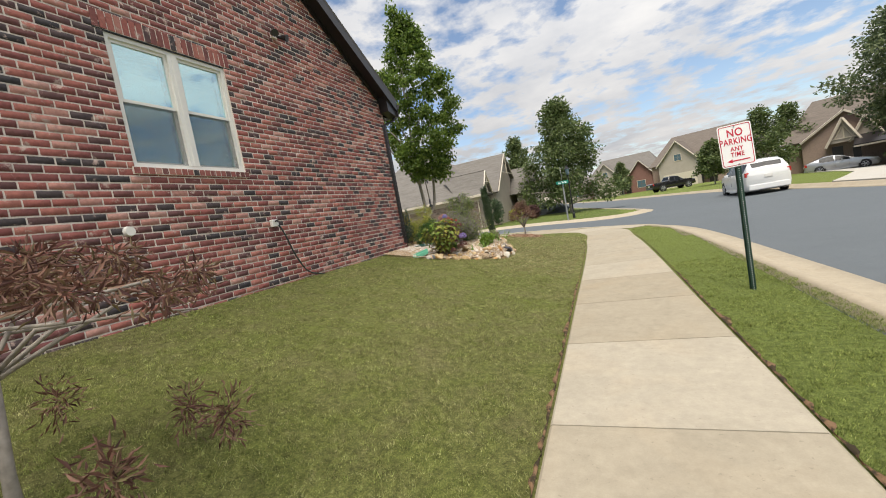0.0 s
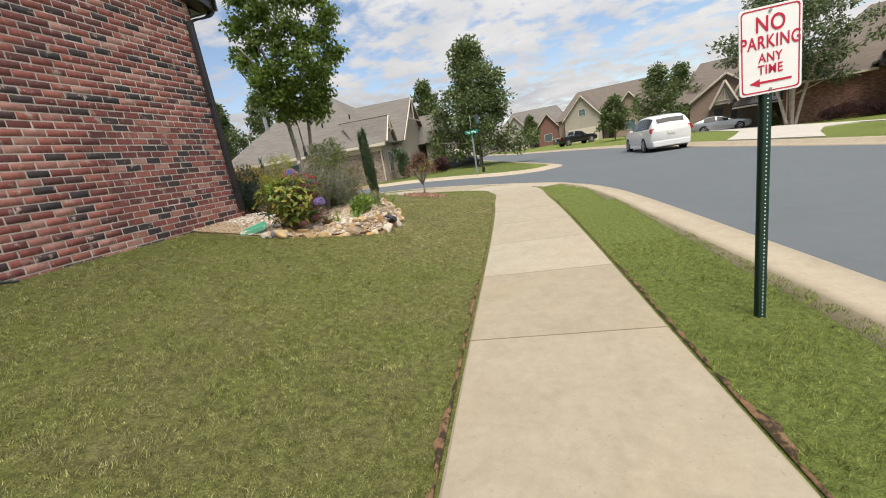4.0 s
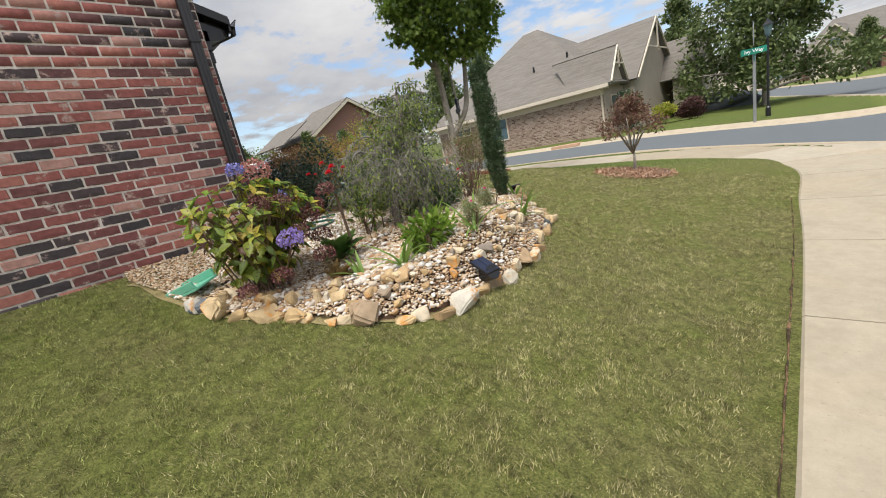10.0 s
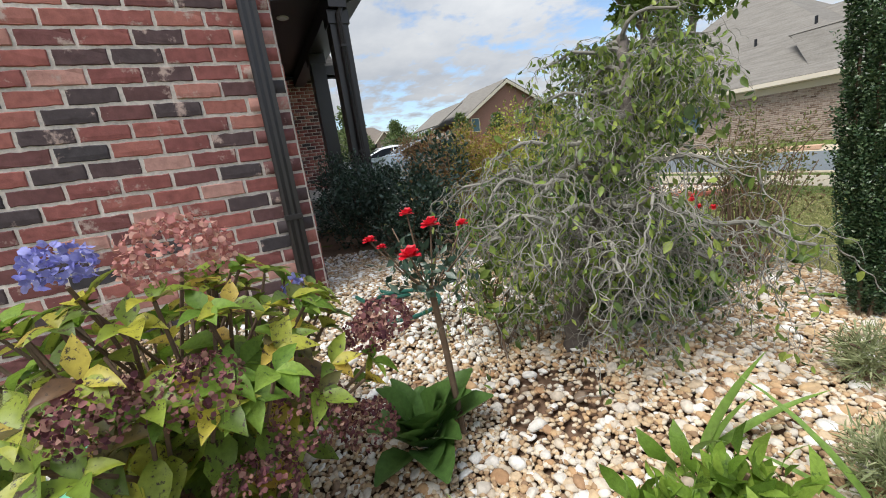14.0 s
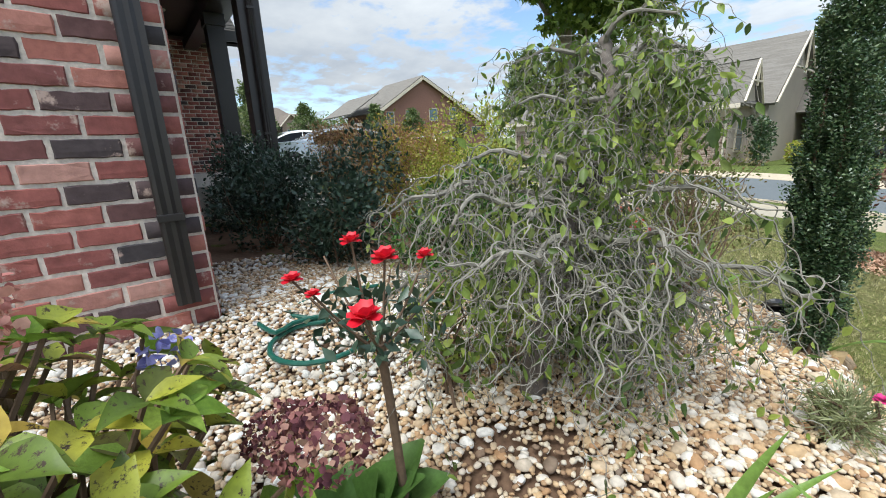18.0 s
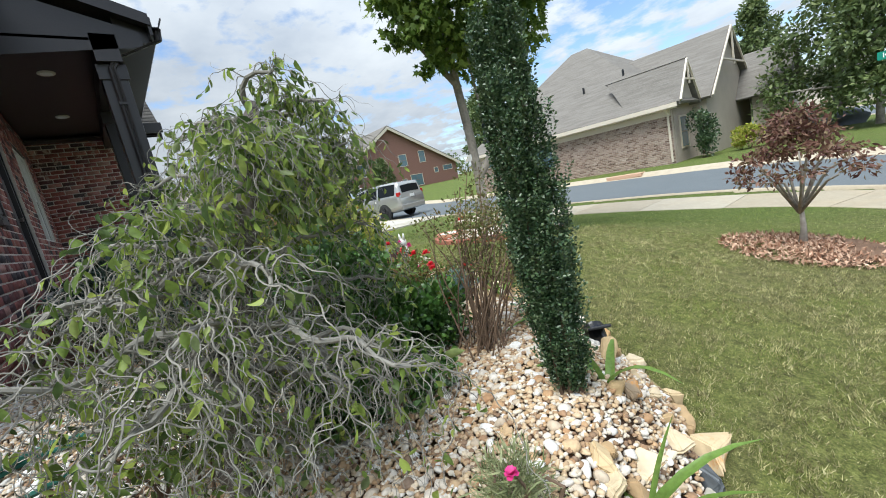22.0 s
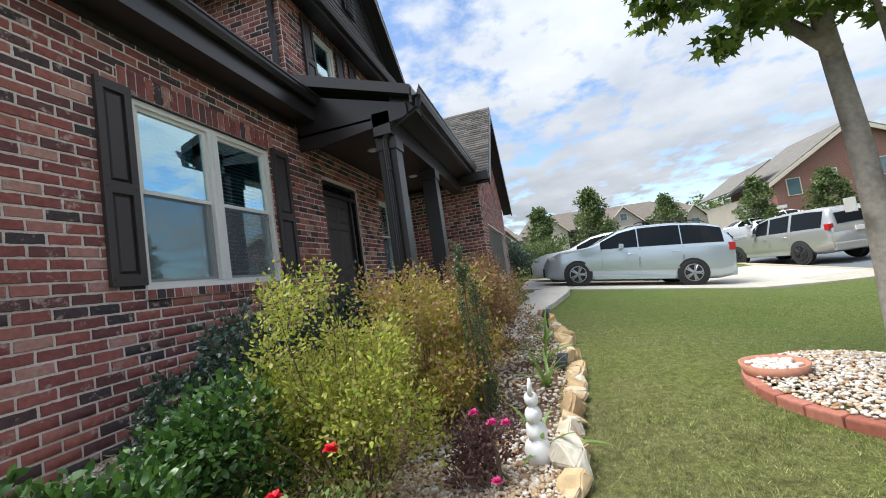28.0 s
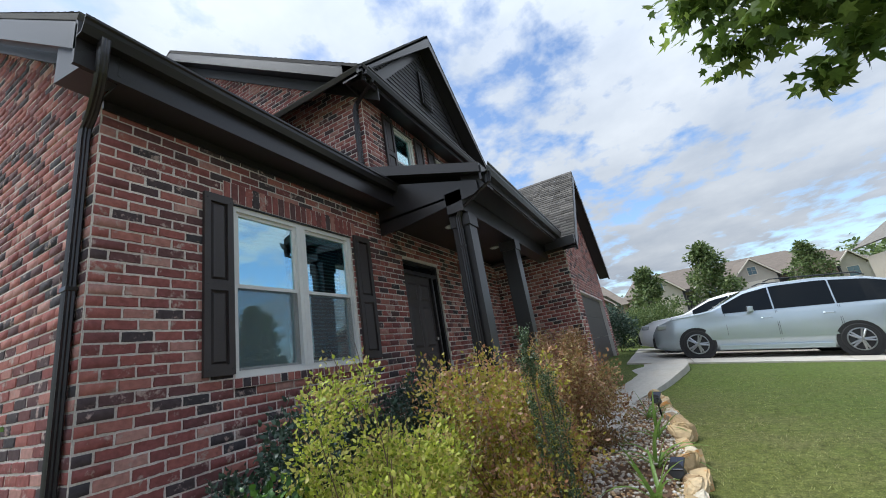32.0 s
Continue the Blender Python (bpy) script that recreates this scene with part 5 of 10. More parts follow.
M_twig_brown = plain("twig_brown", (0.14, 0.095, 0.065), 0.85, 0, 60, 0.3, 0.4, 0.2, 8)
M_holly = leaves("small_holly_leaf", ((0.025, 0.055, 0.022), (0.045, 0.09, 0.036), (0.075, 0.125, 0.05), (0.14, 0.19, 0.09)), 0.15, 0.35, 0.6)
M_laurel = leaves("dark_shrub_leaf", ((0.02, 0.045, 0.03), (0.04, 0.075, 0.048), (0.07, 0.11, 0.07)), 0.15, 0.4, 0.5)
M_garden_green = leaves("gardenia_leaf", ((0.025, 0.06, 0.013), (0.045, 0.11, 0.02), (0.075, 0.165, 0.03), (0.13, 0.25, 0.045)), 0.2, 0.35, 0.6)
M_abelia = leaves("abelia_leaf", ((0.18, 0.24, 0.03), (0.34, 0.40, 0.05), (0.54, 0.58, 0.08), (0.44, 0.34, 0.14), (0.64, 0.66, 0.14)), 0.4, 0.5)
M_abelia_mix = leaves("turning_abelia_leaf", ((0.20, 0.21, 0.03), (0.38, 0.36, 0.05), (0.46, 0.40, 0.06), (0.42, 0.20, 0.10), (0.48, 0.30, 0.20), (0.42, 0.42, 0.06)), 0.35, 0.5)
M_rust = leaves("rust_leaf", ((0.16, 0.08, 0.045), (0.28, 0.14, 0.07), (0.36, 0.22, 0.10), (0.26, 0.22, 0.07), (0.42, 0.27, 0.19)), 0.3, 0.6)
M_mixed = leaves("rose_bush_leaf", ((0.06, 0.13, 0.03), (0.12, 0.21, 0.04), (0.20, 0.28, 0.06), (0.26, 0.24, 0.08), (0.32, 0.15, 0.08), (0.16, 0.27, 0.06), (0.24, 0.32, 0.09)), 0.3, 0.5)
M_rose_brown = leaves("brown_olive_rose_leaf", ((0.10, 0.12, 0.04), (0.17, 0.18, 0.06), (0.24, 0.16, 0.08), (0.14, 0.20, 0.05), (0.28, 0.22, 0.11)), 0.35, 0.5)
M_plum = leaves("plum_leaf", ((0.05, 0.025, 0.025), (0.10, 0.045, 0.045), (0.16, 0.08, 0.07)), 0.25, 0.6)
M_bluegrey = leaves("blue_grey_needle", ((0.07, 0.12, 0.11), (0.13, 0.20, 0.19), (0.22, 0.30, 0.28)), 0.15, 0.6)
M_sage = leaves("sage_tuft_leaf", ((0.16, 0.19, 0.08), (0.26, 0.29, 0.14), (0.38, 0.40, 0.22)), 0.25, 0.6)
M_mallow = leaves("mallow_leaf", ((0.05, 0.11, 0.025), (0.08, 0.16, 0.035), (0.12, 0.22, 0.05)), 0.3, 0.5)
M_strap = leaves("lily_leaf", ((0.11, 0.19, 0.04), (0.18, 0.30, 0.06), (0.28, 0.40, 0.11)), 0.4, 0.4)
M_jmaple = leaves("red_maple_leaf", ((0.09, 0.04, 0.035), (0.17, 0.08, 0.06), (0.25, 0.14, 0.10), (0.20, 0.16, 0.08)), 0.3, 0.6)
M_mulch = varied("bark_mulch", ((0, (0.24, 0.12, 0.075)), (0.5, (0.44, 0.27, 0.18)), (1, (0.62, 0.44, 0.32))), 0.9, "island", 30, 0.2, None, 0.3)
M_mint = plain("mint_green_plastic", (0.16, 0.50, 0.36), 0.4, 0, 20, 0.08, 0.03)
M_black = plain("black_plastic", (0.012, 0.012, 0.014), 0.35, 0, 30, 0.2, 0.05)
M_solar = plain("solar_cell_blue", (0.014, 0.02, 0.045), 0.4, 0.0, 60, 0.2, 0.0, 0.4)
M_chalk = plain("white_painted_plaster", (0.74, 0.73, 0.70), 0.6, 0, 25, 0.08, 0.15)
M_terra = plain("terracotta", (0.42, 0.19, 0.12), 0.8, 0, 25, 0.2, 0.2)
M_paver = varied("red_paver", ((0, (0.26, 0.09, 0.06)), (0.5, (0.34, 0.13, 0.09)), (1, (0.40, 0.18, 0.13))), 0.9, "object", 25, 0.2, None, 0.4)
M_steel = plain("galvanised_steel", (0.42, 0.43, 0.44), 0.45, 0.8, 40, 0.1, 0.05)

# ---- the planting bed ----
EDGE = [(-4.66, 8.6), (-4.25, 8.72), (-3.85, 8.8), (-3.51, 8.94), (-3.3, 9.14), (-3.02, 9.3), (-2.83, 9.44), (-2.66, 9.6), (-2.53, 9.82), (-2.49, 10.05), (-2.5, 10.3), (-2.5, 10.6), (-2.52, 10.85), (-2.6, 11.15),
        (-2.73, 11.47), (-2.86, 11.8), (-3.02, 12.1), (-3.3, 12.33), (-3.65, 12.5), (-3.97, 12.6), (-4.34, 12.66), (-4.8, 12.72), (-5.3, 12.78), (-5.9, 12.84), (-6.6, 12.9), (-7.5, 12.95), (-8.5, 12.95), (-9.4, 12.9), (-10.4, 12.8), (-11.4, 12.62)]
BED = EDGE + [(-11.6, 12.1), (-8.2, 11.3), (-8.2, 9.85), (-4.88, 9.85), (-4.88, 8.6)]
bed_line = smooth_line(EDGE, 0.06)
EDGE_P = np.array([(p.x, p.y) for p in bed_line])


def bed_height(x, y):
    """The bed is a raised, nearly level mound behind its edging stones."""
    z = height(x, y)
    if not inside(BED, x, y):
        return z
    d = math.sqrt(((EDGE_P - (x, y)) ** 2).sum(1).min())
    return z + (max(z, 0.61 + 0.155 * sst(9.9, 10.9, y)) - z) * sst(-0.06, 0.36, d)


bxs, bys = steps((-11.6, -5.4, 0.3), (-5.4, -2.4, 0.1)), steps((8.6, 13.0, 0.1))
bv = [(x, y, bed_height(x, y) + (0.002 + 0.006 * noise.noise(Vector((x * 4, y * 4, 2))) if inside(BED, x, y) else -0.06)) for y in bys for x in bxs]
nx = len(bxs)
bf = [(j * nx + i, j * nx + i + 1, (j + 1) * nx + i + 1, (j + 1) * nx + i) for j in range(len(bys) - 1) for i in range(nx - 1)]
tagged(arrays("bed_soil", bv, bf, M_soil, smooth=True), "dark brown bare soil of the planting bed", "soil", kind="structure")


def stone_mesh(seed, size, squash):
    """A broken stone: the hull of a few scattered corners, its edges worn round, with uneven faces."""
    rng = random.Random(seed)
    bm = bmesh.new()
    for _ in range(15):
        q = Vector((rng.uniform(-1, 1), rng.uniform(-1, 1), rng.uniform(-1, 1)))
        k = max(abs(q.x), abs(q.y), abs(q.z))
        q = q / k * (0.75 * k + 0.25) * (0.62 + 0.38 * k / q.length) * 1.12
        bm.verts.new((q.x * size * squash[0], q.y * size * squash[1], q.z * size * squash[2]))
    got = bmesh.ops.convex_hull(bm, input=bm.verts[:])
    loose = {v for v in got["geom_interior"] + got["geom_unused"] if isinstance(v, bmesh.types.BMVert)}
    bmesh.ops.delete(bm, geom=list(loose), context="VERTS")
    bmesh.ops.dissolve_limit(bm, angle_limit=0.3, verts=bm.verts[:], edges=bm.edges[:])
    bmesh.ops.bevel(bm, geom=bm.edges[:], offset=size * 0.17, segments=3, affect="EDGES", clamp_overlap=True)
    bmesh.ops.triangulate(bm, faces=bm.faces[:])
    bmesh.ops.subdivide_edges(bm, edges=[e for e in bm.edges if e.calc_length() > size * 0.5], cuts=2, use_grid_fill=True)
    low = min(v.co.z for v in bm.verts)
    for v in bm.verts:
        v.co.z -= low
        v.co += size * 0.11 * noise.noise_vector(v.co * 12 + Vector((seed, 0, 0))) + size * 0.03 * noise.noise_vector(v.co * 55)
    me = bpy.data.meshes.new("edging_stone")
    bm.to_mesh(me)
    bm.free()
    return me


rr = random.Random(11)
line = [Vector((p[0], p[1])) for p in EDGE[2:]]
pos, k = 0.0, 0
fine_line = smooth_line([tuple(p) for p in line], 0.04)
i = 0
while i < len(fine_line) - 1:
    p = fine_line[i]
    far_along = p.x < -5.5
    size = rr.uniform(0.062, 0.1) if not far_along else rr.uniform(0.08, 0.12)
    me = stone_mesh(k + 1, size, (rr.uniform(0.9, 1.35), rr.uniform(0.7, 0.95), rr.uniform(0.6, 0.95)))
    dark = k in (1, 24, 29, 44)
    me.materials.append(M_slate if dark else M_rock)
    d = (fine_line[min(i + 2, len(fine_line) - 1)] - p)
    off = rr.uniform(-0.05, 0.05)
    x, y = p.x + off, p.y + off * 0.5
    st = new("edging_stone", me)
    st.matrix_basis = Matrix.Translation((x, y, height(x, y) - 0.03)) @ Matrix.Rotation(math.atan2(d.y, d.x) + rr.uniform(-0.4, 0.4), 4, "Z") @ Matrix.Rotation(rr.uniform(-0.2, 0.2), 4, "X")
    tagged(st, "dark grey rounded slate stone edging the bed" if dark else "rough tan and cream broken stone edging the bed", "stone", group="bed edging stones")
    i += max(3, int(size * rr.uniform(1.4, 1.85) / 0.04))
    k += 1
for k in range(170):
    i = rr.randrange(4, len(fine_line) - 60)
    p, d = fine_line[i], fine_line[i + 2] - fine_line[i - 2]
    inn = Vector((-d.y, d.x)).normalized() * rr.uniform(0.06, 0.26)
    x, y = p.x + inn.x, p.y + inn.y
    if x < -5.0:
        continue
    me = stone_mesh(300 + k, rr.uniform(0.03, 0.062), (rr.uniform(0.9, 1.4), rr.uniform(0.7, 1.0), rr.uniform(0.6, 0.9)))
    me.materials.append(M_rock)
    st = new("edging_stone", me)
    st.matrix_basis = Matrix.Translation((x, y, bed_height(x, y) + 0.022)) @ Matrix.Rotation(rr.uniform(0, 6), 4, "Z")
    tagged(st, "small rough tan stone lying behind the bed edge", "stone", group="bed edging stones")

# pebbles
ICO = bmesh.new()
bmesh.ops.create_icosphere(ICO, subdivisions=2, radius=1.0)
ICO_V = np.array([v.co[:] for v in ICO.verts])
ICO_F = np.array([[v.index for v in f.verts] for f in ICO.faces])
ICO.free()
ICO1 = bmesh.new()
bmesh.ops.create_icosphere(ICO1, subdivisions=1, radius=1.0)
ICO1_V = np.array([v.co[:] for v in ICO1.verts])
ICO1_F = np.array([[v.index for v in f.verts] for f in ICO1.faces])
ICO1.free()


def pebbles(name, places, sizes, mat, parent, fine=True, seed=1):
    rng = np.random.default_rng(seed)
    V, F = (ICO_V, ICO_F) if fine else (ICO1_V, ICO1_F)
    n = len(places)
    if not n:
        return None
    sq = np.stack([rng.uniform(0.9, 1.4, n), rng.uniform(0.75, 1.0, n), rng.uniform(0.5, 0.75, n)], 1) * np.asarray(sizes)[:, None]
    lump = 1 + 0.18 * np.sin(V[None] * rng.uniform(1.5, 3, (n, 1, 3)) + rng.uniform(0, 6, (n, 1, 3)))
    v = V[None] * lump
    for _ in range(5):
        cut = rng.normal(size=(n, 1, 3))
        cut /= np.linalg.norm(cut, axis=2, keepdims=True)
        over = np.maximum((v * cut).sum(2, keepdims=True) - rng.uniform(0.5, 0.9, (n, 1, 1)), 0)
        v = v - cut * over * 0.9
    v = v * sq[:, None, :]
    a, t = rng.uniform(0, math.tau, n), rng.normal(0, 0.3, n)
    c, s, ct, st_ = np.cos(a), np.sin(a), np.cos(t), np.sin(t)
    x, y, z = v[..., 0], v[..., 1], v[..., 2]
    y, z = y * ct[:, None] - z * st_[:, None], y * st_[:, None] + z * ct[:, None]
    x, y = x * c[:, None] - y * s[:, None], x * s[:, None] + y * c[:, None]
    v = np.stack([x, y, z], -1) + np.asarray(places)[:, None, :]
    f = (F[None] + (np.arange(n) * len(V))[:, None, None]).reshape(-1, 3)
    ob = arrays(name, v.reshape(-1, 3), f, mat, parent, smooth=True)
    return tagged(ob, kind="stuff")


gravel = thing("gravel_bed", "white, cream and tan river pebbles spread over the bed", "gravel", (-3.6, 10.4, height(-3.6, 10.4)))
prng = np.random.default_rng(3)
near_p, near_w, far_p, lone = [], [], [], []
for gx_ in np.arange(-11.4, -2.4, 0.027):
    for gy_ in np.arange(8.6, 12.95, 0.027):
        x, y = gx_ + prng.uniform(-0.016, 0.016), gy_ + prng.uniform(-0.016, 0.016)
        if not inside(BED, x, y):
            continue
        if x < -4.25 and y < 9.15:
            continue
        if x < -6.0 and (y < 12.1 or prng.random() < 0.45):
            continue
        if -6.0 < x < -4.6 and 10.9 < y < 11.9:
            continue
        bare = noise.noise(Vector((x * 1.7, y * 1.7, 5.0))) + 0.5 * noise.noise(Vector((x * 5, y * 5, 1.0)))
        if -4.2 < x < -2.9 and 10.1 < y < 11.5:
            bare += 0.1
        if x > -4.9 and x < -4.0 and y < 10.5:
            bare -= 0.5
        bare += 0.55 * sst(0.3, 0.1, math.hypot(x + 3.56, (y - 10.42) * 1.3)) + 0.5 * sst(0.2, 0.05, math.hypot(x + 3.42, y - 9.98))
        if bare > 0.55 and prng.random() < 0.6:
            continue
        k = prng.random()
        r = prng.uniform(0.007, 0.013) if k < 0.4 else prng.uniform(0.012, 0.0185) if k < 0.9 else prng.uniform(0.0185, 0.027)
        if y < 10.3 and x > -3.6 and k > 0.6:
            r *= 1.25
        q = (x, y, bed_height(x, y) + 0.024 + r * 0.3 + prng.uniform(0, 0.009), r)
        if x < -5.2:
            far_p.append(q)
        elif x < -4.0 and y < 10.9:
            near_w.append(q)
        elif -3.3 < x < -2.6 and 9.6 < y < 11.0 and r > 0.016 and len(lone) < 290:
            lone.append(q)
        else:
            near_p.append(q)
for nm, lst, mt, fine in (("pebbles", near_p, M_pebble, True), ("pebbles", near_w, M_pebble_white, True), ("pebbles", far_p, M_pebble, False)):
    a = np.array(lst)
    pebbles(nm, a[:, :3], a[:, 3], mt, gravel, fine, len(lst))
fill_p = []
for gx_ in np.arange(-5.6, -2.4, 0.0165):
    for gy_ in np.arange(8.6, 12.9, 0.0165):
        x, y = gx_ + prng.uniform(-0.01, 0.01), gy_ + prng.uniform(-0.01, 0.01)
        if inside(BED, x, y) and (prng.random() < 0.4 or noise.noise(Vector((x * 1.7, y * 1.7, 5.0))) + 0.6 * sst(0.34, 0.12, math.hypot(x + 3.56, (y - 10.42) * 1.3)) < 0.45):
            fill_p.append((x, y, x, y))
a = np.array(fill_p)
zz_ = np.array([bed_height(x, y) for x, y in a[:, :2]]) + 0.033 + prng.uniform(0, 0.006, len(a))
tagged(pebbles("pebbles", np.c_[a[:, :2], zz_], prng.uniform(0.0085, 0.0145, len(a)), M_grit, gravel, False, 9), kind="stuff")
peb_meshes = []
for s in range(6):
    r = np.random.default_rng(50 + s)
    v = ICO_V * (1 + 0.15 * np.sin(ICO_V * r.uniform(1.5, 3, 3) + r.uniform(0, 6, 3))) * np.array([r.uniform(1, 1.4), r.uniform(0.8, 1), r.uniform(0.55, 0.8)])
    me = bpy.data.meshes.new("pebble")
    me.from_pydata(v.tolist(), [], ICO_F.tolist())
    me.shade_smooth()
    me.materials.append(M_pebble_one)
    peb_meshes.append(me)
for i, (x, y, z, r) in enumerate(lone):
    ob = new("pebble", peb_meshes[i % 6])
    ob.parent = gravel
    ob.matrix_parent_inverse = gravel.matrix_basis.inverted()
    ob.matrix_basis = Matrix.Translation((x, y, z)) @ Euler((rr.uniform(-0.3, 0.3), rr.uniform(-0.3, 0.3), rr.uniform(0, 6.28))).to_matrix().to_4x4() @ Matrix.Diagonal((r, r, r, 1))


# ---- plants: tools ----
def ribbon(V, F, root, d, up, length, width, prof, droop=0.3, fold=0.25, curl=0.0):
    """One leaf as a folded ribbon: widths from prof along its length; adds to V and F (quads)."""
    d, up = Vector(d).normalized(), Vector(up)
    side = d.cross(up)
    if side.length < 1e-3:
        side = d.orthogonal()
    side.normalize()
    up = side.cross(d).normalized()
    n = len(prof)
    p, s = Vector(root), len(V)
    step = length / (n - 1)
    for i, w in enumerate(prof):
        lift = up * (width * w * 0.5 * fold)
        V += [tuple(p - side * width * w * 0.5 + lift), tuple(p), tuple(p + side * width * w * 0.5 + lift)]
        d = (d - Vector((0, 0, 1)) * droop * (1.0 / (n - 1))).normalized()
        if curl:
            d = (Matrix.Rotation(curl / (n - 1), 3, up) @ d).normalized()
        up = side.cross(d).normalized()
        p = p + d * step
    for i in range(n - 1):
        a, b = s + i * 3, s + i * 3 + 3
        F += [(a, a + 1, b + 1, b), (a + 1, a + 2, b + 2, b + 1)]


OVATE = (0.12, 0.72, 1.0, 0.86, 0.5, 0.03)
STRAP = (0.7, 1.0, 1.0, 0.9, 0.7, 0.4, 0.03)


def add_stem(parent, pts, r, mat, step=0.08, name="stem", end=0.3):
    bm = bmesh.new()
    pts = smooth_line(pts, step)
    tube(bm, [tuple(p) for p in pts], [r * (1 - (1 - end) * k / len(pts)) for k in range(len(pts))], 5)
    return part(name, bm, mat, parent)


def shrub(name, label, category, base, blobs, leaf_mat, count, size, aspect=0.5, stems=12, stem_mat=None, stem_r=0.008, group="", seed=1, shell=0.5, up=0.2, extra=None, kind_parts="foliage"):
    """A shrub: bent stems from the base into blobs of loose leaves."""
    rng = np.random.default_rng(seed)
    ob = thing(name, label, category, base, group)
    for i in range(stems):
        b = blobs[i % len(blobs)]
        tip = Vector((b[0] + rng.normal() * b[3] * 0.5, b[1] + rng.normal() * b[4] * 0.5, b[2] + abs(rng.normal()) * b[5] * 0.5))
        root = Vector(base) + Vector((rng.normal() * 0.05, rng.normal() * 0.05, -0.02))
        mid = root.lerp(tip, 0.5) + Vector((rng.normal() * 0.05, rng.normal() * 0.05, 0.05))
        add_stem(ob, [tuple(root), tuple(mid), tuple(tip)], stem_r, stem_mat or M_twig_brown)
    p, u = inside_blobs(blobs, count, rng, shell)
    keep = p[:, 2] > base[2] + 0.01
    p, u = p[keep], u[keep]
    v, f = round_leaves(p, size, aspect, up, rng, u * 0.6 + np.array([0, 0, 0.25]))
    arrays(kind_parts, v, f, leaf_mat, ob)
    if extra:
        extra(ob, rng)
    return ob


def gh(x, y):
    return bed_height(x, y) + 0.02


# hydrangea
hx, hy = -3.68, 9.26
hz = gh(hx, hy)
hyd = thing("hydrangea", "hydrangea bush with yellowing spotted leaves and faded flower heads", "shrub", (hx, hy, hz))
rng = random.Random(5)
bm = bmesh.new()
V, F, V2, F2 = [], [], [], []
heads = []
for i in range(94):
    a, t = rng.uniform(0, math.tau), rng.uniform(0.08, 1.0) ** 0.55
    tip = Vector((hx + math.cos(a) * 0.46 * t, hy + math.sin(a) * 0.5 * t, hz + 0.2 + 0.62 * math.sqrt(max(0.02, 1 - 0.75 * t * t)) * rng.uniform(0.7, 1.0)))
    root = Vector((hx + rng.gauss(0, 0.06), hy + rng.gauss(0, 0.06), hz - 0.02))
    mid = root.lerp(tip, 0.55) + Vector((rng.gauss(0, 0.03), rng.gauss(0, 0.03), 0.04))
    pts = smooth_line([tuple(root), tuple(mid), tuple(tip)], 0.06)
    add_stem(hyd, [tuple(root), tuple(mid), tuple(tip)], 0.006, M_twig_brown, 0.06, "stem", 0.7)
    d = (tip - mid).normalized()
    fresh = rng.random() < 0.28
    for k in range(12):
        b = k * 2.4 + rng.uniform(-0.3, 0.3)
        at = tip.lerp(mid, 0.0 if k < 4 else 0.3 + 0.25 * (k - 4)) if k < 7 else mid.lerp(root, 0.15 * (k - 7))
        o = d.orthogonal().normalized()
        o = Matrix.Rotation(b, 3, d) @ o
        ld = (o * (0.75 if k < 4 else 1.1) + d * (0.55 if k < 4 else 0.1)).normalized()
        L = rng.uniform(0.06, 0.095) if k < 4 else rng.uniform(0.08, 0.125)
        ribbon(V2 if fresh and k < 5 else V, F2 if fresh and k < 5 else F, at, ld, d, L, L * rng.uniform(0.46, 0.58), (0.08, 0.66, 1.0, 0.8, 0.4, 0.02), rng.uniform(0.3, 1.3), 0.42, rng.uniform(-0.35, 0.35))
    heads.append(tip + d * 0.03)
per = 10
whole = [(i * 18, F[i * per:(i + 1) * per]) for i in range(len(V) // 18)]
rest_v, rest_f, single_ = [], [], 0
for i0, fs in whole:
    q = V[i0:i0 + 18]
    if q[0][0] > -3.62 and q[0][1] > 9.2 and single_ < 280:
        single_ += 1
        arrays("leaf", q, [[k - i0 for k in t] for t in fs], M_hyd_one, hyd, smooth=True)
    else:
        s0 = len(rest_v)
        rest_v += q
        rest_f += [[k - i0 + s0 for k in t] for t in fs]
tagged(arrays("leaves", rest_v, rest_f, M_hyd, hyd, "yellow-green leaves with brown spots", smooth=True), "yellow-green leaves with brown spots", kind="stuff")
arrays("fresh_leaves", V2, F2, M_hyd_fresh, hyd, "bright green young leaves", smooth=True)


def flower_head(parent, c, r, mat, label, n=170, size=0.02, seed=1):
    g = np.random.default_rng(seed)
    u = g.normal(size=(n, 3))
    u /= np.linalg.norm(u, axis=1, keepdims=True)
    u = u[u[:, 2] > -0.6]
    p = np.array(c) + u * r * g.uniform(0.8, 1.03, (len(u), 1)) * np.array([1, 1, 0.8])
    tang = np.cross(u, g.normal(size=u.shape))
    v, f = round_leaves(p, size, 0.9, 0, g, tang)
    arrays("flower_head", v, f, mat, parent, label)


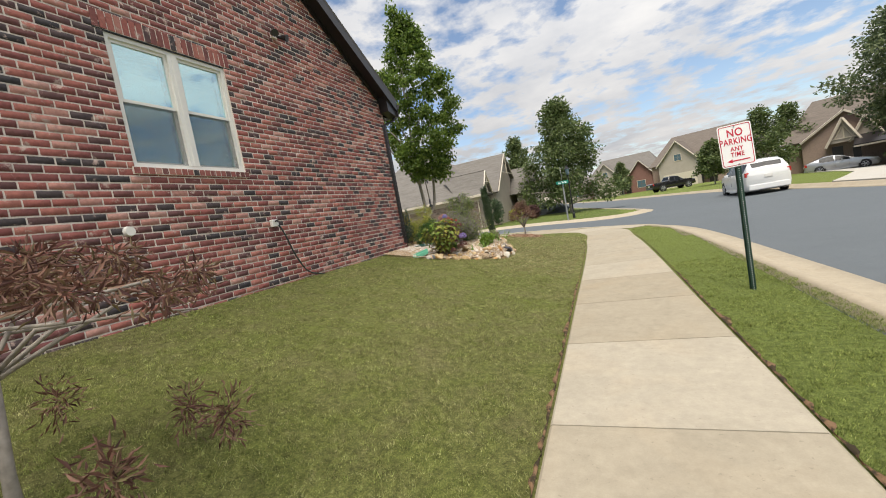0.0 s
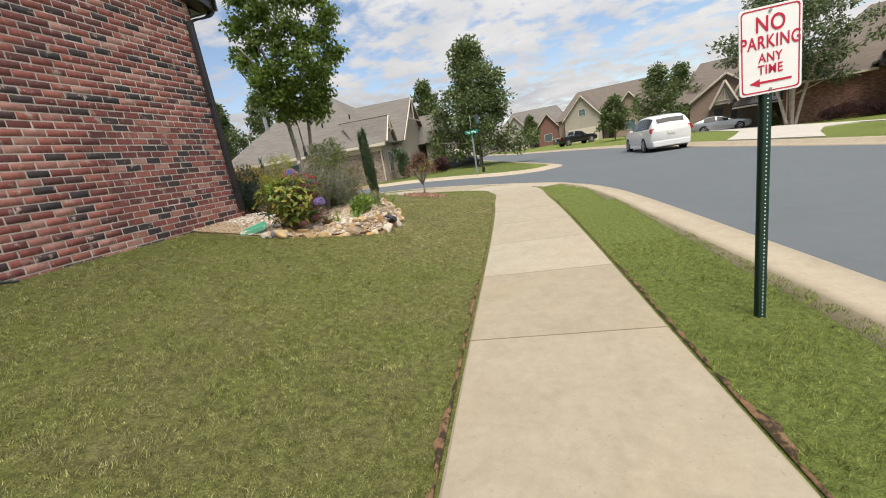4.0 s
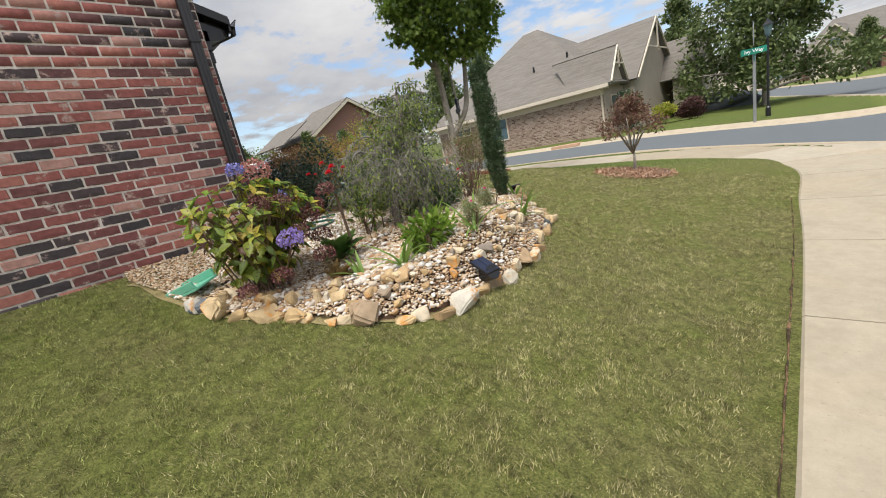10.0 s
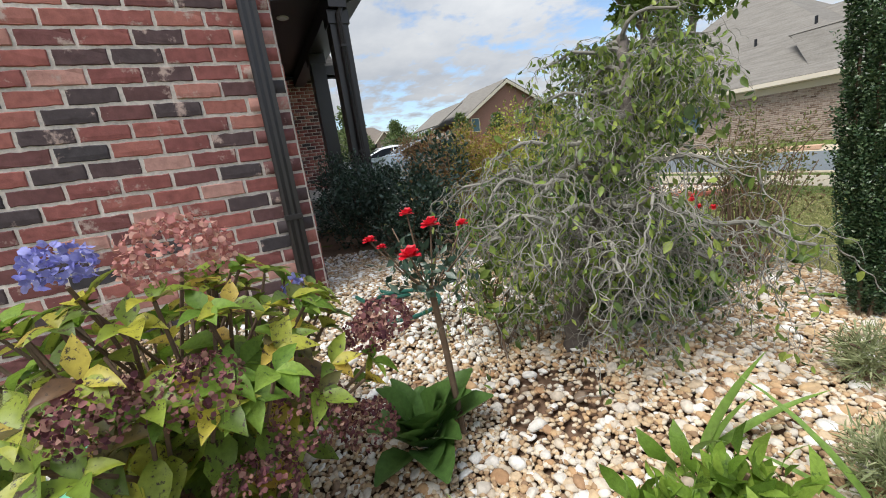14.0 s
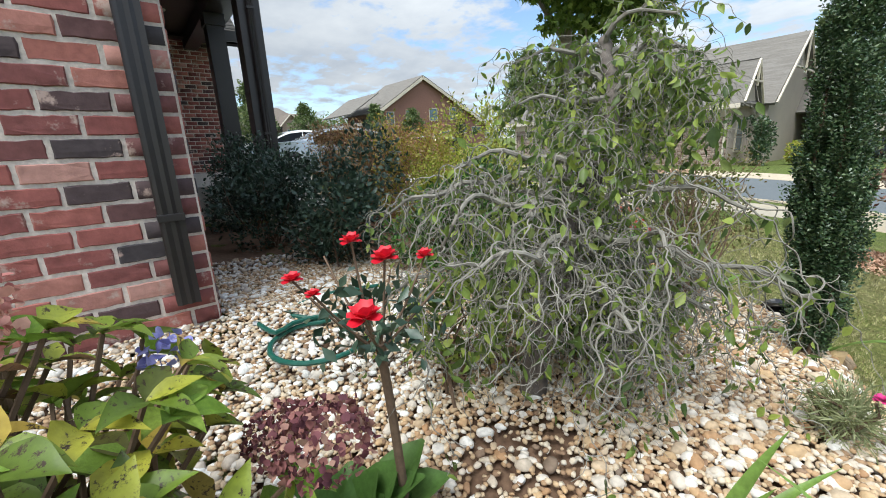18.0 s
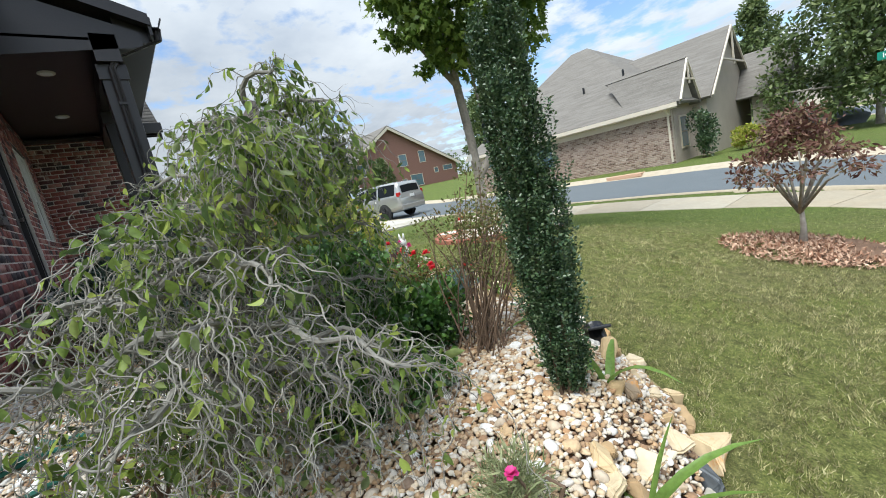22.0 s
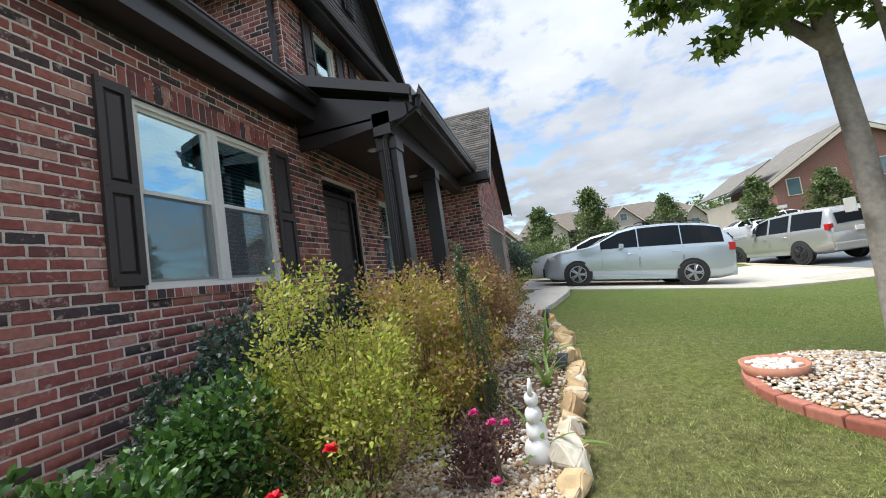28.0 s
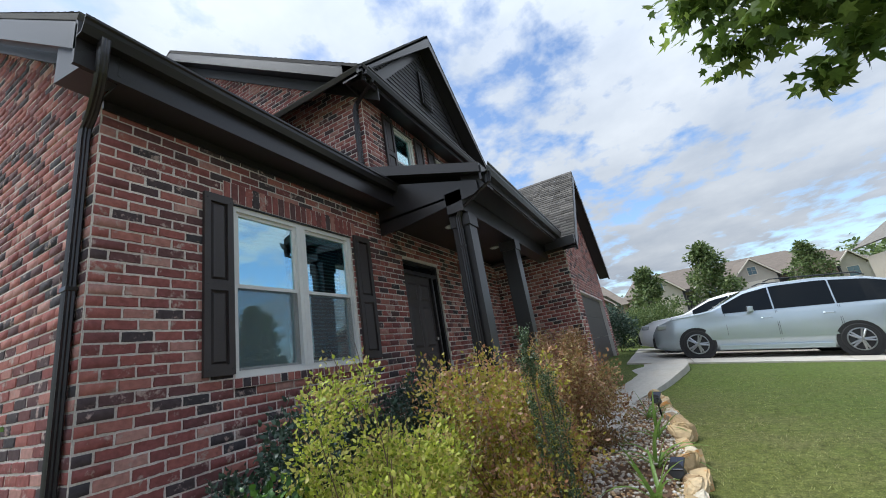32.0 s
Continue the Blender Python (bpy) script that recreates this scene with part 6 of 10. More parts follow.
flower_head(hyd, (-3.2, 9.3, 1.04), 0.085, M_purple, "violet mophead flower", 420, 0.018, 1)
flower_head(hyd, (-3.5, 9.21, 1.53), 0.055, M_blue, "blue mophead flower", 260, 0.016, 2)
flower_head(hyd, (-3.61, 9.37, 1.5), 0.115, M_pink, "faded pink mophead flower", 800, 0.015, 3)
flower_head(hyd, (-3.83, 9.61, 1.3), 0.045, M_blue, "small blue flower", 60, 0.022, 4)
for i, (x, y, z, r) in enumerate(((-3.36, 9.24, 1.29, 0.075), (-3.4, 9.38, 1.26, 0.085), (-3.4, 9.56, 1.13, 0.09), (-3.36, 9.44, 1.04, 0.085), (-3.42, 9.76, 1.28, 0.07), (-3.25, 9.2, 0.82, 0.07), (-3.6, 9.75, 1.18, 0.07), (-3.3, 9.55, 0.85, 0.08), (-3.55, 9.7, 0.95, 0.08), (-3.35, 9.0, 0.78, 0.06))):
    flower_head(hyd, (x, y, z), r, M_maroon, "dried maroon flower head", 620, 0.012, 10 + i)
for c in ((-3.2, 9.3, 1.04), (-3.5, 9.21, 1.53), (-3.61, 9.37, 1.5)):
    add_stem(hyd, [(hx + 0.1, hy, hz + 0.3), ((c[0] + hx) / 2, (c[1] + hy) / 2, c[2] - 0.25), (c[0], c[1], c[2] - 0.04)], 0.005, M_twig_brown, 0.06, "flower_stem", 0.9)


# rose standard
def rose_flower(parent, c, r, mat, seed, label="open red rose"):
    g = random.Random(seed)
    V, F = [], []
    for k in range(13):
        a = k * 2.4
        el = 1.1 - k * 0.085
        d = Vector((math.cos(a) * math.cos(el), math.sin(a) * math.cos(el), math.sin(el)))
        ribbon(V, F, Vector(c) + d * r * 0.1, d, Vector((0, 0, 1)), r * g.uniform(0.85, 1.1), r * 0.95, (0.35, 0.9, 1.0, 0.75), 0.4, 0.35)
    arrays("flower", V, F, mat, parent, label, smooth=True)


ro = thing("rose_tree", "standard rose tree with red blooms on a bare stem", "rose", (-3.69, 10.04, gh(-3.69, 10.04)))
bm = bmesh.new()
stem = smooth_line([(-3.69, 10.04, gh(-3.69, 10.04) - 0.05), (-3.7, 10.02, 1.0), (-3.68, 9.99, 1.24)], 0.05)
tube(bm, [tuple(p) for p in stem], [0.013 - 0.00015 * i for i in range(len(stem))], 8)
part("stem", bm, M_twig_brown, ro)
flowers = [(-3.68, 10.02, 1.43, 0.03), (-3.71, 9.96, 1.475, 0.022), (-3.51, 9.88, 1.39, 0.03), (-3.745, 9.84, 1.41, 0.02), (-3.66, 9.85, 1.4, 0.014), (-3.7, 10.14, 1.41, 0.02)]
for x, y, z, r in flowers + [(-3.85, 9.95, 1.42, 0), (-3.6, 10.12, 1.38, 0), (-3.8, 10.1, 1.36, 0)]:
    add_stem(ro, [(-3.68, 9.99, 1.22), ((x - 3.68) / 2, (y + 9.99) / 2, 1.3), (x, y, z)], 0.0035, M_twig_brown, 0.03, "branch", 0.7)
for i, (x, y, z, r) in enumerate(flowers):
    rose_flower(ro, (x, y, z), r, M_red, i)
g = np.random.default_rng(8)
p, u = inside_blobs([(-3.7, 10.0, 1.3, 0.17, 0.17, 0.12)], 170, g, 0.3)
v, f = leaf_arrays(p, 0.035, 0.55, 0.2, 0.1, g)
arrays("foliage", v, f, M_laurel, ro)

# twisted weeping tree
wt = thing("weeping_tree", "contorted weeping tree with curled yellow-green leaves and grey corkscrew twigs", "tree", (-3.78, 10.72, gh(-3.78, 10.72)))
wrng = random.Random(21)
M_wbark = plain("weeping_tree_bark", (0.13, 0.112, 0.10), 0.9, 0, 40, 0.45, 0.8, 0.2, 9)
bm = bmesh.new()
trunk = smooth_line([(-3.78, 10.66, gh(-3.78, 10.66) - 0.05), (-3.75, 10.64, 0.95), (-3.70, 10.72, 1.2), (-3.74, 10.8, 1.42), (-3.66, 10.85, 1.62), (-3.69, 10.92, 1.84), (-3.78, 11.0, 2.0)], 0.05)
tube(bm, [tuple(p + Vector((wrng.gauss(0, 0.005), wrng.gauss(0, 0.005), 0))) for p in trunk], [0.046 * (1.25 if i < 2 else 1) * (1 - 0.6 * i / len(trunk)) for i in range(len(trunk))], 10)
part("trunk", bm, M_wbark, wt, "dark ringed bark on a leaning trunk", smooth=True)
twigs = bmesh.new()
V, F = [], []


def crooked(p, d, n, step, kink, pull, flat=0.0):
    """A zigzag branch: its heading swings round a slowly turning axis and is drawn down (pull) or level (flat)."""
    out, d = [Vector(p)], Vector(d).normalized()
    ph, turn = wrng.uniform(0, 6.28), wrng.uniform(0.7, 1.5) * wrng.choice((-1, 1))
    for _ in range(n):
        side = d.cross(Vector((0, 0, 1)))
        side = side.normalized() if side.length > 0.05 else Vector((1, 0, 0))
        lift = side.cross(d)
        ph += turn + wrng.gauss(0, 0.3)
        d = (d + side * kink * math.cos(ph) + lift * kink * math.sin(ph) + Vector((0, 0, pull))).normalized()
        d.z *= 1 - flat
        d.normalize()
        out.append(out[-1] + d * step)
    return out


def curled_leaf(at, L):
    ribbon(V, F, at, Vector((wrng.gauss(0, 0.5), wrng.gauss(0, 0.5), -0.8)), (wrng.gauss(0, 1), wrng.gauss(0, 1), 0.4), L, L * wrng.uniform(0.38, 0.62), (0.2, 0.85, 1.0, 0.6, 0.05), wrng.uniform(-0.9, 0.9), 0.55, wrng.uniform(-1.2, 1.2))


def hang(s, heading, n, thick, leafy):
    line_ = crooked(s, heading, n, 0.016, 0.48, -0.2)
    line_ = [q for q in line_ if q.z > bed_height(q.x, q.y) + 0.05]
    if len(line_) < 6:
        return
    tube(twigs, [tuple(q) for q in line_], [thick * (1 - 0.72 * k / len(line_)) for k in range(len(line_))], 4, False)
    for k in range(4, len(line_) - 3, 5):
        if wrng.random() < 0.5:
            sp = crooked(line_[k], (wrng.gauss(0, 1), wrng.gauss(0, 1), -0.2), wrng.randint(4, 11), 0.016, 0.5, -0.12)
            tube(twigs, [tuple(q) for q in sp], [thick * 0.55 * (1 - 0.6 * i / len(sp)) for i in range(len(sp))], 3, False)
            if wrng.random() < leafy * 0.5:
                curled_leaf(sp[-1], wrng.uniform(0.03, 0.05))
    for q in line_[2:]:
        if wrng.random() < leafy:
            curled_leaf(q + Vector((wrng.gauss(0, 0.008), wrng.gauss(0, 0.008), 0)), wrng.uniform(0.02, 0.043))


# limbs: a lower tier that spreads wide and bare, and an upper dome in leaf
LOW, HIGH = [], []
for i in range(42):
    low = i < 26
    t = wrng.uniform(0.2, 0.4) if i < 10 else wrng.uniform(0.38, 0.62) if low else wrng.uniform(0.72, 1.0)
    s = trunk[int(t * (len(trunk) - 1))]
    a = i * 2.39 + wrng.uniform(-0.35, 0.35)
    n = (wrng.randint(8, 12) if i < 10 else wrng.randint(12, 19)) if low else wrng.randint(6, 11)
    line_ = crooked(s, (math.cos(a), math.sin(a), 0.5 if low else 0.8), n, 0.04, 0.4, -0.055 if low else -0.1, 0.08)
    line_ = [q for q in line_ if q.x < -3.1 and (low or q.y < 11.22) and q.z < (2.16 if q.y < 11.0 else 1.98)]
    if len(line_) < 5:
        continue
    bm = bmesh.new()
    r0 = 0.014 if low else 0.011
    tube(bm, [tuple(q) for q in line_], [r0 * (1 - 0.72 * k / len(line_)) for k in range(len(line_))], 7)
    part("limb", bm, M_twig, wt)
    (LOW if low else HIGH).append(line_)
    for k in range(3, len(line_)):
        out = Vector((line_[k].x - trunk[0].x, line_[k].y - trunk[0].y, 0)).normalized()
        for _ in range(2 if low else 6):
            head = out * 0.4 + Vector((wrng.gauss(0, 0.7), wrng.gauss(0, 0.7), wrng.uniform(0.0, 0.7)))
            if low:
                hang(line_[k], head, wrng.randint(12, 40), 0.0025, 0.18)
            else:
                hang(line_[k], head, wrng.randint(9, 26), 0.0016, 0.42)
tagged(part("twigs", twigs, M_twig, wt, "grey corkscrew twigs"), "grey corkscrew twigs", kind="stuff")
tagged(arrays("leaves", V, F, M_curl, wt, "curled yellow-green leaves", smooth=True), "curled yellow-green leaves", kind="stuff")
# leafy shoots at its foot
shrub("leafy_shoots", "pale green leafy shoots at the foot of the tree", "shrub", (-4.0, 10.5, gh(-4.0, 10.5)), [(-4.0, 10.5, 1.02, 0.19, 0.19, 0.2)], M_curl, 300, 0.075, 0.4, 7, seed=31)


def column_holly(base, h, r, label, n, seed, twin=True):
    """A fastigiate holly: upright leaders, close at the foot and parting towards their tips, set with small leaves."""
    ob = thing("column_holly", label, "shrub", base)
    g = np.random.default_rng(seed)
    leaders = ((0.9, 1.0, 1.0), (3.2, 0.96, 0.95), (4.7, 0.8, 0.9), (2.0, 0.62, 0.85), (5.6, 0.5, 0.8)) if twin else ((0.0, 1.0, 1.2), (2.5, 0.8, 1.0))
    roots, rises = [], []
    for a0, tall, thick in leaders:
        def axis(t, a0=a0, tall=tall):
            off = r * (0.32 + 0.5 * t)
            return np.stack([base[0] + math.cos(a0) * off + 0.02 * np.sin(t * 4 + a0) - 0.028 * t * tall, base[1] + math.sin(a0) * off - 0.042 * t * tall, base[2] + t * tall * (h - 0.1)], -1)
        add_stem(ob, [tuple(axis(np.float64(k))) for k in (0.0, 0.3, 0.65, 0.97)], 0.009, M_twig_brown, 0.3)
        m = int(n / 34 * tall * thick / sum(b * c for _, b, c in leaders))
        t = g.random(m) ** 0.95
        a = g.uniform(0, math.tau, m)
        lump = 1 + 0.25 * np.sin(a * 2 + t * 11 + a0) + 0.15 * np.sin(a * 5 - t * 23)
        wide = r * 0.6 * thick * (0.55 + 0.45 * np.minimum(1, t * 5)) * np.clip((1.04 - t) * 2.4, 0.12, 1) ** 0.8 * lump * np.sqrt(g.uniform(0.05, 1.0, m))
        roots.append(axis(t) + np.stack([np.cos(a) * wide, np.sin(a) * wide, np.full(m, 0.02)], 1))
        rises.append(np.stack([np.cos(a) * 0.2, np.sin(a) * 0.2, np.ones(m)], 1) + g.normal(size=(m, 3)) * 0.1)
    root, rise = np.concatenate(roots), np.concatenate(rises)
    m = len(root)
    long_ = g.uniform(0.06, 0.15, m)
    k = np.tile(np.arange(34), m)
    i = np.repeat(np.arange(m), 34)
    turn = k * 2.4 + g.normal(size=len(k)) * 0.4
    d = np.stack([np.cos(turn), np.sin(turn), np.full(len(k), 0.55)], 1)
    p = root[i] + rise[i] * (long_[i] * (k / 33.0))[:, None] + d * 0.004
    v, f = leaf_arrays(p, 0.0125, 0.72, 0.1, 0.2, g, d)
    arrays("foliage", v, f, M_holly, ob)
    return ob


column_holly((-3.19, 11.62, gh(-3.19, 11.62)), 1.38, 0.08, "tall narrow dark green column holly in the pebble bed", 46000, 4)
column_holly((-6.1, 12.34, gh(-6.1, 12.34)), 1.2, 0.085, "slim young column holly among the shrubs", 6000, 6, False)


def many_blobs(cx, cy, cz, rx, ry, rz, n, k, seed):
    g = np.random.default_rng(seed)
    u = g.normal(size=(n, 3))
    u /= np.linalg.norm(u, axis=1, keepdims=True)
    u *= g.uniform(0.3, 0.85, (n, 1))
    return [(cx + a * rx, cy + b * ry, cz + c * rz, rx * k * s, ry * k * s, rz * k * s) for (a, b, c), s in zip(u, g.uniform(0.7, 1.25, n))]


for i, (x, y, z, a, b, c) in enumerate(((-5.5, 10.75, 1.3, 0.45, 0.5, 0.5), (-6.5, 10.5, 1.3, 0.55, 0.45, 0.55), (-7.6, 10.6, 1.35, 0.5, 0.45, 0.55))):
    shrub("evergreen_shrub", "dark blue-green evergreen shrub against the brick wall", "shrub", (x, y, gh(x, y)), many_blobs(x, y, z, a, b, c, 12, 0.45, 20 + i), M_laurel, 5200, 0.04, 0.5, 12, seed=20 + i, group="wall shrubs")
for i, (x, y, z, a, b, c) in enumerate(((-4.95, 11.28, 1.12, 0.45, 0.42, 0.38), (-4.3, 11.28, 1.12, 0.45, 0.42, 0.36), (-4.25, 11.6, 0.98, 0.34, 0.3, 0.28), (-3.88, 11.2, 0.93, 0.34, 0.3, 0.22))):
    shrub("gardenia", "glossy bright green rounded shrub", "shrub", (x, y, gh(x, y)), many_blobs(x, y, z, a, b, c, 11, 0.45, 30 + i), M_garden_green, 5200, 0.04, 0.55, 12, seed=30 + i, group="green shrubs")
shrub("abelia", "loose abelia shrub with yellow and lime leaves", "shrub", (-5.2, 11.85, gh(-5.2, 11.85)), many_blobs(-5.3, 11.8, 1.38, 0.5, 0.54, 0.66, 44, 0.27, 40), M_abelia, 17000, 0.026, 0.5, 60, M_twig_brown, 0.004, seed=40, shell=0.2, group="abelias")
for i, (x, y) in enumerate(((-6.3, 11.95), (-7.3, 12.1), (-8.4, 12.1))):
    shrub("abelia", "loose abelia shrub turning rust orange and yellow", "shrub", (x, y, gh(x, y)), many_blobs(x, y, 1.42, 0.65, 0.62, 0.74, 44, 0.28, 41 + i), M_rust if i else M_abelia_mix, 14500, 0.031, 0.5, 36, M_twig_brown, 0.004, seed=41 + i, shell=0.2, group="abelias")


def bush_flowers(mat, spots, r):
    def add(ob, rng):
        for i, c in enumerate(spots):
            rose_flower(ob, c, r, mat, i, "small red bloom")
    return add


shrub("rose_bush", "half-bare rose bush with brown stems, bronze leaves and red blooms", "rose", (-3.74, 11.74, gh(-3.74, 11.74)), many_blobs(-3.76, 11.95, 1.3, 0.4, 0.4, 0.4, 30, 0.26, 2), M_rose_brown, 4600, 0.019, 0.5, 56, M_twig_brown, 0.005, seed=2, shell=0.2,
      extra=bush_flowers(M_red, ((-3.9, 11.66, 1.25), (-3.94, 11.7, 1.22), (-4.05, 12.05, 1.4)), 0.02))
shrub("rose_bush", "low rose bush with green and bronze leaves and red blooms", "rose", (-4.45, 11.9, gh(-4.45, 11.9)), many_blobs(-4.45, 11.88, 1.05, 0.4, 0.3, 0.28, 14, 0.38, 50), M_mixed, 4600, 0.024, 0.5, 22, seed=50, shell=0.25,
      extra=bush_flowers(M_red, ((-4.0, 12.0, 1.12), (-4.15, 12.1, 1.1), (-4.45, 12.05, 1.2), (-4.3, 11.85, 1.25), (-4.0, 11.8, 1.0), (-4.5, 11.9, 1.24)), 0.028))
shrub("rose_bush", "low rose bush with bronze leaves beside the gravel", "rose", (-4.7, 11.9, gh(-4.7, 11.9)), many_blobs(-4.72, 11.95, 1.0, 0.3, 0.26, 0.28, 9, 0.42, 51), M_mixed, 2600, 0.026, 0.5, 16, seed=51, shell=0.25,
      extra=bush_flowers(M_red, ((-4.6, 12.12, 1.1), (-4.8, 12.0, 1.28), (-4.55, 11.95, 1.25)), 0.026))
shrub("dwarf_conifer", "small blue-grey dwarf conifer mound", "shrub", (-4.55, 12.3, gh(-4.55, 12.3)), many_blobs(-4.55, 12.3, 0.9, 0.2, 0.19, 0.13, 9, 0.5, 60), M_bluegrey, 3600, 0.028, 0.22, 14, seed=60, shell=0.4)
shrub("barberry", "plum-red twiggy shrub with magenta flowers", "shrub", (-5.42, 12.42, gh(-5.42, 12.42)), many_blobs(-5.42, 12.42, 1.0, 0.2, 0.19, 0.2, 9, 0.45, 61), M_plum, 1500, 0.024, 0.5, 30, seed=61,
      extra=bush_flowers(M_magenta, ((-5.28, 12.5, 1.16), (-5.35, 12.55, 1.13), (-5.3, 12.42, 1.2), (-5.2, 12.5, 0.95)), 0.022))
for i, (x, y, r) in enumerate(((-3.02, 11.1, 0.1), (-2.83, 10.66, 0.09))):
    shrub("dianthus", "grey-green grassy tuft with a few pink flowers", "plant", (x, y, gh(x, y)), [(x, y, gh(x, y) + 0.09, r, r, 0.1)], M_sage, 1300, 0.042, 0.09, 4, seed=70 + i, shell=0.2, up=0.0, group="dianthus tufts",
          extra=bush_flowers(M_magenta, ((x + 0.06, y - 0.05, gh(x, y) + 0.19),), 0.016))


def clump(name, label, base, n, L, W, mat, seed, prof=STRAP, tilt=(0.35, 0.9), droop=(0.6, 1.6)):
    ob = thing(name, label, "plant", base)
    g = random.Random(seed)
    for k in range(n):
        V, F = [], []
        a, e = g.uniform(0, math.tau), g.uniform(*tilt)
        d = (math.cos(a) * math.sin(e), math.sin(a) * math.sin(e), math.cos(e))
        ribbon(V, F, (base[0] + g.gauss(0, 0.015), base[1] + g.gauss(0, 0.015), base[2] - 0.01), d, (-math.cos(a), -math.sin(a), 0.8), L * g.uniform(0.6, 1.1), W * g.uniform(0.8, 1.2), prof, g.uniform(*droop), 0.5)
        arrays("leaf", V, F, mat, ob, smooth=True)
    return ob


for i, (x, y, n, L) in enumerate(((-2.96, 9.95, 10, 0.36), (-2.77, 10.58, 8, 0.34), (-2.84, 11.36, 7, 0.36), (-3.15, 11.8, 6, 0.3), (-3.14, 9.7, 5, 0.2), (-3.72, 12.27, 12, 0.3), (-4.75, 12.56, 9, 0.3), (-4.25, 12.48, 10, 0.34), (-5.68, 12.66, 8, 0.28), (-6.9, 12.7, 10, 0.36), (-8.6, 12.7, 10, 0.36), (-7.7, 12.7, 9, 0.36), (-9.6, 12.6, 8, 0.3), (-3.15, 10.5, 5, 0.28))):
    clump("lily_plant", "strap-leaved bright green lily clump in the pebbles", (x, y, gh(x, y)), n, L * 1.28, 0.031, M_strap, 80 + i, tilt=(0.1, 0.85), droop=(0.5, 1.7))
shrub("broadleaf_plant", "low bushy perennial with bright green oval leaves", "plant", (-2.95, 10.24, gh(-2.95, 10.24)), [(-2.95, 10.24, gh(-2.95, 10.24) + 0.15, 0.15, 0.16, 0.13), (-2.99, 10.16, gh(-2.99, 10.16) + 0.12, 0.12, 0.12, 0.1), (-2.92, 10.36, gh(-2.92, 10.36) + 0.12, 0.1, 0.1, 0.1)], M_hyd_fresh, 420, 0.075, 0.42, 16, seed=99, shell=0.35, up=0.3)
clump("heuchera", "small plant with green and maroon leaves", (-3.33, 9.63, gh(-3.33, 9.63)), 36, 0.17, 0.06, M_mixed, 98, OVATE, (0.2, 1.2), (0.2, 0.9))
clump("mallow", "broad dark green lobed leaves beside the hydrangea", (-3.72, 9.9, gh(-3.72, 9.9)), 34, 0.29, 0.12, M_mallow, 97, (0.05, 0.06, 0.1, 0.9, 1.0, 0.7, 0.1), (0.2, 0.9), (0.3, 0.9))

# hose, splash block, statue
hose = thing("hose", "green garden hose looped on white pebbles", "hose", (-4.5, 10.2, gh(-4.5, 10.2)))
pts = [(-4.82, 10.6, 0.93), (-4.9, 10.3, 0.93), (-4.8, 10.1, 0.92)] + [(-4.45 + 0.2 * math.cos(a), 10.12 + 0.2 * math.sin(a), 0.905 + 0.002 * k) for k, a in enumerate(np.linspace(2.6, 10.2, 16))] + [(-4.75, 9.95, 0.93)]
bm = bmesh.new()
tube(bm, [tuple(p) for p in smooth_line(pts, 0.04)], 0.011, 8)
part("tube", bm, M_hose, hose)
bm = bmesh.new()
tube(bm, [(-4.75, 9.95, 0.93), (-4.765, 9.935, 0.932)], 0.014, 8)
part("coupling", bm, M_steel, hose)
sb = thing("splash_block", "mint green plastic splash block on the grass by the wall", "splash block", (-4.08, 8.9, gh(-4.08, 8.9)))
m = Matrix.Translation((-4.08, 8.88, gh(-4.08, 8.88) + 0.02)) @ Matrix.Rotation(radians(20), 4, "Z") @ Matrix.Rotation(radians(-14), 4, "Y") @ Matrix.Rotation(radians(12), 4, "X")
bm = bmesh.new()
box(bm, -0.17, -0.1, 0.0, 0.17, 0.1, 0.02, m, 0.006)
part("tray", fix(bm), M_mint, sb)
for q in ((-0.17, -0.1, 0.17, -0.08), (-0.17, 0.08, 0.17, 0.1), (-0.17, -0.079, -0.15, 0.079)):
    bm = bmesh.new()
    box(bm, q[0], q[1], 0.021, q[2], q[3], 0.075, m, 0.005)
    part("rim", fix(bm), M_mint, sb)
bm = bmesh.new()
sx, sy, sz = -5.62, 12.66, gh(-5.62, 12.66)
for dz, r, dx in ((0.06, 0.075, 0), (0.16, 0.055, 0.0), (0.25, 0.045, 0.01), (0.33, 0.036, 0.015)):
    blob(bm, (sx + dx, sy, sz + dz), r, 2, 0.2, 2.5, (1, 1, 1.15), dz * 10)
for ax in (-0.02, 0.03):
    tube(bm, [(sx + ax, sy, sz + 0.35), (sx + ax * 1.6, sy, sz + 0.42)], [0.016, 0.006], 8)
statue = tagged(solid("garden_statue", bm, M_chalk, True), "small white painted plaster garden figure among the stones", "statue")


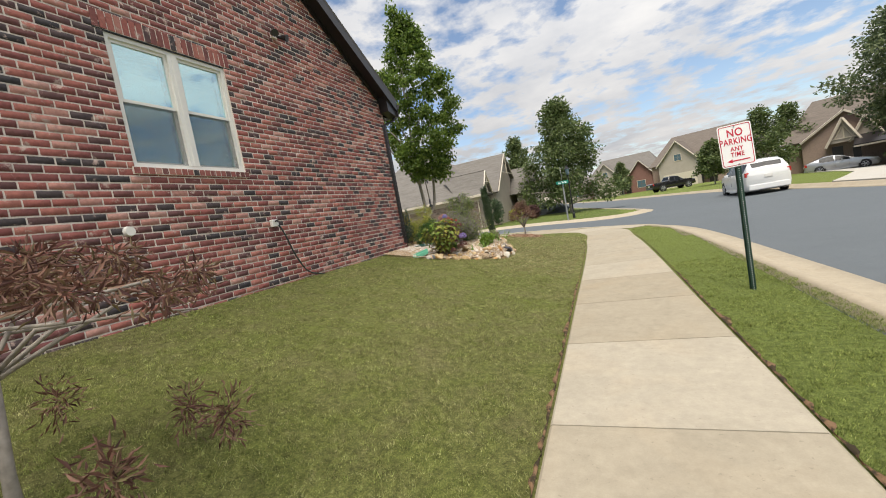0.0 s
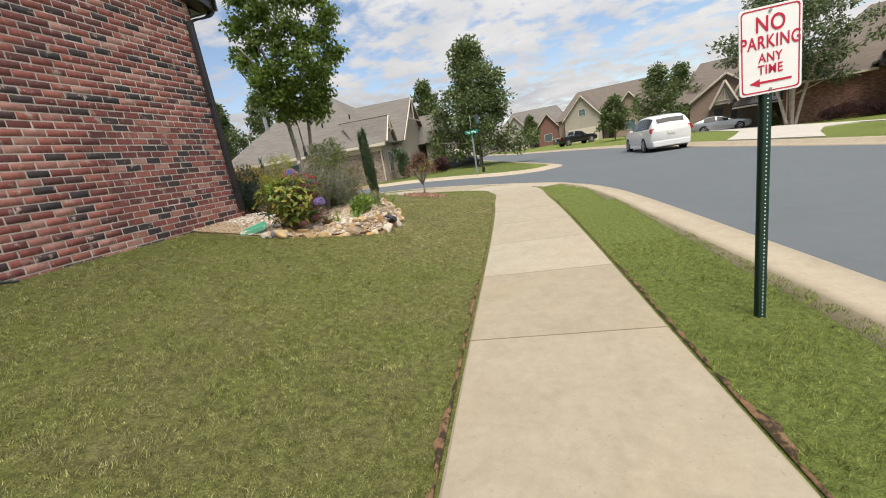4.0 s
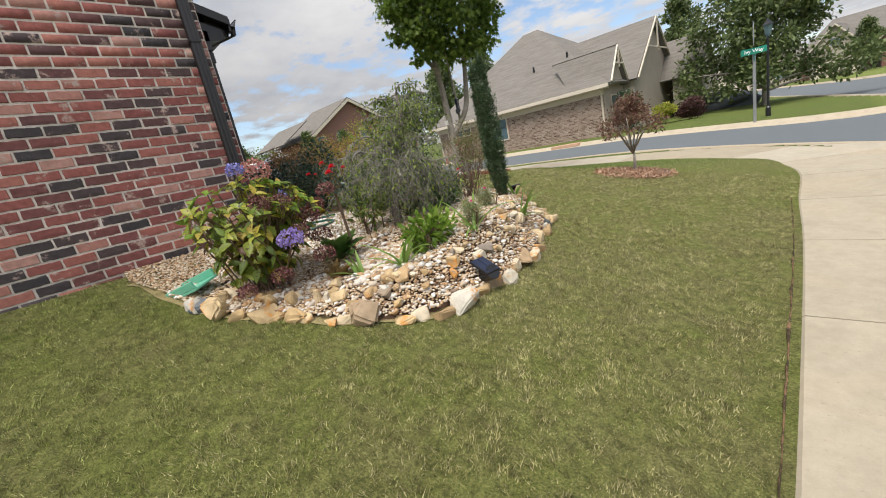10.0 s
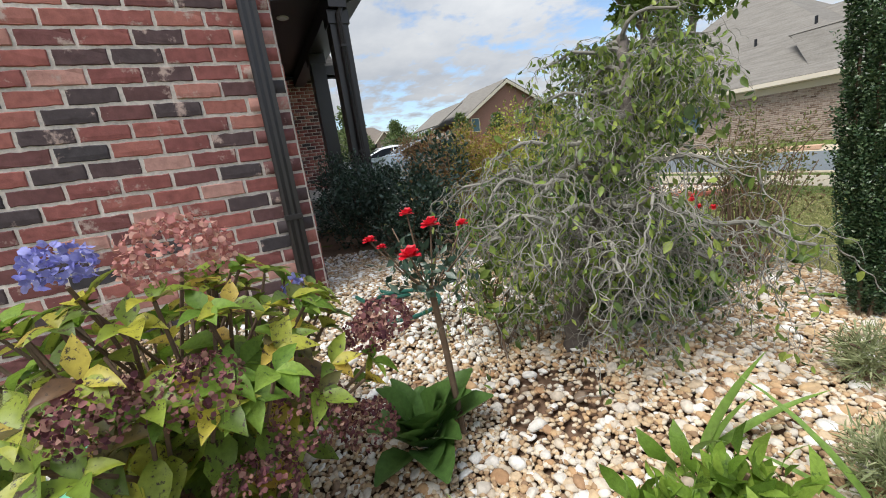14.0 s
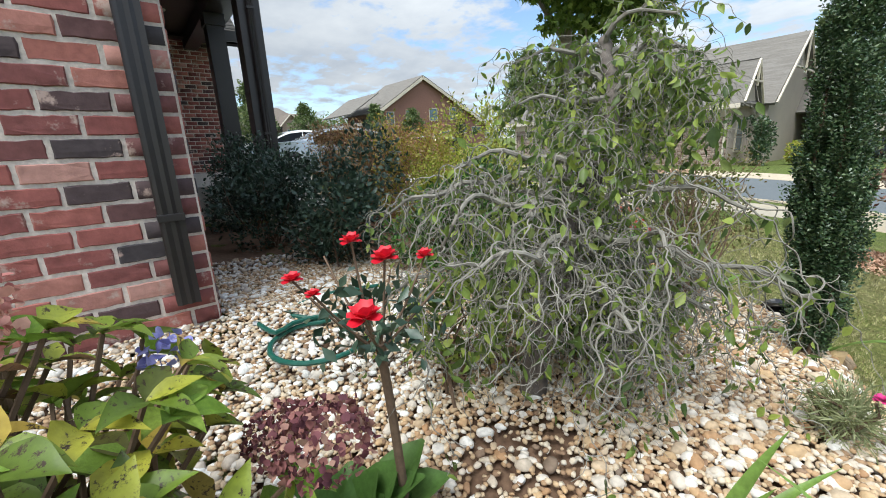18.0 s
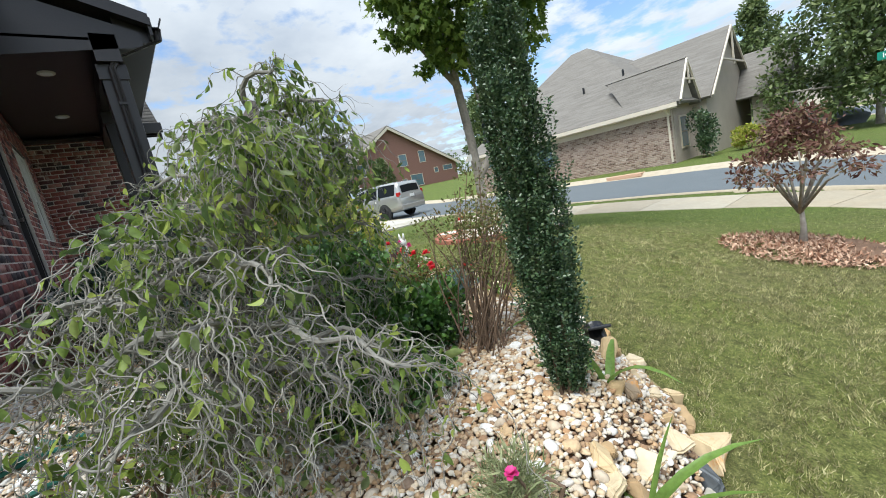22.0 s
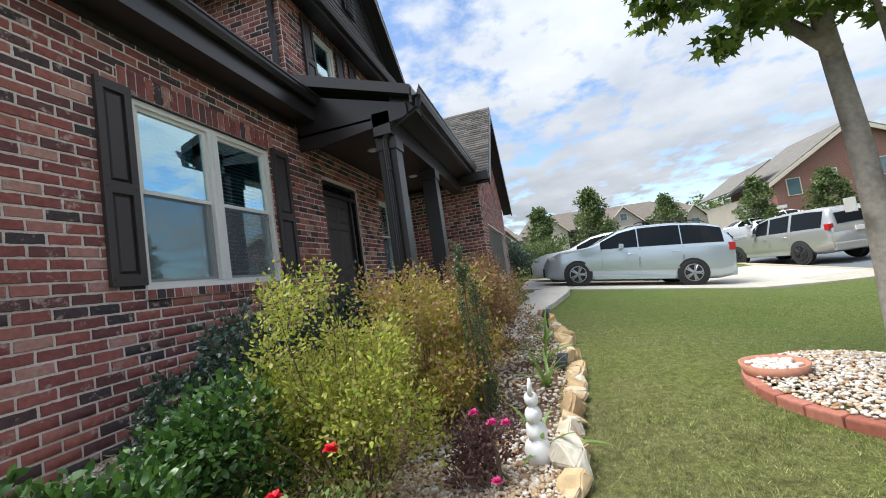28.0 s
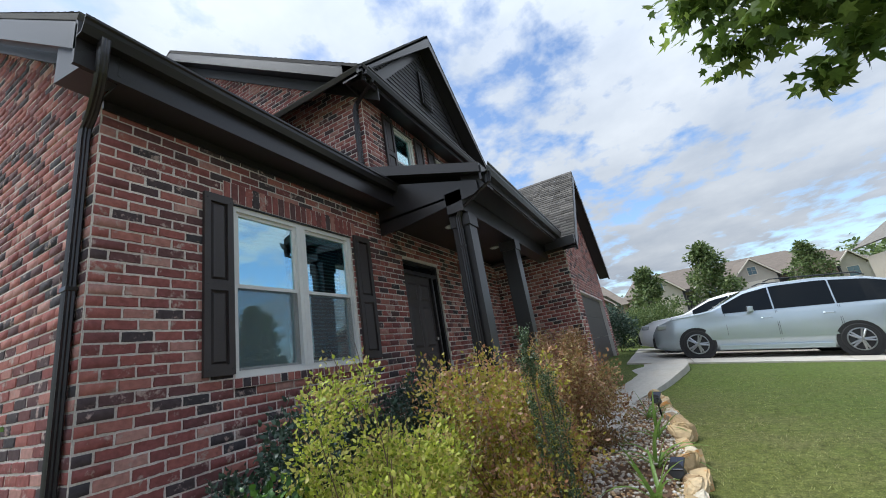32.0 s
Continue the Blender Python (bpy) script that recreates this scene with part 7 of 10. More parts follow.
def solar_light(x, y, z, yaw, label, tall=0.09, k=0.78):
    ob = thing("solar_light", label, "garden light", (x, y, z), group="solar spot lights")
    m = Matrix.Translation((x, y, z)) @ Matrix.Rotation(yaw, 4, "Z") @ Matrix.Diagonal((k, k, k, 1))
    bm = bmesh.new()
    tube(bm, [m @ Vector((0, 0, -0.03)), m @ Vector((0, 0, tall))], [0.008, 0.014], 8)
    part("stake", bm, M_black, ob)
    t = m @ Matrix.Translation((0, 0, tall + 0.05)) @ Matrix.Rotation(radians(24), 4, "X")
    bm = bmesh.new()
    box(bm, -0.07, -0.095, 0.0, 0.07, 0.095, 0.02, t, 0.006)
    panel = part("panel_housing", fix(bm), M_black, ob)
    for i in range(2):
        bm = bmesh.new()
        box(bm, -0.062 + i * 0.064, -0.086, 0.0205, -0.002 + i * 0.064, 0.086, 0.0225, t)
        part("solar_cell", fix(bm), M_solar, panel)
    t2 = m @ Matrix.Translation((0, -0.02, tall - 0.01)) @ Matrix.Rotation(radians(-25), 4, "X")
    bm = bmesh.new()
    tube(bm, [t2 @ Vector(q) for q in ((0, 0.06, 0), (0, 0.05, 0), (0, -0.06, 0), (0, -0.075, 0))], [0.03, 0.045, 0.052, 0.055], 16)
    head = part("lamp_head", fix(bm), M_black, ob)
    return ob


solar_light(-2.5, 10.3, height(-2.5, 10.3), radians(82), "black solar spot light on a stake at the bed edge", 0.13, 0.95)
solar_light(-3.38, 12.16, height(-3.38, 12.16) + 0.02, radians(225), "black solar spot light behind the column holly", 0.3, 0.78)
solar_light(-4.78, 12.74, height(-4.78, 12.74) + 0.06, radians(75), "black solar light set on the stones", 0.1, 0.5)
solar_light(-7.3, 12.86, height(-7.3, 12.86), radians(75), "black solar light beside lily leaves", 0.14, 0.7)
solar_light(-9.65, 12.75, height(-9.65, 12.75), radians(75), "black solar spot light near the front walk", 0.3)

# ring of pavers round the maple
MX, MY = -6.6, 14.88
GX, GY = MX + 0.1, MY + 0.12
ring = thing("tree_ring", "ring of red curved pavers round the maple", "edging", (GX, GY, height(GX, GY)))
RR = 0.935
for k in range(34):
    a = k / 34 * math.tau
    x, y = GX + RR * math.cos(a), GY + RR * math.sin(a)
    bm = bmesh.new()
    m = Matrix.Translation((x, y, height(x, y) - 0.02)) @ Matrix.Rotation(a, 4, "Z")
    box(bm, -0.045, -0.087, 0, 0.045, 0.087, 0.085, m, 0.012)
    part("paver", fix(bm), M_paver, ring)
mg = thing("ring_gravel", "white and cream pebbles inside the paver ring", "gravel", (GX, GY, height(GX, GY)))
lst = []
for gx_ in np.arange(GX - 1.0, GX + 1.0, 0.026):
    for gy_ in np.arange(GY - 1.0, GY + 1.0, 0.026):
        x, y = gx_ + prng.uniform(-0.02, 0.02), gy_ + prng.uniform(-0.02, 0.02)
        if (x - GX) ** 2 + (y - GY) ** 2 < 0.92 ** 2:
            lst.append((x, y, height(x, y) + 0.06 + 0.05 * (1 - ((x - GX) ** 2 + (y - GY) ** 2)) + prng.uniform(0, 0.012), prng.uniform(0.011, 0.022)))
a = np.array(lst)
pebbles("pebbles", a[:, :3], a[:, 3], M_pebble, mg, False, 77)
bm = bmesh.new()
blob(bm, (GX, GY, height(GX, GY) - 0.02), 1.0, 3, 0.05, 2, (0.93, 0.93, 0.11))
part("soil_mound", bm, M_soil, mg)
sc = thing("saucer", "terracotta saucer filled with pebbles inside the tree ring", "plant saucer", (-6.75, 14.25, height(-6.75, 14.25) + 0.06))
bm = bmesh.new()
zz = height(-6.75, 14.25) + 0.05
rs = [(0.13, 0.0), (0.17, 0.01), (0.2, 0.1), (0.185, 0.1), (0.165, 0.03), (0.01, 0.03)]
rings = [[bm.verts.new((-6.75 + r * math.cos(q), 14.25 + r * math.sin(q), zz + h)) for q in np.linspace(0, math.tau, 24, endpoint=False)] for r, h in rs]
for r1, r2 in zip(rings, rings[1:]):
    for i in range(24):
        bm.faces.new((r1[i], r1[(i + 1) % 24], r2[(i + 1) % 24], r2[i]))
part("bowl", fix(bm), M_terra, sc, smooth=True)
q = prng.uniform(-0.13, 0.13, (90, 2))
q = q[(q ** 2).sum(1) < 0.15 ** 2]
pebbles("pebble_fill", np.c_[q[:, 0] - 6.75, q[:, 1] + 14.25, np.full(len(q), zz + 0.085)], np.full(len(q), 0.025), M_pebble_white, sc, False, 5)

# ---- trees ----
def lobed_leaves(pos, size, rng, dirs):
    """Maple leaves: five pointed lobes round a centre, a little cupped."""
    n = len(pos)
    d = dirs + rng.normal(size=(n, 3)) * 0.5
    d /= np.linalg.norm(d, axis=1, keepdims=True) + 1e-9
    h = np.cross(d, rng.normal(size=(n, 3)))
    h /= np.linalg.norm(h, axis=1, keepdims=True) + 1e-9
    q = np.cross(d, h)
    s = (size * rng.uniform(0.6, 1.15, n))[:, None]
    ring = [(0.0, -0.35)]
    for a, r in ((-2.0, 0.45), (-1.45, 0.28), (-0.95, 0.62), (-0.5, 0.3), (0.0, 0.78), (0.5, 0.3), (0.95, 0.62), (1.45, 0.28), (2.0, 0.45)):
        ring.append((math.sin(a) * r, math.cos(a) * r))
    v = [pos] + [pos + h * s * a + d * s * b - q * s * 0.22 * (a * a + b * b) for a, b in ring]
    k = len(ring)
    i = np.arange(n)[:, None] * (k + 1)
    f = np.concatenate([i + [[0, 1 + j, 1 + (j + 1) % k]] for j in range(k)], 0)
    return np.stack(v, 1).reshape(-1, 3), f


def tree(name, label, base, trunk_pts, trunk_r, limbs, clumps, leaf_mat, count, size, bark=None, seed=1, shell=0.3, aspect=0.6, group="", bends=(), lobed=False):
    """Trunk and limbs as tapered tubes, and a crown of loose leaf clumps."""
    rng = np.random.default_rng(seed)
    ob = thing(name, label, "tree", base, group)
    bm = bmesh.new()
    pts = smooth_line(trunk_pts, 0.25)
    tube(bm, [tuple(p) for p in pts], [trunk_r * (1.35 if k == 0 else 1) * (1 - 0.75 * k / len(pts)) for k in range(len(pts))], 10)
    for a, b, r in limbs:
        mid = Vector(a).lerp(Vector(b), 0.5) + Vector((rng.normal() * 0.12, rng.normal() * 0.12, 0.12))
        lp = smooth_line([tuple(a), tuple(mid), tuple(b)], 0.25)
        lb = bmesh.new()
        tube(lb, [tuple(p) for p in lp], [r * (1 - 0.75 * k / len(lp)) for k in range(len(lp))], 7)
        part("limb", lb, bark or M_bark, ob, smooth=True)
    for line_, r in bends:
        lp = smooth_line(line_, 0.12)
        tube(bm, [tuple(p) for p in lp], [r * (1 - 0.6 * k / len(lp)) for k in range(len(lp))], 9)
    part("trunk", bm, bark or M_bark, ob, smooth=True)
    p, u = inside_blobs(clumps, count, rng, shell)
    if lobed:
        v, f = lobed_leaves(p, size, rng, u * 0.5 + np.array([0, 0, -0.35]))
    else:
        v, f = leaf_arrays(p, size, aspect, 0.25, 0.12, rng, u * 0.5 + np.array([0, 0, -0.1]))
    arrays("crown", v, f, leaf_mat, ob)
    return ob


def auto_tree(name, label, x, y, h, r, low, leaf_mat, count, size, seed, taper=0.6, bark=None, trunk_r=None, group="", squat=1.0):
    """A tree whose limbs and clumps are drawn at random inside an egg-shaped outline."""
    rng = np.random.default_rng(seed)
    z = height(x, y)
    tr = trunk_r or h * 0.017
    top = (x + rng.normal() * 0.1, y + rng.normal() * 0.1, z + h * 0.9)
    trunk = [(x, y, z - 0.1), (x + rng.normal() * 0.06, y + rng.normal() * 0.06, z + h * 0.3), (x + rng.normal() * 0.1, y + rng.normal() * 0.1, z + h * 0.6), top]
    limbs, clumps = [], []
    n = 72
    for i in range(n):
        t = (i + rng.random()) / n
        zz = z + low + (h - low) * t
        a = i * 2.4 + rng.normal() * 0.4
        wide = r * (math.sin(math.pi * min(1, (0.18 + 0.82 * t)) ** taper) ** 0.8) * rng.uniform(0.3, 1.12)
        c = (x + math.cos(a) * wide * 0.72, y + math.sin(a) * wide * 0.72, zz)
        k = r * rng.uniform(0.13, 0.3)
        clumps.append((*c, k, k, k * 0.7 * squat))
        if i % 3 == 0 and t < 0.85:
            limbs.append(((x, y, z + max(low * 0.6, (zz - z) * 0.7)), c, tr * 0.45))
    clumps.append((x, y, z + h * 0.95, r * 0.2, r * 0.2, h * 0.06))
    return tree(name, label, (x, y, z), trunk, tr, limbs, clumps, leaf_mat, count, size, bark, seed, 0.2, 0.6, group)


# the maple in the front lawn: forked grey trunk
mz = height(MX, MY)
M_limbs = [((MX, MY, mz + 2.2), (MX - 0.9, MY - 0.4, mz + 3.9), 0.05), ((MX, MY, mz + 2.7), (MX - 0.3, MY - 1.1, mz + 4.2), 0.045), ((MX, MY, mz + 3.2), (MX + 0.9, MY - 0.7, mz + 4.6), 0.04),
           ((MX - 0.1, MY, mz + 3.8), (MX - 1.2, MY + 0.5, mz + 5.2), 0.04), ((MX, MY, mz + 4.5), (MX + 0.5, MY - 0.9, mz + 6.2), 0.035), ((MX, MY, mz + 5), (MX - 0.5, MY + 0.8, mz + 6.8), 0.03)]
g = np.random.default_rng(61)
M_clumps = []
for i in range(84):
    t = (i + g.random()) / 84
    zz = mz + 2.5 + 5.85 * t
    k = g.uniform(0.32, 0.52)
    wide = max(0.1, float(np.interp(zz - mz, (2.2, 3.0, 4.3, 5.6, 7.0, 8.5), (0.65, 1.15, 1.8, 1.75, 1.15, 0.4))) - 0.7 * k) * g.uniform(0.35, 1.0) ** 0.6
    a = i * 2.4
    M_clumps.append((MX + 0.32 + math.cos(a) * wide, MY + 0.25 + math.sin(a) * wide, zz, k, k, k * 0.75))
M_clumps += [(-6.5, 14.2, 3.1, 0.17, 0.17, 0.13), (-6.42, 14.35, 3.2, 0.2, 0.2, 0.15), (-6.6, 13.98, 3.55, 0.3, 0.3, 0.22), (-6.6, 13.85, 4.0, 0.36, 0.36, 0.3), (-6.3, 14.25, 3.6, 0.36, 0.36, 0.28), (-6.7, 14.2, 4.2, 0.36, 0.36, 0.3),
             (MX + 0.2, MY - 0.2, mz + 8.5, 0.25, 0.25, 0.5), (MX - 0.1, MY + 0.2, mz + 8.0, 0.4, 0.4, 0.5)]
tree("maple_tree", "maple with a forked grey trunk and dense green crown", (MX, MY, mz), [(MX, MY, mz - 0.1), (MX + 0.02, MY + 0.01, mz + 0.7), (MX + 0.0, MY + 0.02, mz + 1.5), (MX - 0.08, MY, mz + 3.0), (MX - 0.02, MY + 0.05, mz + 5.2), (MX, MY, mz + 7.8)], 0.076, M_limbs, M_clumps, M_leaf_maple, 27000, 0.105, M_bark, 61, 0.15, 0.8, lobed=True,
     bends=(([(MX, MY, mz + 0.85), (MX + 0.12, MY + 0.16, mz + 1.1), (MX + 0.25, MY + 0.33, mz + 1.4), (MX + 0.31, MY + 0.41, mz + 1.85), (MX + 0.4, MY + 0.5, mz + 3.0), (MX + 0.55, MY + 0.65, mz + 4.6)], 0.062),
            ([(MX + 0.15, MY + 0.2, mz + 1.15), (MX + 0.16, MY + 0.2, mz + 1.6), (MX + 0.12, MY + 0.16, mz + 2.6)], 0.028)))
# feeder camera on the maple
fc = thing("solar_camera", "black solar spot lamp strapped to the maple limb", "lamp", (MX + 0.17, MY + 0.2, mz + 1.4))
bm = bmesh.new()
tube(bm, [(MX + 0.12, MY + 0.22, mz + 1.38), (MX + 0.22, MY + 0.12, mz + 1.4)], [0.045, 0.055], 12)
part("lamp_head", bm, M_black, fc)
bm = bmesh.new()
box(bm, MX + 0.14, MY + 0.16, mz + 1.42, MX + 0.18, MY + 0.24, mz + 1.64, bevel=0.006)
part("solar_panel", fix(bm), M_solar, fc)
tag = thing("tree_tag", "small white tag fixed to the maple trunk", "tag", (MX + 0.1, MY - 0.1, mz + 1.18))
bm = bmesh.new()
box(bm, MX + 0.02, MY - 0.15, mz + 1.15, MX + 0.1, MY - 0.13, mz + 1.24, bevel=0.004)
part("plate", fix(bm), M_chalk, tag)

# small Japanese maple in the lawn, with its mulch ring
JX, JY = -3.05, 15.2
jz = height(JX, JY)
g = np.random.default_rng(71)
tree("japanese_maple", "young Japanese maple with dull red-bronze leaves", (JX, JY, jz), [(JX, JY, jz - 0.03), (JX + 0.02, JY, jz + 0.2), (JX + 0.01, JY + 0.01, jz + 0.4)], 0.03,
     [((JX, JY, jz + 0.34), (JX + 0.36 * math.cos(a), JY + 0.36 * math.sin(a), jz + 0.8 + 0.14 * math.sin(3 * a)), 0.014) for a in np.linspace(0, 5.6, 9)] + [((JX, JY, jz + 0.36), (JX + 0.1, JY, jz + 1.25), 0.014)],
     [(JX + 0.4 * math.cos(a) * k, JY + 0.4 * math.sin(a) * k, jz + 0.78 + 0.42 * (1 - k) + 0.1 * math.sin(a * 4 + k * 5), 0.15, 0.15, 0.08) for a in np.linspace(0, 5.9, 13) for k in (0.2, 0.55, 1.0)], M_jmaple, 2800, 0.045, M_bark, 71, 0.1, 0.5)
mu = thing("mulch_ring", "round patch of red-brown bark mulch in the lawn", "mulch", (JX, JY, jz))
n = 3000
a, r = g.uniform(0, math.tau, n), 0.62 * np.sqrt(g.random(n))
p = np.c_[JX + r * np.cos(a), JY + r * np.sin(a), np.zeros(n)]
p[:, 2] = [height(q[0], q[1]) + 0.012 + 0.045 * (1 - (s / 0.62) ** 2) + g.uniform(0, 0.02) for q, s in zip(p, r)]
v, f = leaf_arrays(p, 0.05, 0.35, 0.9, 0.03, g)
tagged(arrays("bark_chips", v, f, M_mulch, mu), kind="stuff")
bm = bmesh.new()
blob(bm, (JX, JY, jz - 0.03), 0.53, 3, 0.1, 3, (1, 1, 0.09))
part("mulch_mound", bm, M_soil, mu)

# red laceleaf maple beside the walk's start
LX, LY = -2.5, 1.78
lz = height(LX, LY)
g = np.random.default_rng(72)
tree("laceleaf_maple", "weeping laceleaf maple with brown-red feathery leaves", (LX, LY, lz), [(LX, LY, lz - 0.03), (LX + 0.05, LY, lz + 0.4), (LX, LY + 0.05, lz + 0.85)], 0.03,
     [((LX, LY, lz + 0.75), (LX + 0.75 * math.cos(a), LY + 0.75 * math.sin(a), lz + 0.98 + 0.1 * math.sin(5 * a)), 0.012) for a in np.linspace(0, 5.8, 14)],
     [(LX + 0.8 * math.cos(a) * k, LY + 0.8 * math.sin(a) * k, lz + 1.2 - 0.16 * k * k + g.normal() * 0.05, 0.15, 0.15, 0.07) for a in np.linspace(0, 5.9, 15) for k in (0.3, 0.65, 1.0)]
     + [(LX + 0.8 * math.cos(a), LY + 0.8 * math.sin(a), lz + 0.45 - 0.1 * (i % 3), 0.12, 0.12, 0.16) for i, a in enumerate(np.linspace(0, 5.9, 8))], M_jmaple, 6000, 0.06, M_bark, 72, 0.1, 0.16)

M_leaf_birch = leaves("grey_green_leaf", ((0.055, 0.085, 0.04), (0.10, 0.14, 0.065), (0.16, 0.205, 0.095), (0.24, 0.27, 0.14)), 0.4)
M_bark_pale = plain("bark_pale", (0.42, 0.36, 0.30), 0.9, 0, 20, 0.35, 0.5, 0.2, 4)
# trees further off
auto_tree("street_tree", "broad green street tree on the far corner lawn", -3.3, 37.5, 9.3, 4.6, 0.9, M_leaf_far, 22000, 0.22, 101, 0.6)
auto_tree("street_tree", "tall green tree behind the corner lawn", -9.0, 46, 8.5, 2.8, 1.5, M_leaf_far, 7000, 0.26, 102)
bt = auto_tree("birch_tree", "large spreading tree with pale multiple trunks by the brick house", 20.0, 39.2, 11.0, 5.6, 3.0, M_leaf_birch, 21000, 0.22, 103, 0.9, M_bark_pale, 0.13, squat=0.7)
for i, (dx, dy) in enumerate(((-1.6, 0.4), (1.3, -0.3), (0.4, 1.2))):
    bm = bmesh.new()
    q = smooth_line([(20.0 + dx * 0.15, 39.2 + dy * 0.15, height(20, 39.2) - 0.1), (20.0 + dx * 0.6, 39.2 + dy * 0.6, 2.2), (20.0 + dx * 1.5, 39.2 + dy * 1.5, 6.0)], 0.4)
    tube(bm, [tuple(p) for p in q], [0.13 * (1 - 0.7 * k / len(q)) for k in range(len(q))], 8)
    part("side_trunk", bm, M_bark_pale, bt, smooth=True)
for i, (x, y, h, r) in enumerate(((13.6, 48, 6.3, 3.0), (17.4, 53, 7.0, 2.8), (2.5, 84, 6, 2.2), (10.6, 53, 4.6, 2.2))):
    auto_tree("street_tree", "rounded green street tree in a front garden", x, y, h, r, 1.2, M_leaf_far, 5200, 0.24, 110 + i, 0.7, group="far street trees")
for i, (x, y, h, r) in enumerate(((-29.5, 16.2, 5.0, 1.9), (-31.0, 13.0, 4.2, 1.8), (-38.8, 34.0, 4.0, 1.8), (-36, 28, 4.2, 1.6), (-44, 24.5, 4.5, 2.0))):
    auto_tree("garden_tree", "green garden tree beyond the driveway", x, y, h, r, 0.7, M_leaf_far, 4200, 0.2, 120 + i, 0.7, group="far garden trees")
for i, (x, y, h, r) in enumerate(((-31, 43, 9.5, 2.6), (-28, 46, 10.5, 2.8), (-34, 45, 9, 2.5))):
    auto_tree("pine_tree", "dark pine behind the tan house", x, y, h, r, 2.5, M_leaf_far, 4500, 0.3, 130 + i, 0.8, M_bark_dark, group="far pines")

# distant woods: one long belt of leaf clumps
g = np.random.default_rng(140)
blobs = []
for i in range(150):
    a = g.uniform(0, math.pi * 1.05) - 0.1
    R = g.uniform(125, 165)
    x, y = math.cos(a) * R * 1.1, 20 + math.sin(a) * R
    hgt = g.uniform(5, 11)
    for k in range(3):
        s = g.uniform(2.5, 5)
        blobs.append((x + g.normal() * 4, y + g.normal() * 4, height(x, y) + hgt * (0.3 + 0.3 * k), s, s, s * 0.8))
p, u = inside_blobs(blobs, 26000, g, 0.4)
v, f = leaf_arrays(p, 1.1, 0.7, 0.2, 0.1, g)
tagged(arrays("distant_woods", v, f, M_leaf_far), "belt of distant green woods behind the houses", "woods", kind="stuff")


# ---- vehicles ----
M_tyre = plain("tyre_rubber", (0.018, 0.018, 0.019), 0.8, 0, 60, 0.2, 0.2)
M_rim = plain("alloy_rim", (0.36, 0.37, 0.38), 0.3, 0.9, 30, 0.08, 0.0)
M_rim_dark = plain("black_rim", (0.03, 0.03, 0.032), 0.35, 0.4, 30, 0.1, 0.0)
M_tail = plain("red_lamp_glass", (0.42, 0.02, 0.02), 0.15, 0, 20, 0.1, 0.0, 0.7)
M_head = plain("clear_lamp_glass", (0.30, 0.31, 0.32), 0.1, 0.3, 20, 0.1, 0.0, 0.8)


def paint(name, c, metal=0.25):
    m = plain(name, c, 0.22, metal, 300, 0.05, 0.0, 0.6)
    m.node_tree.nodes["Principled BSDF"].inputs["Coat Weight"].default_value = 0.6
    m.node_tree.nodes["Principled BSDF"].inputs["Coat Roughness"].default_value = 0.05
    return m


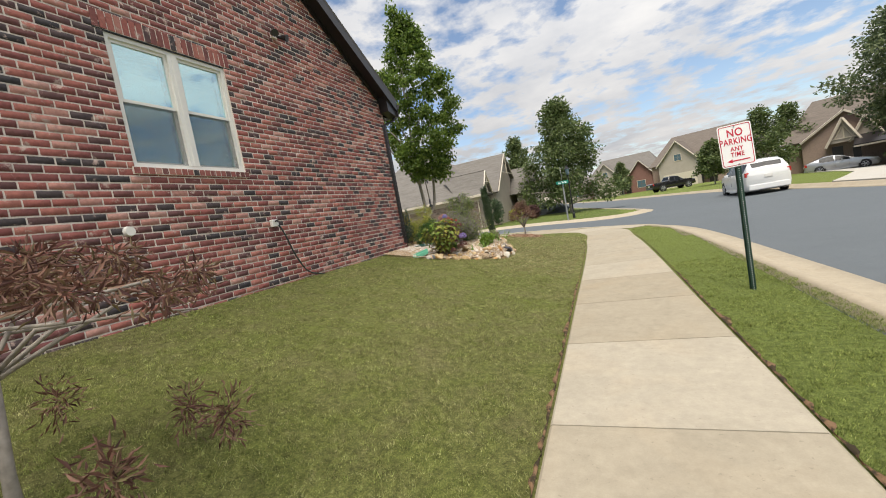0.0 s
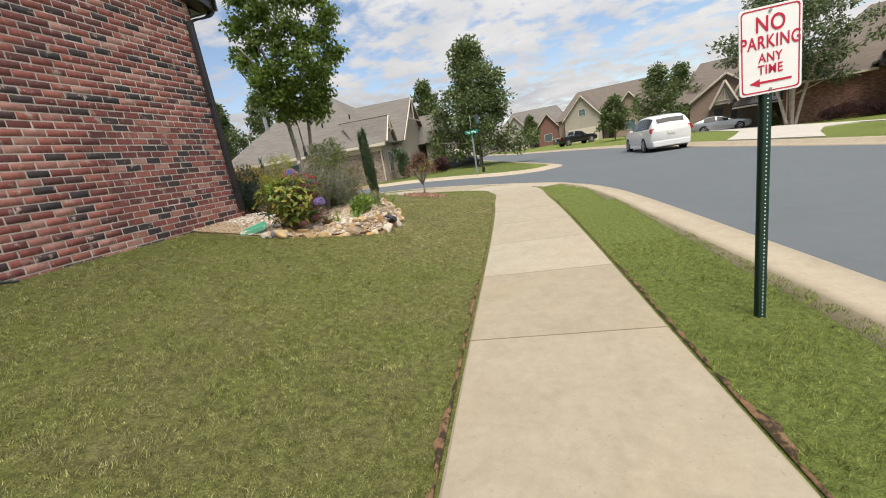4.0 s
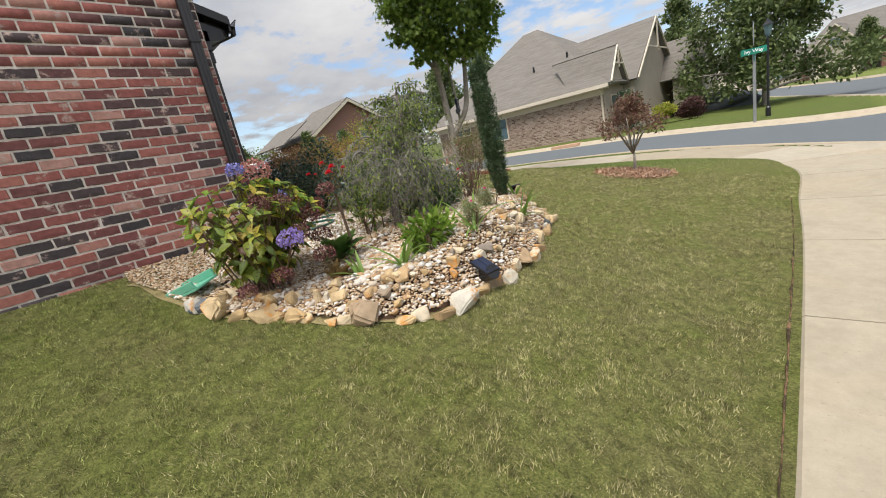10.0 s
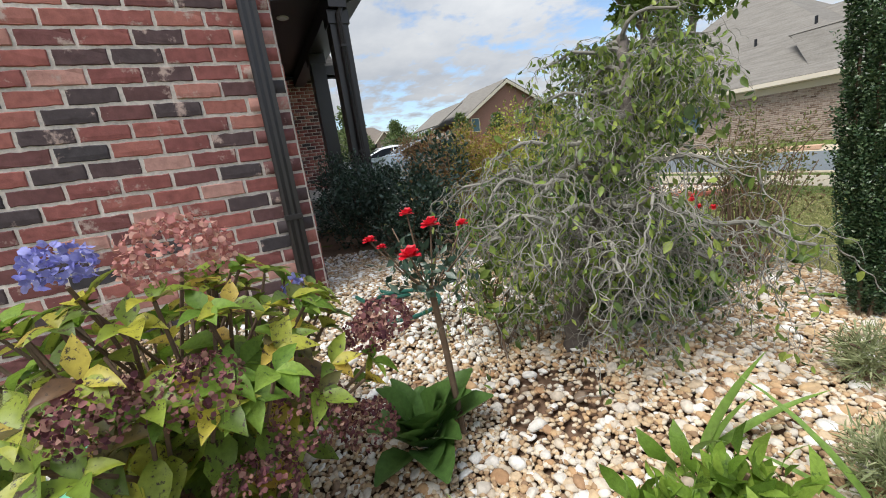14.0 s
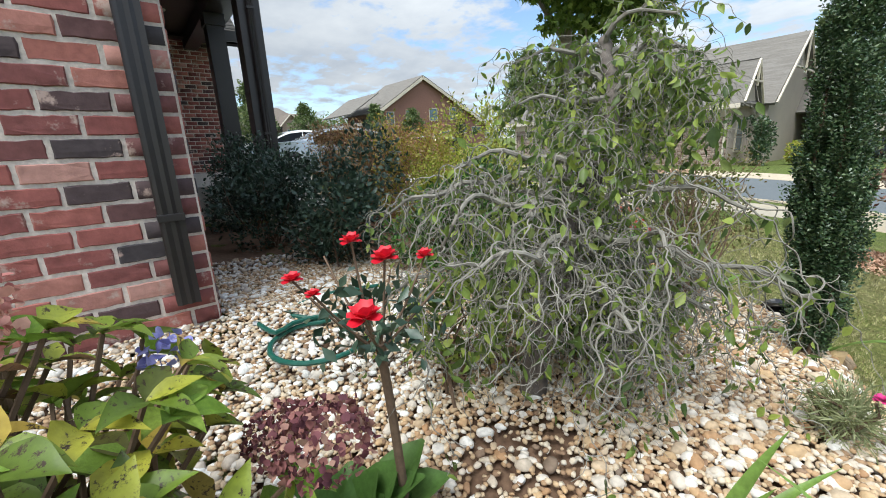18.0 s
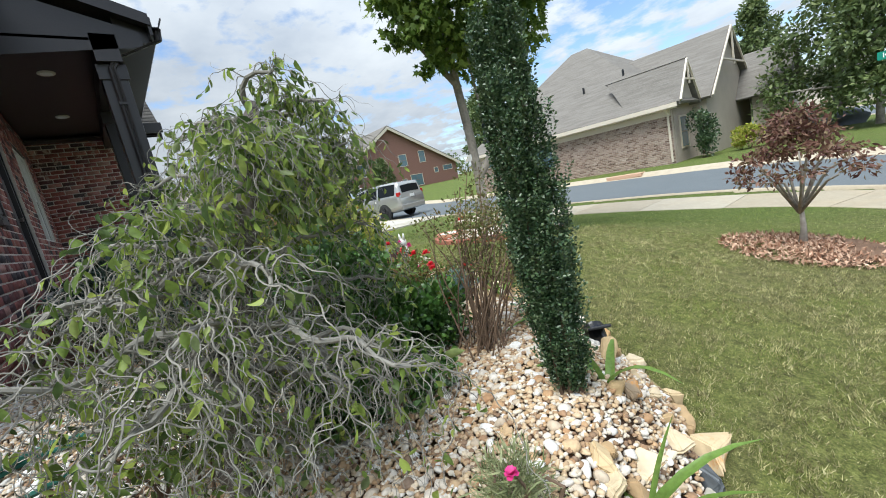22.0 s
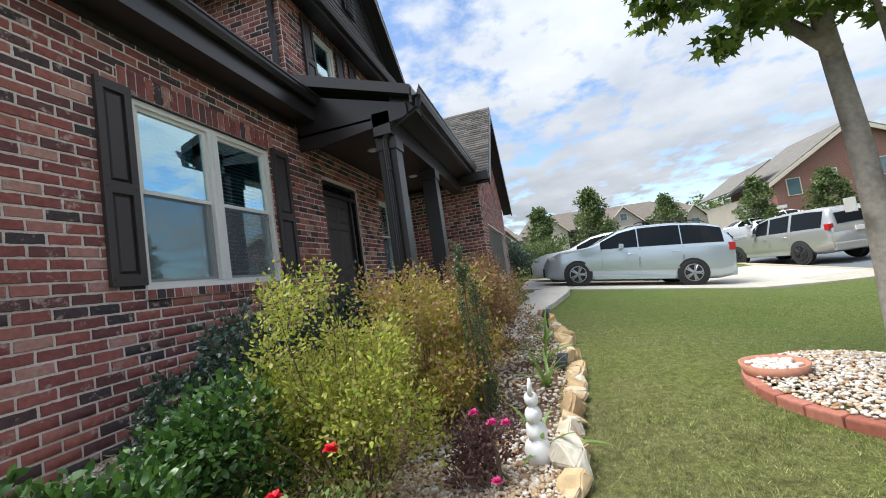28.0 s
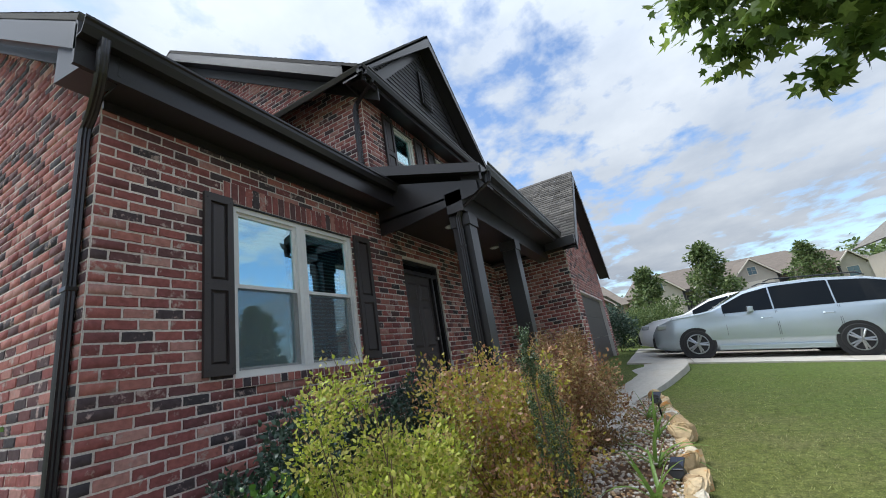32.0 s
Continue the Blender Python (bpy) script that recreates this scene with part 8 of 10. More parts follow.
def car(name, label, place, yaw, xs, top, belt, half, roof_half, zb, wheels, wr, body_mat, glass, rim_mat, tail_z, head_z, extra=None, pitch=0.0):
    """A vehicle lofted from cross-sections. xs run from nose to tail; glass: spans (x0, x1) of side windows; place: the ground under its nose."""
    ob = thing(name, label, "car", place)
    ob.matrix_basis = Matrix.Translation(place) @ Matrix.Rotation(yaw, 4, "Z") @ Matrix.Rotation(pitch, 4, "Y")
    m = ob.matrix_basis.copy()

    def at(arr, x):
        return float(np.interp(x, xs, arr))
    fine = sorted(set(np.round(np.concatenate([np.linspace(a, b, 5) for a, b in zip(xs, xs[1:])]), 4)))

    def section(x, grow=0.0):
        t, b, h, rh = at(top, x), at(belt, x), at(half, x), at(roof_half, x)
        b = min(b, t)
        s = min(1.0, (t - b) / 0.5)
        rw = h + (rh - h) * s
        z0 = zb + 0.06 * (1 - sst(0, 0.5, x)) + 0.08 * sst(xs[-1] - 0.5, xs[-1], x)
        return [(h * 0.86, z0), (h * 0.97, z0 + 0.1), (h, z0 + 0.3), (h * 0.995, b - 0.1), (h * 0.975, b), (h * 0.96 + (rw - h * 0.96) * 0.55, b + (t - b) * 0.5), (rw, b + (t - b) * 0.86), (rw * 0.9, b + (t - b) * 0.97), (rw * 0.5, t), (0, t + 0.012)]
    bm = bmesh.new()
    rows = []
    for x in fine:
        s = section(x)
        ring = [(x, -y, z) for y, z in s] + [(x, y, z) for y, z in s[-2::-1]]
        rows.append([bm.verts.new(m @ Vector(q)) for q in ring])
    for a, b in zip(rows, rows[1:]):
        for i in range(len(a) - 1):
            bm.faces.new((a[i], a[i + 1], b[i + 1], b[i]))
        bm.faces.new((a[-1], a[0], b[0], b[-1]))
    bm.faces.new(rows[0]), bm.faces.new(rows[-1][::-1])
    bmesh.ops.recalc_face_normals(bm, faces=bm.faces[:])
    body = part("body", bm, body_mat, ob, smooth=True)

    def skin(x, f, side, out=0.006):
        """A point of the glass-house side: f from the belt (0) to the roof (1)."""
        s = section(x)
        (y0, z0), (y1, z1), (y2, z2) = s[4], s[5], s[6]
        f = min(f, 1.0)
        y, z = (y0 + (y1 - y0) * f * 2, z0 + (z1 - z0) * f * 2) if f < 0.5 else (y1 + (y2 - y1) * (f - 0.5) * 2, z1 + (z2 - z1) * (f - 0.5) * 2)
        return m @ Vector((x, side * (y + out), z))
    for side in (-1, 1):
        for x0, x1 in glass:
            bm = bmesh.new()
            grid = [[bm.verts.new(skin(x0 + (x1 - x0) * i / 6, 0.02 + 1.0 * k / 4, side)) for k in range(5)] for i in range(7)]
            for i in range(6):
                for k in range(4):
                    bm.faces.new((grid[i][k], grid[i + 1][k], grid[i + 1][k + 1], grid[i][k + 1]))
            part("side_window", fix(bm), M_glass_dark, ob)
    # windscreen and rear window
    for x0, x1, nm in ((None, None, "windscreen"), (0, 0, "rear_window")):
        k = next(i for i in range(len(xs)) if top[i] - belt[i] > 0.28)
        if nm == "windscreen":
            a, b = xs[k - 1] + 0.12, xs[k] + 0.12
        else:
            j = max(i for i in range(len(xs)) if top[i] - belt[i] > 0.28)
            a, b = xs[j] + 0.03, xs[min(j + 1, len(xs) - 1)] - 0.05
        bm = bmesh.new()
        grid = []
        for i in range(5):
            x = a + (b - a) * i / 4
            t, rh = at(top, x), at(roof_half, x)
            grid.append([bm.verts.new(m @ Vector((x - (0.012 if nm == "windscreen" else -0.02), y * rh * 0.86, t + 0.018 - 0.03 * abs(y)))) for y in (-1, -0.5, 0, 0.5, 1)])
        for i in range(4):
            for q in range(4):
                bm.faces.new((grid[i][q], grid[i + 1][q], grid[i + 1][q + 1], grid[i][q + 1]))
        part(nm, fix(bm), M_glass_dark, ob, smooth=True)
    for x in wheels:
        for side in (-1, 1):
            h = at(half, x)
            y = side * (h + 0.004)
            bm = bmesh.new()
            tube(bm, [m @ Vector((x, side * (h - 0.05), wr)), m @ Vector((x, y, wr))], wr + 0.06, 28)
            part("wheel_arch", bm, M_tyre, ob)
            bm = bmesh.new()
            tube(bm, [m @ Vector((x, side * (h - 0.2), wr)), m @ Vector((x, side * (h - 0.01), wr)), m @ Vector((x, side * (h + 0.018), wr)), m @ Vector((x, side * (h + 0.02), wr))], [wr, wr, wr * 0.93, wr * 0.7], 30)
            wheel = part("wheel", bm, M_tyre, ob, "black rubber tyre on an alloy rim", smooth=False)
            bm = bmesh.new()
            yy = side * (h + 0.022)
            for k in range(5):
                for d in (-0.14, 0.14):
                    a = k * math.tau / 5 + d
                    c, s_ = math.cos(a), math.sin(a)
                    tube(bm, [m @ Vector((x + c * 0.03, yy + side * 0.012, wr + s_ * 0.03)), m @ Vector((x + c * wr * 0.66, yy, wr + s_ * wr * 0.66))], [0.028, 0.02], 6)
            ringp = [m @ Vector((x + math.cos(a) * wr * 0.67, yy, wr + math.sin(a) * wr * 0.67)) for a in np.linspace(0, math.tau, 25)]
            tube(bm, ringp, 0.014, 6)
            tube(bm, [m @ Vector((x, yy, wr)), m @ Vector((x, yy + side * 0.02, wr))], 0.05, 12)
            part("rim", bm, rim_mat, wheel)
    end = xs[-1]
    for side in (-1, 1):
        h = at(half, end - 0.12)
        bm = bmesh.new()
        box(bm, end - 0.2, side * (h - 0.16) if side > 0 else side * (h + 0.012), tail_z - 0.11, end - 0.03, side * (h + 0.012) if side > 0 else side * (h - 0.16), tail_z + 0.11, m, 0.02)
        part("tail_light", fix(bm), M_tail, ob)
        h = at(half, 0.28)
        bm = bmesh.new()
        box(bm, 0.12, min(side * (h - 0.28), side * (h + 0.01)), head_z - 0.06, 0.5, max(side * (h - 0.28), side * (h + 0.01)), head_z + 0.07, m, 0.03)
        part("headlight", fix(bm), M_head, ob)
        k = next(i for i in range(len(xs)) if top[i] - belt[i] > 0.28)
        mx = xs[k] - 0.05
        h = at(half, mx)
        bm = bmesh.new()
        box(bm, mx, min(side * (h - 0.02), side * (h + 0.17)), at(belt, mx) - 0.02, mx + 0.12, max(side * (h - 0.02), side * (h + 0.17)), at(belt, mx) + 0.13, m, 0.03)
        part("mirror", fix(bm), body_mat, ob)
        for x0, x1 in glass[:2]:
            bm = bmesh.new()
            xx = x1 - 0.25
            h = at(half, xx)
            z = at(belt, xx) - 0.17
            tube(bm, [m @ Vector((xx, side * h, z)), m @ Vector((xx + 0.03, side * (h + 0.035), z)), m @ Vector((xx + 0.17, side * (h + 0.035), z)), m @ Vector((xx + 0.2, side * h, z))], 0.013, 6)
            part("door_handle", bm, body_mat, ob)
        for x in sorted({v for gspan in glass for v in gspan})[:-1]:
            bm = bmesh.new()
            h = at(half, x)
            tube(bm, [m @ Vector((x + 0.03, side * (h * 0.985 + 0.001), zb + 0.22)), m @ Vector((x + 0.03, side * (h + 0.001), zb + 0.4)), m @ Vector((x + 0.03, side * (h * 0.985), at(belt, x) - 0.02))], 0.005, 4)
            part("door_gap", bm, M_black, ob)
        bm = bmesh.new()
        h = at(half, end * 0.5)
        box(bm, wheels[0] + wr + 0.1, min(side * (h * 0.95), side * (h + 0.012)), zb + 0.02, wheels[1] - wr - 0.1, max(side * (h * 0.95), side * (h + 0.012)), zb + 0.13, m, 0.01)
        part("sill_trim", fix(bm), body_mat, ob)
    for x0, x1, nm in ((-0.03, 0.12, "front_bumper"), (end - 0.12, end + 0.04, "rear_bumper")):
        bm = bmesh.new()
        h = at(half, (x0 + x1) / 2) * 0.95
        box(bm, x0, -h, zb + 0.08, x1, h, zb + 0.36, m, 0.05)
        part(nm, fix(bm), body_mat if nm == "rear_bumper" else M_black, ob)
    bm = bmesh.new()
    box(bm, end - 0.005, -0.17, tail_z - 0.22, end + 0.035, 0.17, tail_z - 0.07, m, 0.005)
    part("licence_plate", fix(bm), M_white, ob)
    if extra:
        extra(ob, m)
    return ob


VAN = dict(xs=[0, 0.12, 0.5, 1.0, 1.4, 2.15, 2.7, 3.6, 4.4, 4.8, 5.02, 5.1], top=[0.6, 0.82, 0.99, 1.08, 1.16, 1.6, 1.74, 1.79, 1.74, 1.64, 1.3, 0.98], belt=[0.58, 0.8, 0.94, 1.0, 1.04, 1.07, 1.09, 1.12, 1.15, 1.16, 1.12, 0.95],
           half=[0.66, 0.84, 0.95, 0.98, 0.99, 0.995, 0.995, 0.995, 0.985, 0.96, 0.92, 0.86], roof_half=[0.6, 0.75, 0.85, 0.86, 0.82, 0.76, 0.75, 0.75, 0.74, 0.72, 0.7, 0.7], zb=0.17, wheels=(0.98, 4.01), wr=0.345,
           glass=((1.62, 2.62), (2.65, 3.74), (3.77, 4.8)), tail_z=1.05, head_z=0.78)


def rails(ob, m):
    for side in (-1, 1):
        bm = bmesh.new()
        tube(bm, [m @ Vector((2.6, side * 0.66, 1.77)), m @ Vector((2.75, side * 0.66, 1.83)), m @ Vector((4.3, side * 0.65, 1.82)), m @ Vector((4.45, side * 0.65, 1.75))], 0.016, 6)
        part("roof_rail", bm, M_black, ob)


def on_drive(x, y):
    return (x, y, height(x, y) + 0.03)


M_silver = paint("silver_blue_paint", (0.47, 0.53, 0.57), 0.5)
M_wpaint = paint("white_paint", (0.72, 0.72, 0.71), 0.0)
car("minivan", "silver-blue minivan parked on the driveway", on_drive(-16.75, 12.75), radians(90), pitch=radians(7.1), body_mat=M_silver, rim_mat=M_rim, extra=rails, **VAN)
car("minivan", "white minivan parked beside the silver one", on_drive(-19.3, 12.3), radians(90), pitch=radians(7.1), body_mat=M_wpaint, rim_mat=M_rim, **VAN)
car("minivan", "white minivan parked at the kerb across the street", (7.2, 30.9, base_height(7.2, 30) - 0.13), radians(-90), body_mat=M_wpaint, rim_mat=M_rim, **VAN)
SUV = dict(xs=[0, 0.1, 0.5, 1.1, 1.6, 2.15, 2.7, 3.7, 4.6, 5.3, 5.45], top=[0.75, 1.0, 1.12, 1.17, 1.2, 1.72, 1.86, 1.9, 1.89, 1.82, 1.0], belt=[0.72, 0.96, 1.06, 1.1, 1.13, 1.16, 1.17, 1.18, 1.19, 1.19, 0.98], half=[0.85, 0.95, 0.99, 1.0, 1.0, 1.0, 1.0, 1.0, 1.0, 0.98, 0.95],
           roof_half=[0.8, 0.86, 0.9, 0.88, 0.86, 0.8, 0.79, 0.79, 0.79, 0.78, 0.8], zb=0.3, wheels=(1.0, 4.2), wr=0.39, glass=((1.95, 2.75), (2.85, 3.75), (3.87, 5.1)), tail_z=1.2, head_z=0.95)
car("suv", "silver SUV with black wheels parked on the street", (-24.85, 21.95, base_height(-24, 22.2) - 0.12), radians(12), body_mat=paint("silver_paint", (0.42, 0.42, 0.40), 0.5), rim_mat=M_rim_dark, **SUV)
SEDAN = dict(xs=[0, 0.1, 0.5, 1.1, 1.5, 2.2, 2.7, 3.3, 4.1, 4.5, 4.6], top=[0.5, 0.68, 0.82, 0.92, 0.98, 1.36, 1.45, 1.43, 1.15, 1.0, 0.7], belt=[0.48, 0.66, 0.78, 0.86, 0.9, 0.93, 0.94, 0.95, 0.97, 0.96, 0.68], half=[0.65, 0.8, 0.87, 0.89, 0.9, 0.9, 0.9, 0.9, 0.88, 0.84, 0.78],
             roof_half=[0.6, 0.7, 0.75, 0.75, 0.7, 0.62, 0.6, 0.6, 0.62, 0.65, 0.65], zb=0.15, wheels=(0.9, 3.6), wr=0.32, glass=((1.75, 2.6), (2.68, 3.6)), tail_z=0.85, head_z=0.66)
car("sedan", "light grey hatchback parked in a driveway", (20.5, 45.6, height(20.5, 45.6) + 0.06), radians(160), body_mat=paint("grey_paint", (0.45, 0.46, 0.47), 0.5), rim_mat=M_rim, **SEDAN)
PICK = dict(xs=[0, 0.1, 0.5, 1.2, 1.6, 2.1, 2.6, 3.3, 3.5, 5.4, 5.6], top=[0.7, 1.0, 1.12, 1.18, 1.22, 1.7, 1.82, 1.8, 1.25, 1.22, 1.1], belt=[0.68, 0.96, 1.06, 1.1, 1.13, 1.15, 1.16, 1.17, 1.17, 1.17, 1.05], half=[0.85, 0.95, 0.99, 1.0, 1.0, 1.0, 1.0, 1.0, 1.0, 0.99, 0.96],
            roof_half=[0.8, 0.86, 0.9, 0.88, 0.86, 0.78, 0.77, 0.77, 0.86, 0.9, 0.9], zb=0.35, wheels=(1.0, 4.3), wr=0.4, glass=((1.95, 2.6), (2.68, 3.25)), tail_z=1.05, head_z=0.95)
car("pickup", "black pickup truck parked by a far house", (10.2, 63.5, height(10, 63) + 0.0), radians(200), body_mat=paint("black_paint", (0.015, 0.015, 0.017), 0.0), rim_mat=M_rim, **PICK)
for x, y, w in ((-43, 30.4, 100), (-33.0, 27.5, 170), (-36, 24.5, 95)):
    car("sedan", "white car parked further up the street", (x, y, height(x, y) + 0.02), radians(w), body_mat=M_wpaint, rim_mat=M_rim, **SEDAN)


# ---- houses ----
M_stucco = plain("beige_siding", (0.42, 0.37, 0.31), 0.8, 0, 20, 0.1, 0.1)
M_paneblue = plain("far_window_glass", (0.10, 0.16, 0.19), 0.08, 0, 4, 0.15, 0.0, 0.7)


def far_window(parent, m, u, w, wide, tall, panes=2):
    bm = bmesh.new()
    fr = 0.07
    for a, b, c, d in ((u, w, u + fr, w + tall), (u + wide - fr, w, u + wide, w + tall), (u + fr, w, u + wide - fr, w + fr), (u + fr, w + tall - fr, u + wide - fr, w + tall)):
        box(bm, a, 0.0, b, c, 0.05, d, m)
    win = part("window", fix(bm), M_cream, parent)
    for k in range(panes):
        a = u + fr + k * (wide - 2 * fr) / panes
        bm = bmesh.new()
        box(bm, a + 0.02, 0.0, w + fr + 0.01, a + (wide - 2 * fr) / panes - 0.02, 0.02, w + tall / 2 - 0.02, m)
        box(bm, a + 0.02, 0.0, w + tall / 2 + 0.02, a + (wide - 2 * fr) / panes - 0.02, 0.025, w + tall - fr - 0.01, m)
        part("pane", fix(bm), M_paneblue, win)


def roof_slab(parent, name, pts, mat, thick=0.12):
    """A roof plane of any outline, with rows of raised shingle courses."""
    bm = bmesh.new()
    v = [Vector(p) for p in pts]
    n = (v[1] - v[0]).cross(v[-1] - v[0]).normalized()
    if n.z < 0:
        n = -n
    t, k = [bm.verts.new(p) for p in v], [bm.verts.new(p - n * thick) for p in v]
    bm.faces.new(t), bm.faces.new(k)
    for i in range(len(v)):
        j = (i + 1) % len(v)
        bm.faces.new((t[i], t[j], k[j], k[i]))
    return part(name, fix(bm), mat, parent)


def roof_far_mat(name, a, b):
    m, n, l, bs = material(name, 0.95, 0, 0.2)
    v = coords(n, l, (1, 1, 1))
    fine, course = tex(n, l, v, 14, 5, 0.7), coords(n, l, (0.7, 0.7, 7.5))
    cs = tex(n, l, course, 1.6, 3, 0.6)
    col = mix(n, l, 0.5, ramp(n, l, fine, ((0.3, a), (0.7, b))), ramp(n, l, cs, ((0.35, a), (0.65, b))))
    l.new(col, bs.inputs["Base Color"])
    bump(n, l, bs, cs, 0.5, 0.05)
    return m


M_roof_far = roof_far_mat("far_grey_shingles", (0.13, 0.118, 0.105), (0.22, 0.205, 0.185))
M_roof_brown = roof_far_mat("far_brown_shingles", (0.12, 0.10, 0.085), (0.20, 0.17, 0.145))


def flat_panel(parent, name, m, u0, w0, u1, w1, mat, out=0.03):
    bm = bmesh.new()
    box(bm, u0, 0.0, w0, u1, out, w1, m)
    return part(name, fix(bm), mat, parent)


# tan brick house across the side street
NX0, NX1, NY0, NY1 = -21.4, -9.25, 30.4, 44.4
nh_wall = brick_wall("wall_tan_south", (NX0, NY0, 0), (1, 0, 0), (0, -1, 0), [(0, 0.1), (NX1 - NX0, 0.1), (NX1 - NX0, 3.0), (0, 3.0)], [(4.4, 1.15, 6.0, 2.75)], "tan brick side wall with scattered dark bricks", mat=M_brick_tan, mortar=M_mortar_tan)
nh = thing("tan_house", "tan brick house with a steep grey hip roof", "house", (-15.3, 37.4, 0.4))
nm_ = frame_of((NX1, NY0, 0), (0, 1, 0), (1, 0, 0))
bm = bmesh.new()
box(bm, NX0 + 0.3, NY0 + 0.3, 0.0, NX1, NY1, 2.95)
part("wall", fix(bm), M_mortar_tan, nh)
ov = 0.45
ez = 2.95
A, B = (NX0 - ov, NY0 - ov, ez), (NX1 + ov, NY0 - ov, ez)
C, Dp = (NX1 + ov, NY1 + ov, ez), (NX0 - ov, NY1 + ov, ez)
P, Q = (-17.4, 37.4, 8.35), (-16.2, 37.4, 8.35)
for nm, pts in (("roof", [A, B, Q, P]), ("roof", [B, C, Q]), ("roof", [C, Dp, P, Q]), ("roof", [Dp, A, P])):
    roof_slab(nh, nm, pts, M_roof_far)
for a, b in ((-14.5, -8.4),):
    roof_slab(nh, "roof", [(b, 33.0, 3.0), (b, 37.3, 6.5), (-15.0, 37.3, 6.5), (-12.0, 33.0, 3.0)], M_roof_far)
    roof_slab(nh, "roof", [(b, 41.6, 3.0), (b, 37.3, 6.5), (-15.0, 37.3, 6.5), (-12.0, 41.6, 3.0)], M_roof_far)
    bm = bmesh.new()
    prism(bm, [(33.3, 0.2), (33.3, 3.0), (37.3, 6.25), (41.3, 3.0), (41.3, 0.2)], 0, NX1, b - 0.25)
    part("front_gable", fix(bm), M_stucco, nh, "beige sided front gable")
bm = bmesh.new()
prism(bm, [(30.5, 2.9), (31.6, 4.6), (32.7, 2.9)], 0, NX1 - 0.4, NX1 + 0.25)
gab = part("small_gable", fix(bm), M_stucco, nh, "small beige gable with white truss")
roof_slab(nh, "roof", [(NX1 + 0.45, 30.2, 2.85), (NX1 + 0.45, 31.6, 4.85), (-12.5, 31.6, 4.85), (-11.0, 30.2, 2.95)], M_roof_far)
roof_slab(nh, "roof", [(NX1 + 0.45, 33.0, 2.85), (NX1 + 0.45, 31.6, 4.85), (-12.5, 31.6, 4.85), (-11.0, 33.0, 2.95)], M_roof_far)
for apex, lo, hi, x in (((31.6, 4.75), 30.35, 32.85, NX1 + 0.48), ((37.3, 6.45), 33.2, 41.4, -8.35)):
    bm = bmesh.new()
    zb_ = 3.0
    for s, e in (((lo, zb_), apex), ((hi, zb_), apex), (((lo + apex[0]) / 2, (zb_ + apex[1]) / 2), ((hi + apex[0]) / 2, (zb_ + apex[1]) / 2)), ((apex[0], apex[1]), (apex[0], (zb_ + apex[1]) / 2 - 0.2))):
        tube(bm, [(x, s[0], s[1]), (x, e[0], e[1])], 0.055, 4)
    part("truss", bm, M_cream, nh, "white decorative gable truss")
bm = bmesh.new()
prism(bm, [(38.6, 0.2), (38.6, 2.9), (40.6, 5.0), (42.6, 2.9), (42.6, 0.2)], 0, -8.0, -6.6)
part("garage_gable", fix(bm), M_stucco, nh)
for s in (-1, 1):
    roof_slab(nh, "roof", [(-6.3, 40.6 + s * 2.4, 2.7), (-6.3, 40.6, 5.2), (-11, 40.6, 5.2), (-11, 40.6 + s * 2.4, 2.7)], M_roof_far)
bm = bmesh.new()
box(bm, NX0 - ov + 0.02, NY0 - ov - 0.1, ez - 0.2, NX1 + ov, NY0 - ov - 0.005, ez - 0.02)
part("gutter", fix(bm), M_cream, nh)
bm = bmesh.new()
box(bm, NX0, NY0 - ov, ez - 0.24, NX1 + 0.3, NY0 - 0.012, ez - 0.2)
box(bm, NX0, NY0 - 0.04, ez - 0.5, NX1, NY0 - 0.012, ez - 0.245)
part("soffit", fix(bm), M_cream, nh)
for x in (NX0 + 0.12, NX1 - 0.1):
    bm = bmesh.new()
    tube(bm, [(x, NY0 - ov - 0.03, ez - 0.15), (x, NY0 - 0.08, ez - 0.45), (x, NY0 - 0.07, 0.4)], 0.05, 6)
    part("downspout", bm, M_cream, nh)
sm = frame_of((NX0, NY0, 0), (1, 0, 0), (0, -1, 0))
far_window(nh, sm, 4.4, 1.15, 1.6, 1.6, 2)
for k in range(3):
    far_window(nh, sm, 0.9 + k * 0.72, 1.95, 0.68, 0.5, 1)
far_window(nh, nm_, 0.9, 0.9, 1.0, 1.5, 1)
for x, z in ((-12.2, 5.2), (-14.3, 4.9)):
    bm = bmesh.new()
    yy = NY0 - ov + (z - ez) / (8.35 - ez) * (37.4 - NY0 + ov)
    tube(bm, [(x, yy, z - 0.05), (x, yy, z + 0.3)], 0.06, 8)
    part("roof_vent", bm, M_black, nh)
bm = bmesh.new()
box(bm, -19.6, 33.5, 5.5, -19.4, 33.7, 6.6)
part("flue", fix(bm), M_steel, nh)
for i, (x, y, h, r, mt, lb) in enumerate(((-8.4, 31.4, 2.6, 0.75, M_holly, "dense dark green conical shrub at the tan house corner"), (-7.0, 32.6, 1.1, 0.7, M_abelia, "yellow-green rounded shrub beside the tan house"), (-6.0, 33.4, 1.3, 1.0, M_plum, "dark red hedge shrub beside the tan house"), (-6.3, 35.5, 1.1, 0.9, M_plum, "dark red hedge shrub beside the tan house"))):
    z = height(x, y)
    shrub("house_shrub", lb, "shrub", (x, y, z), many_blobs(x, y, z + h * 0.48, r * 0.75, r * 0.75, h * 0.42, 10, 0.5, 150 + i), mt, 2600, 0.11, 0.6, 8, seed=150 + i, group="shrubs by the tan house")

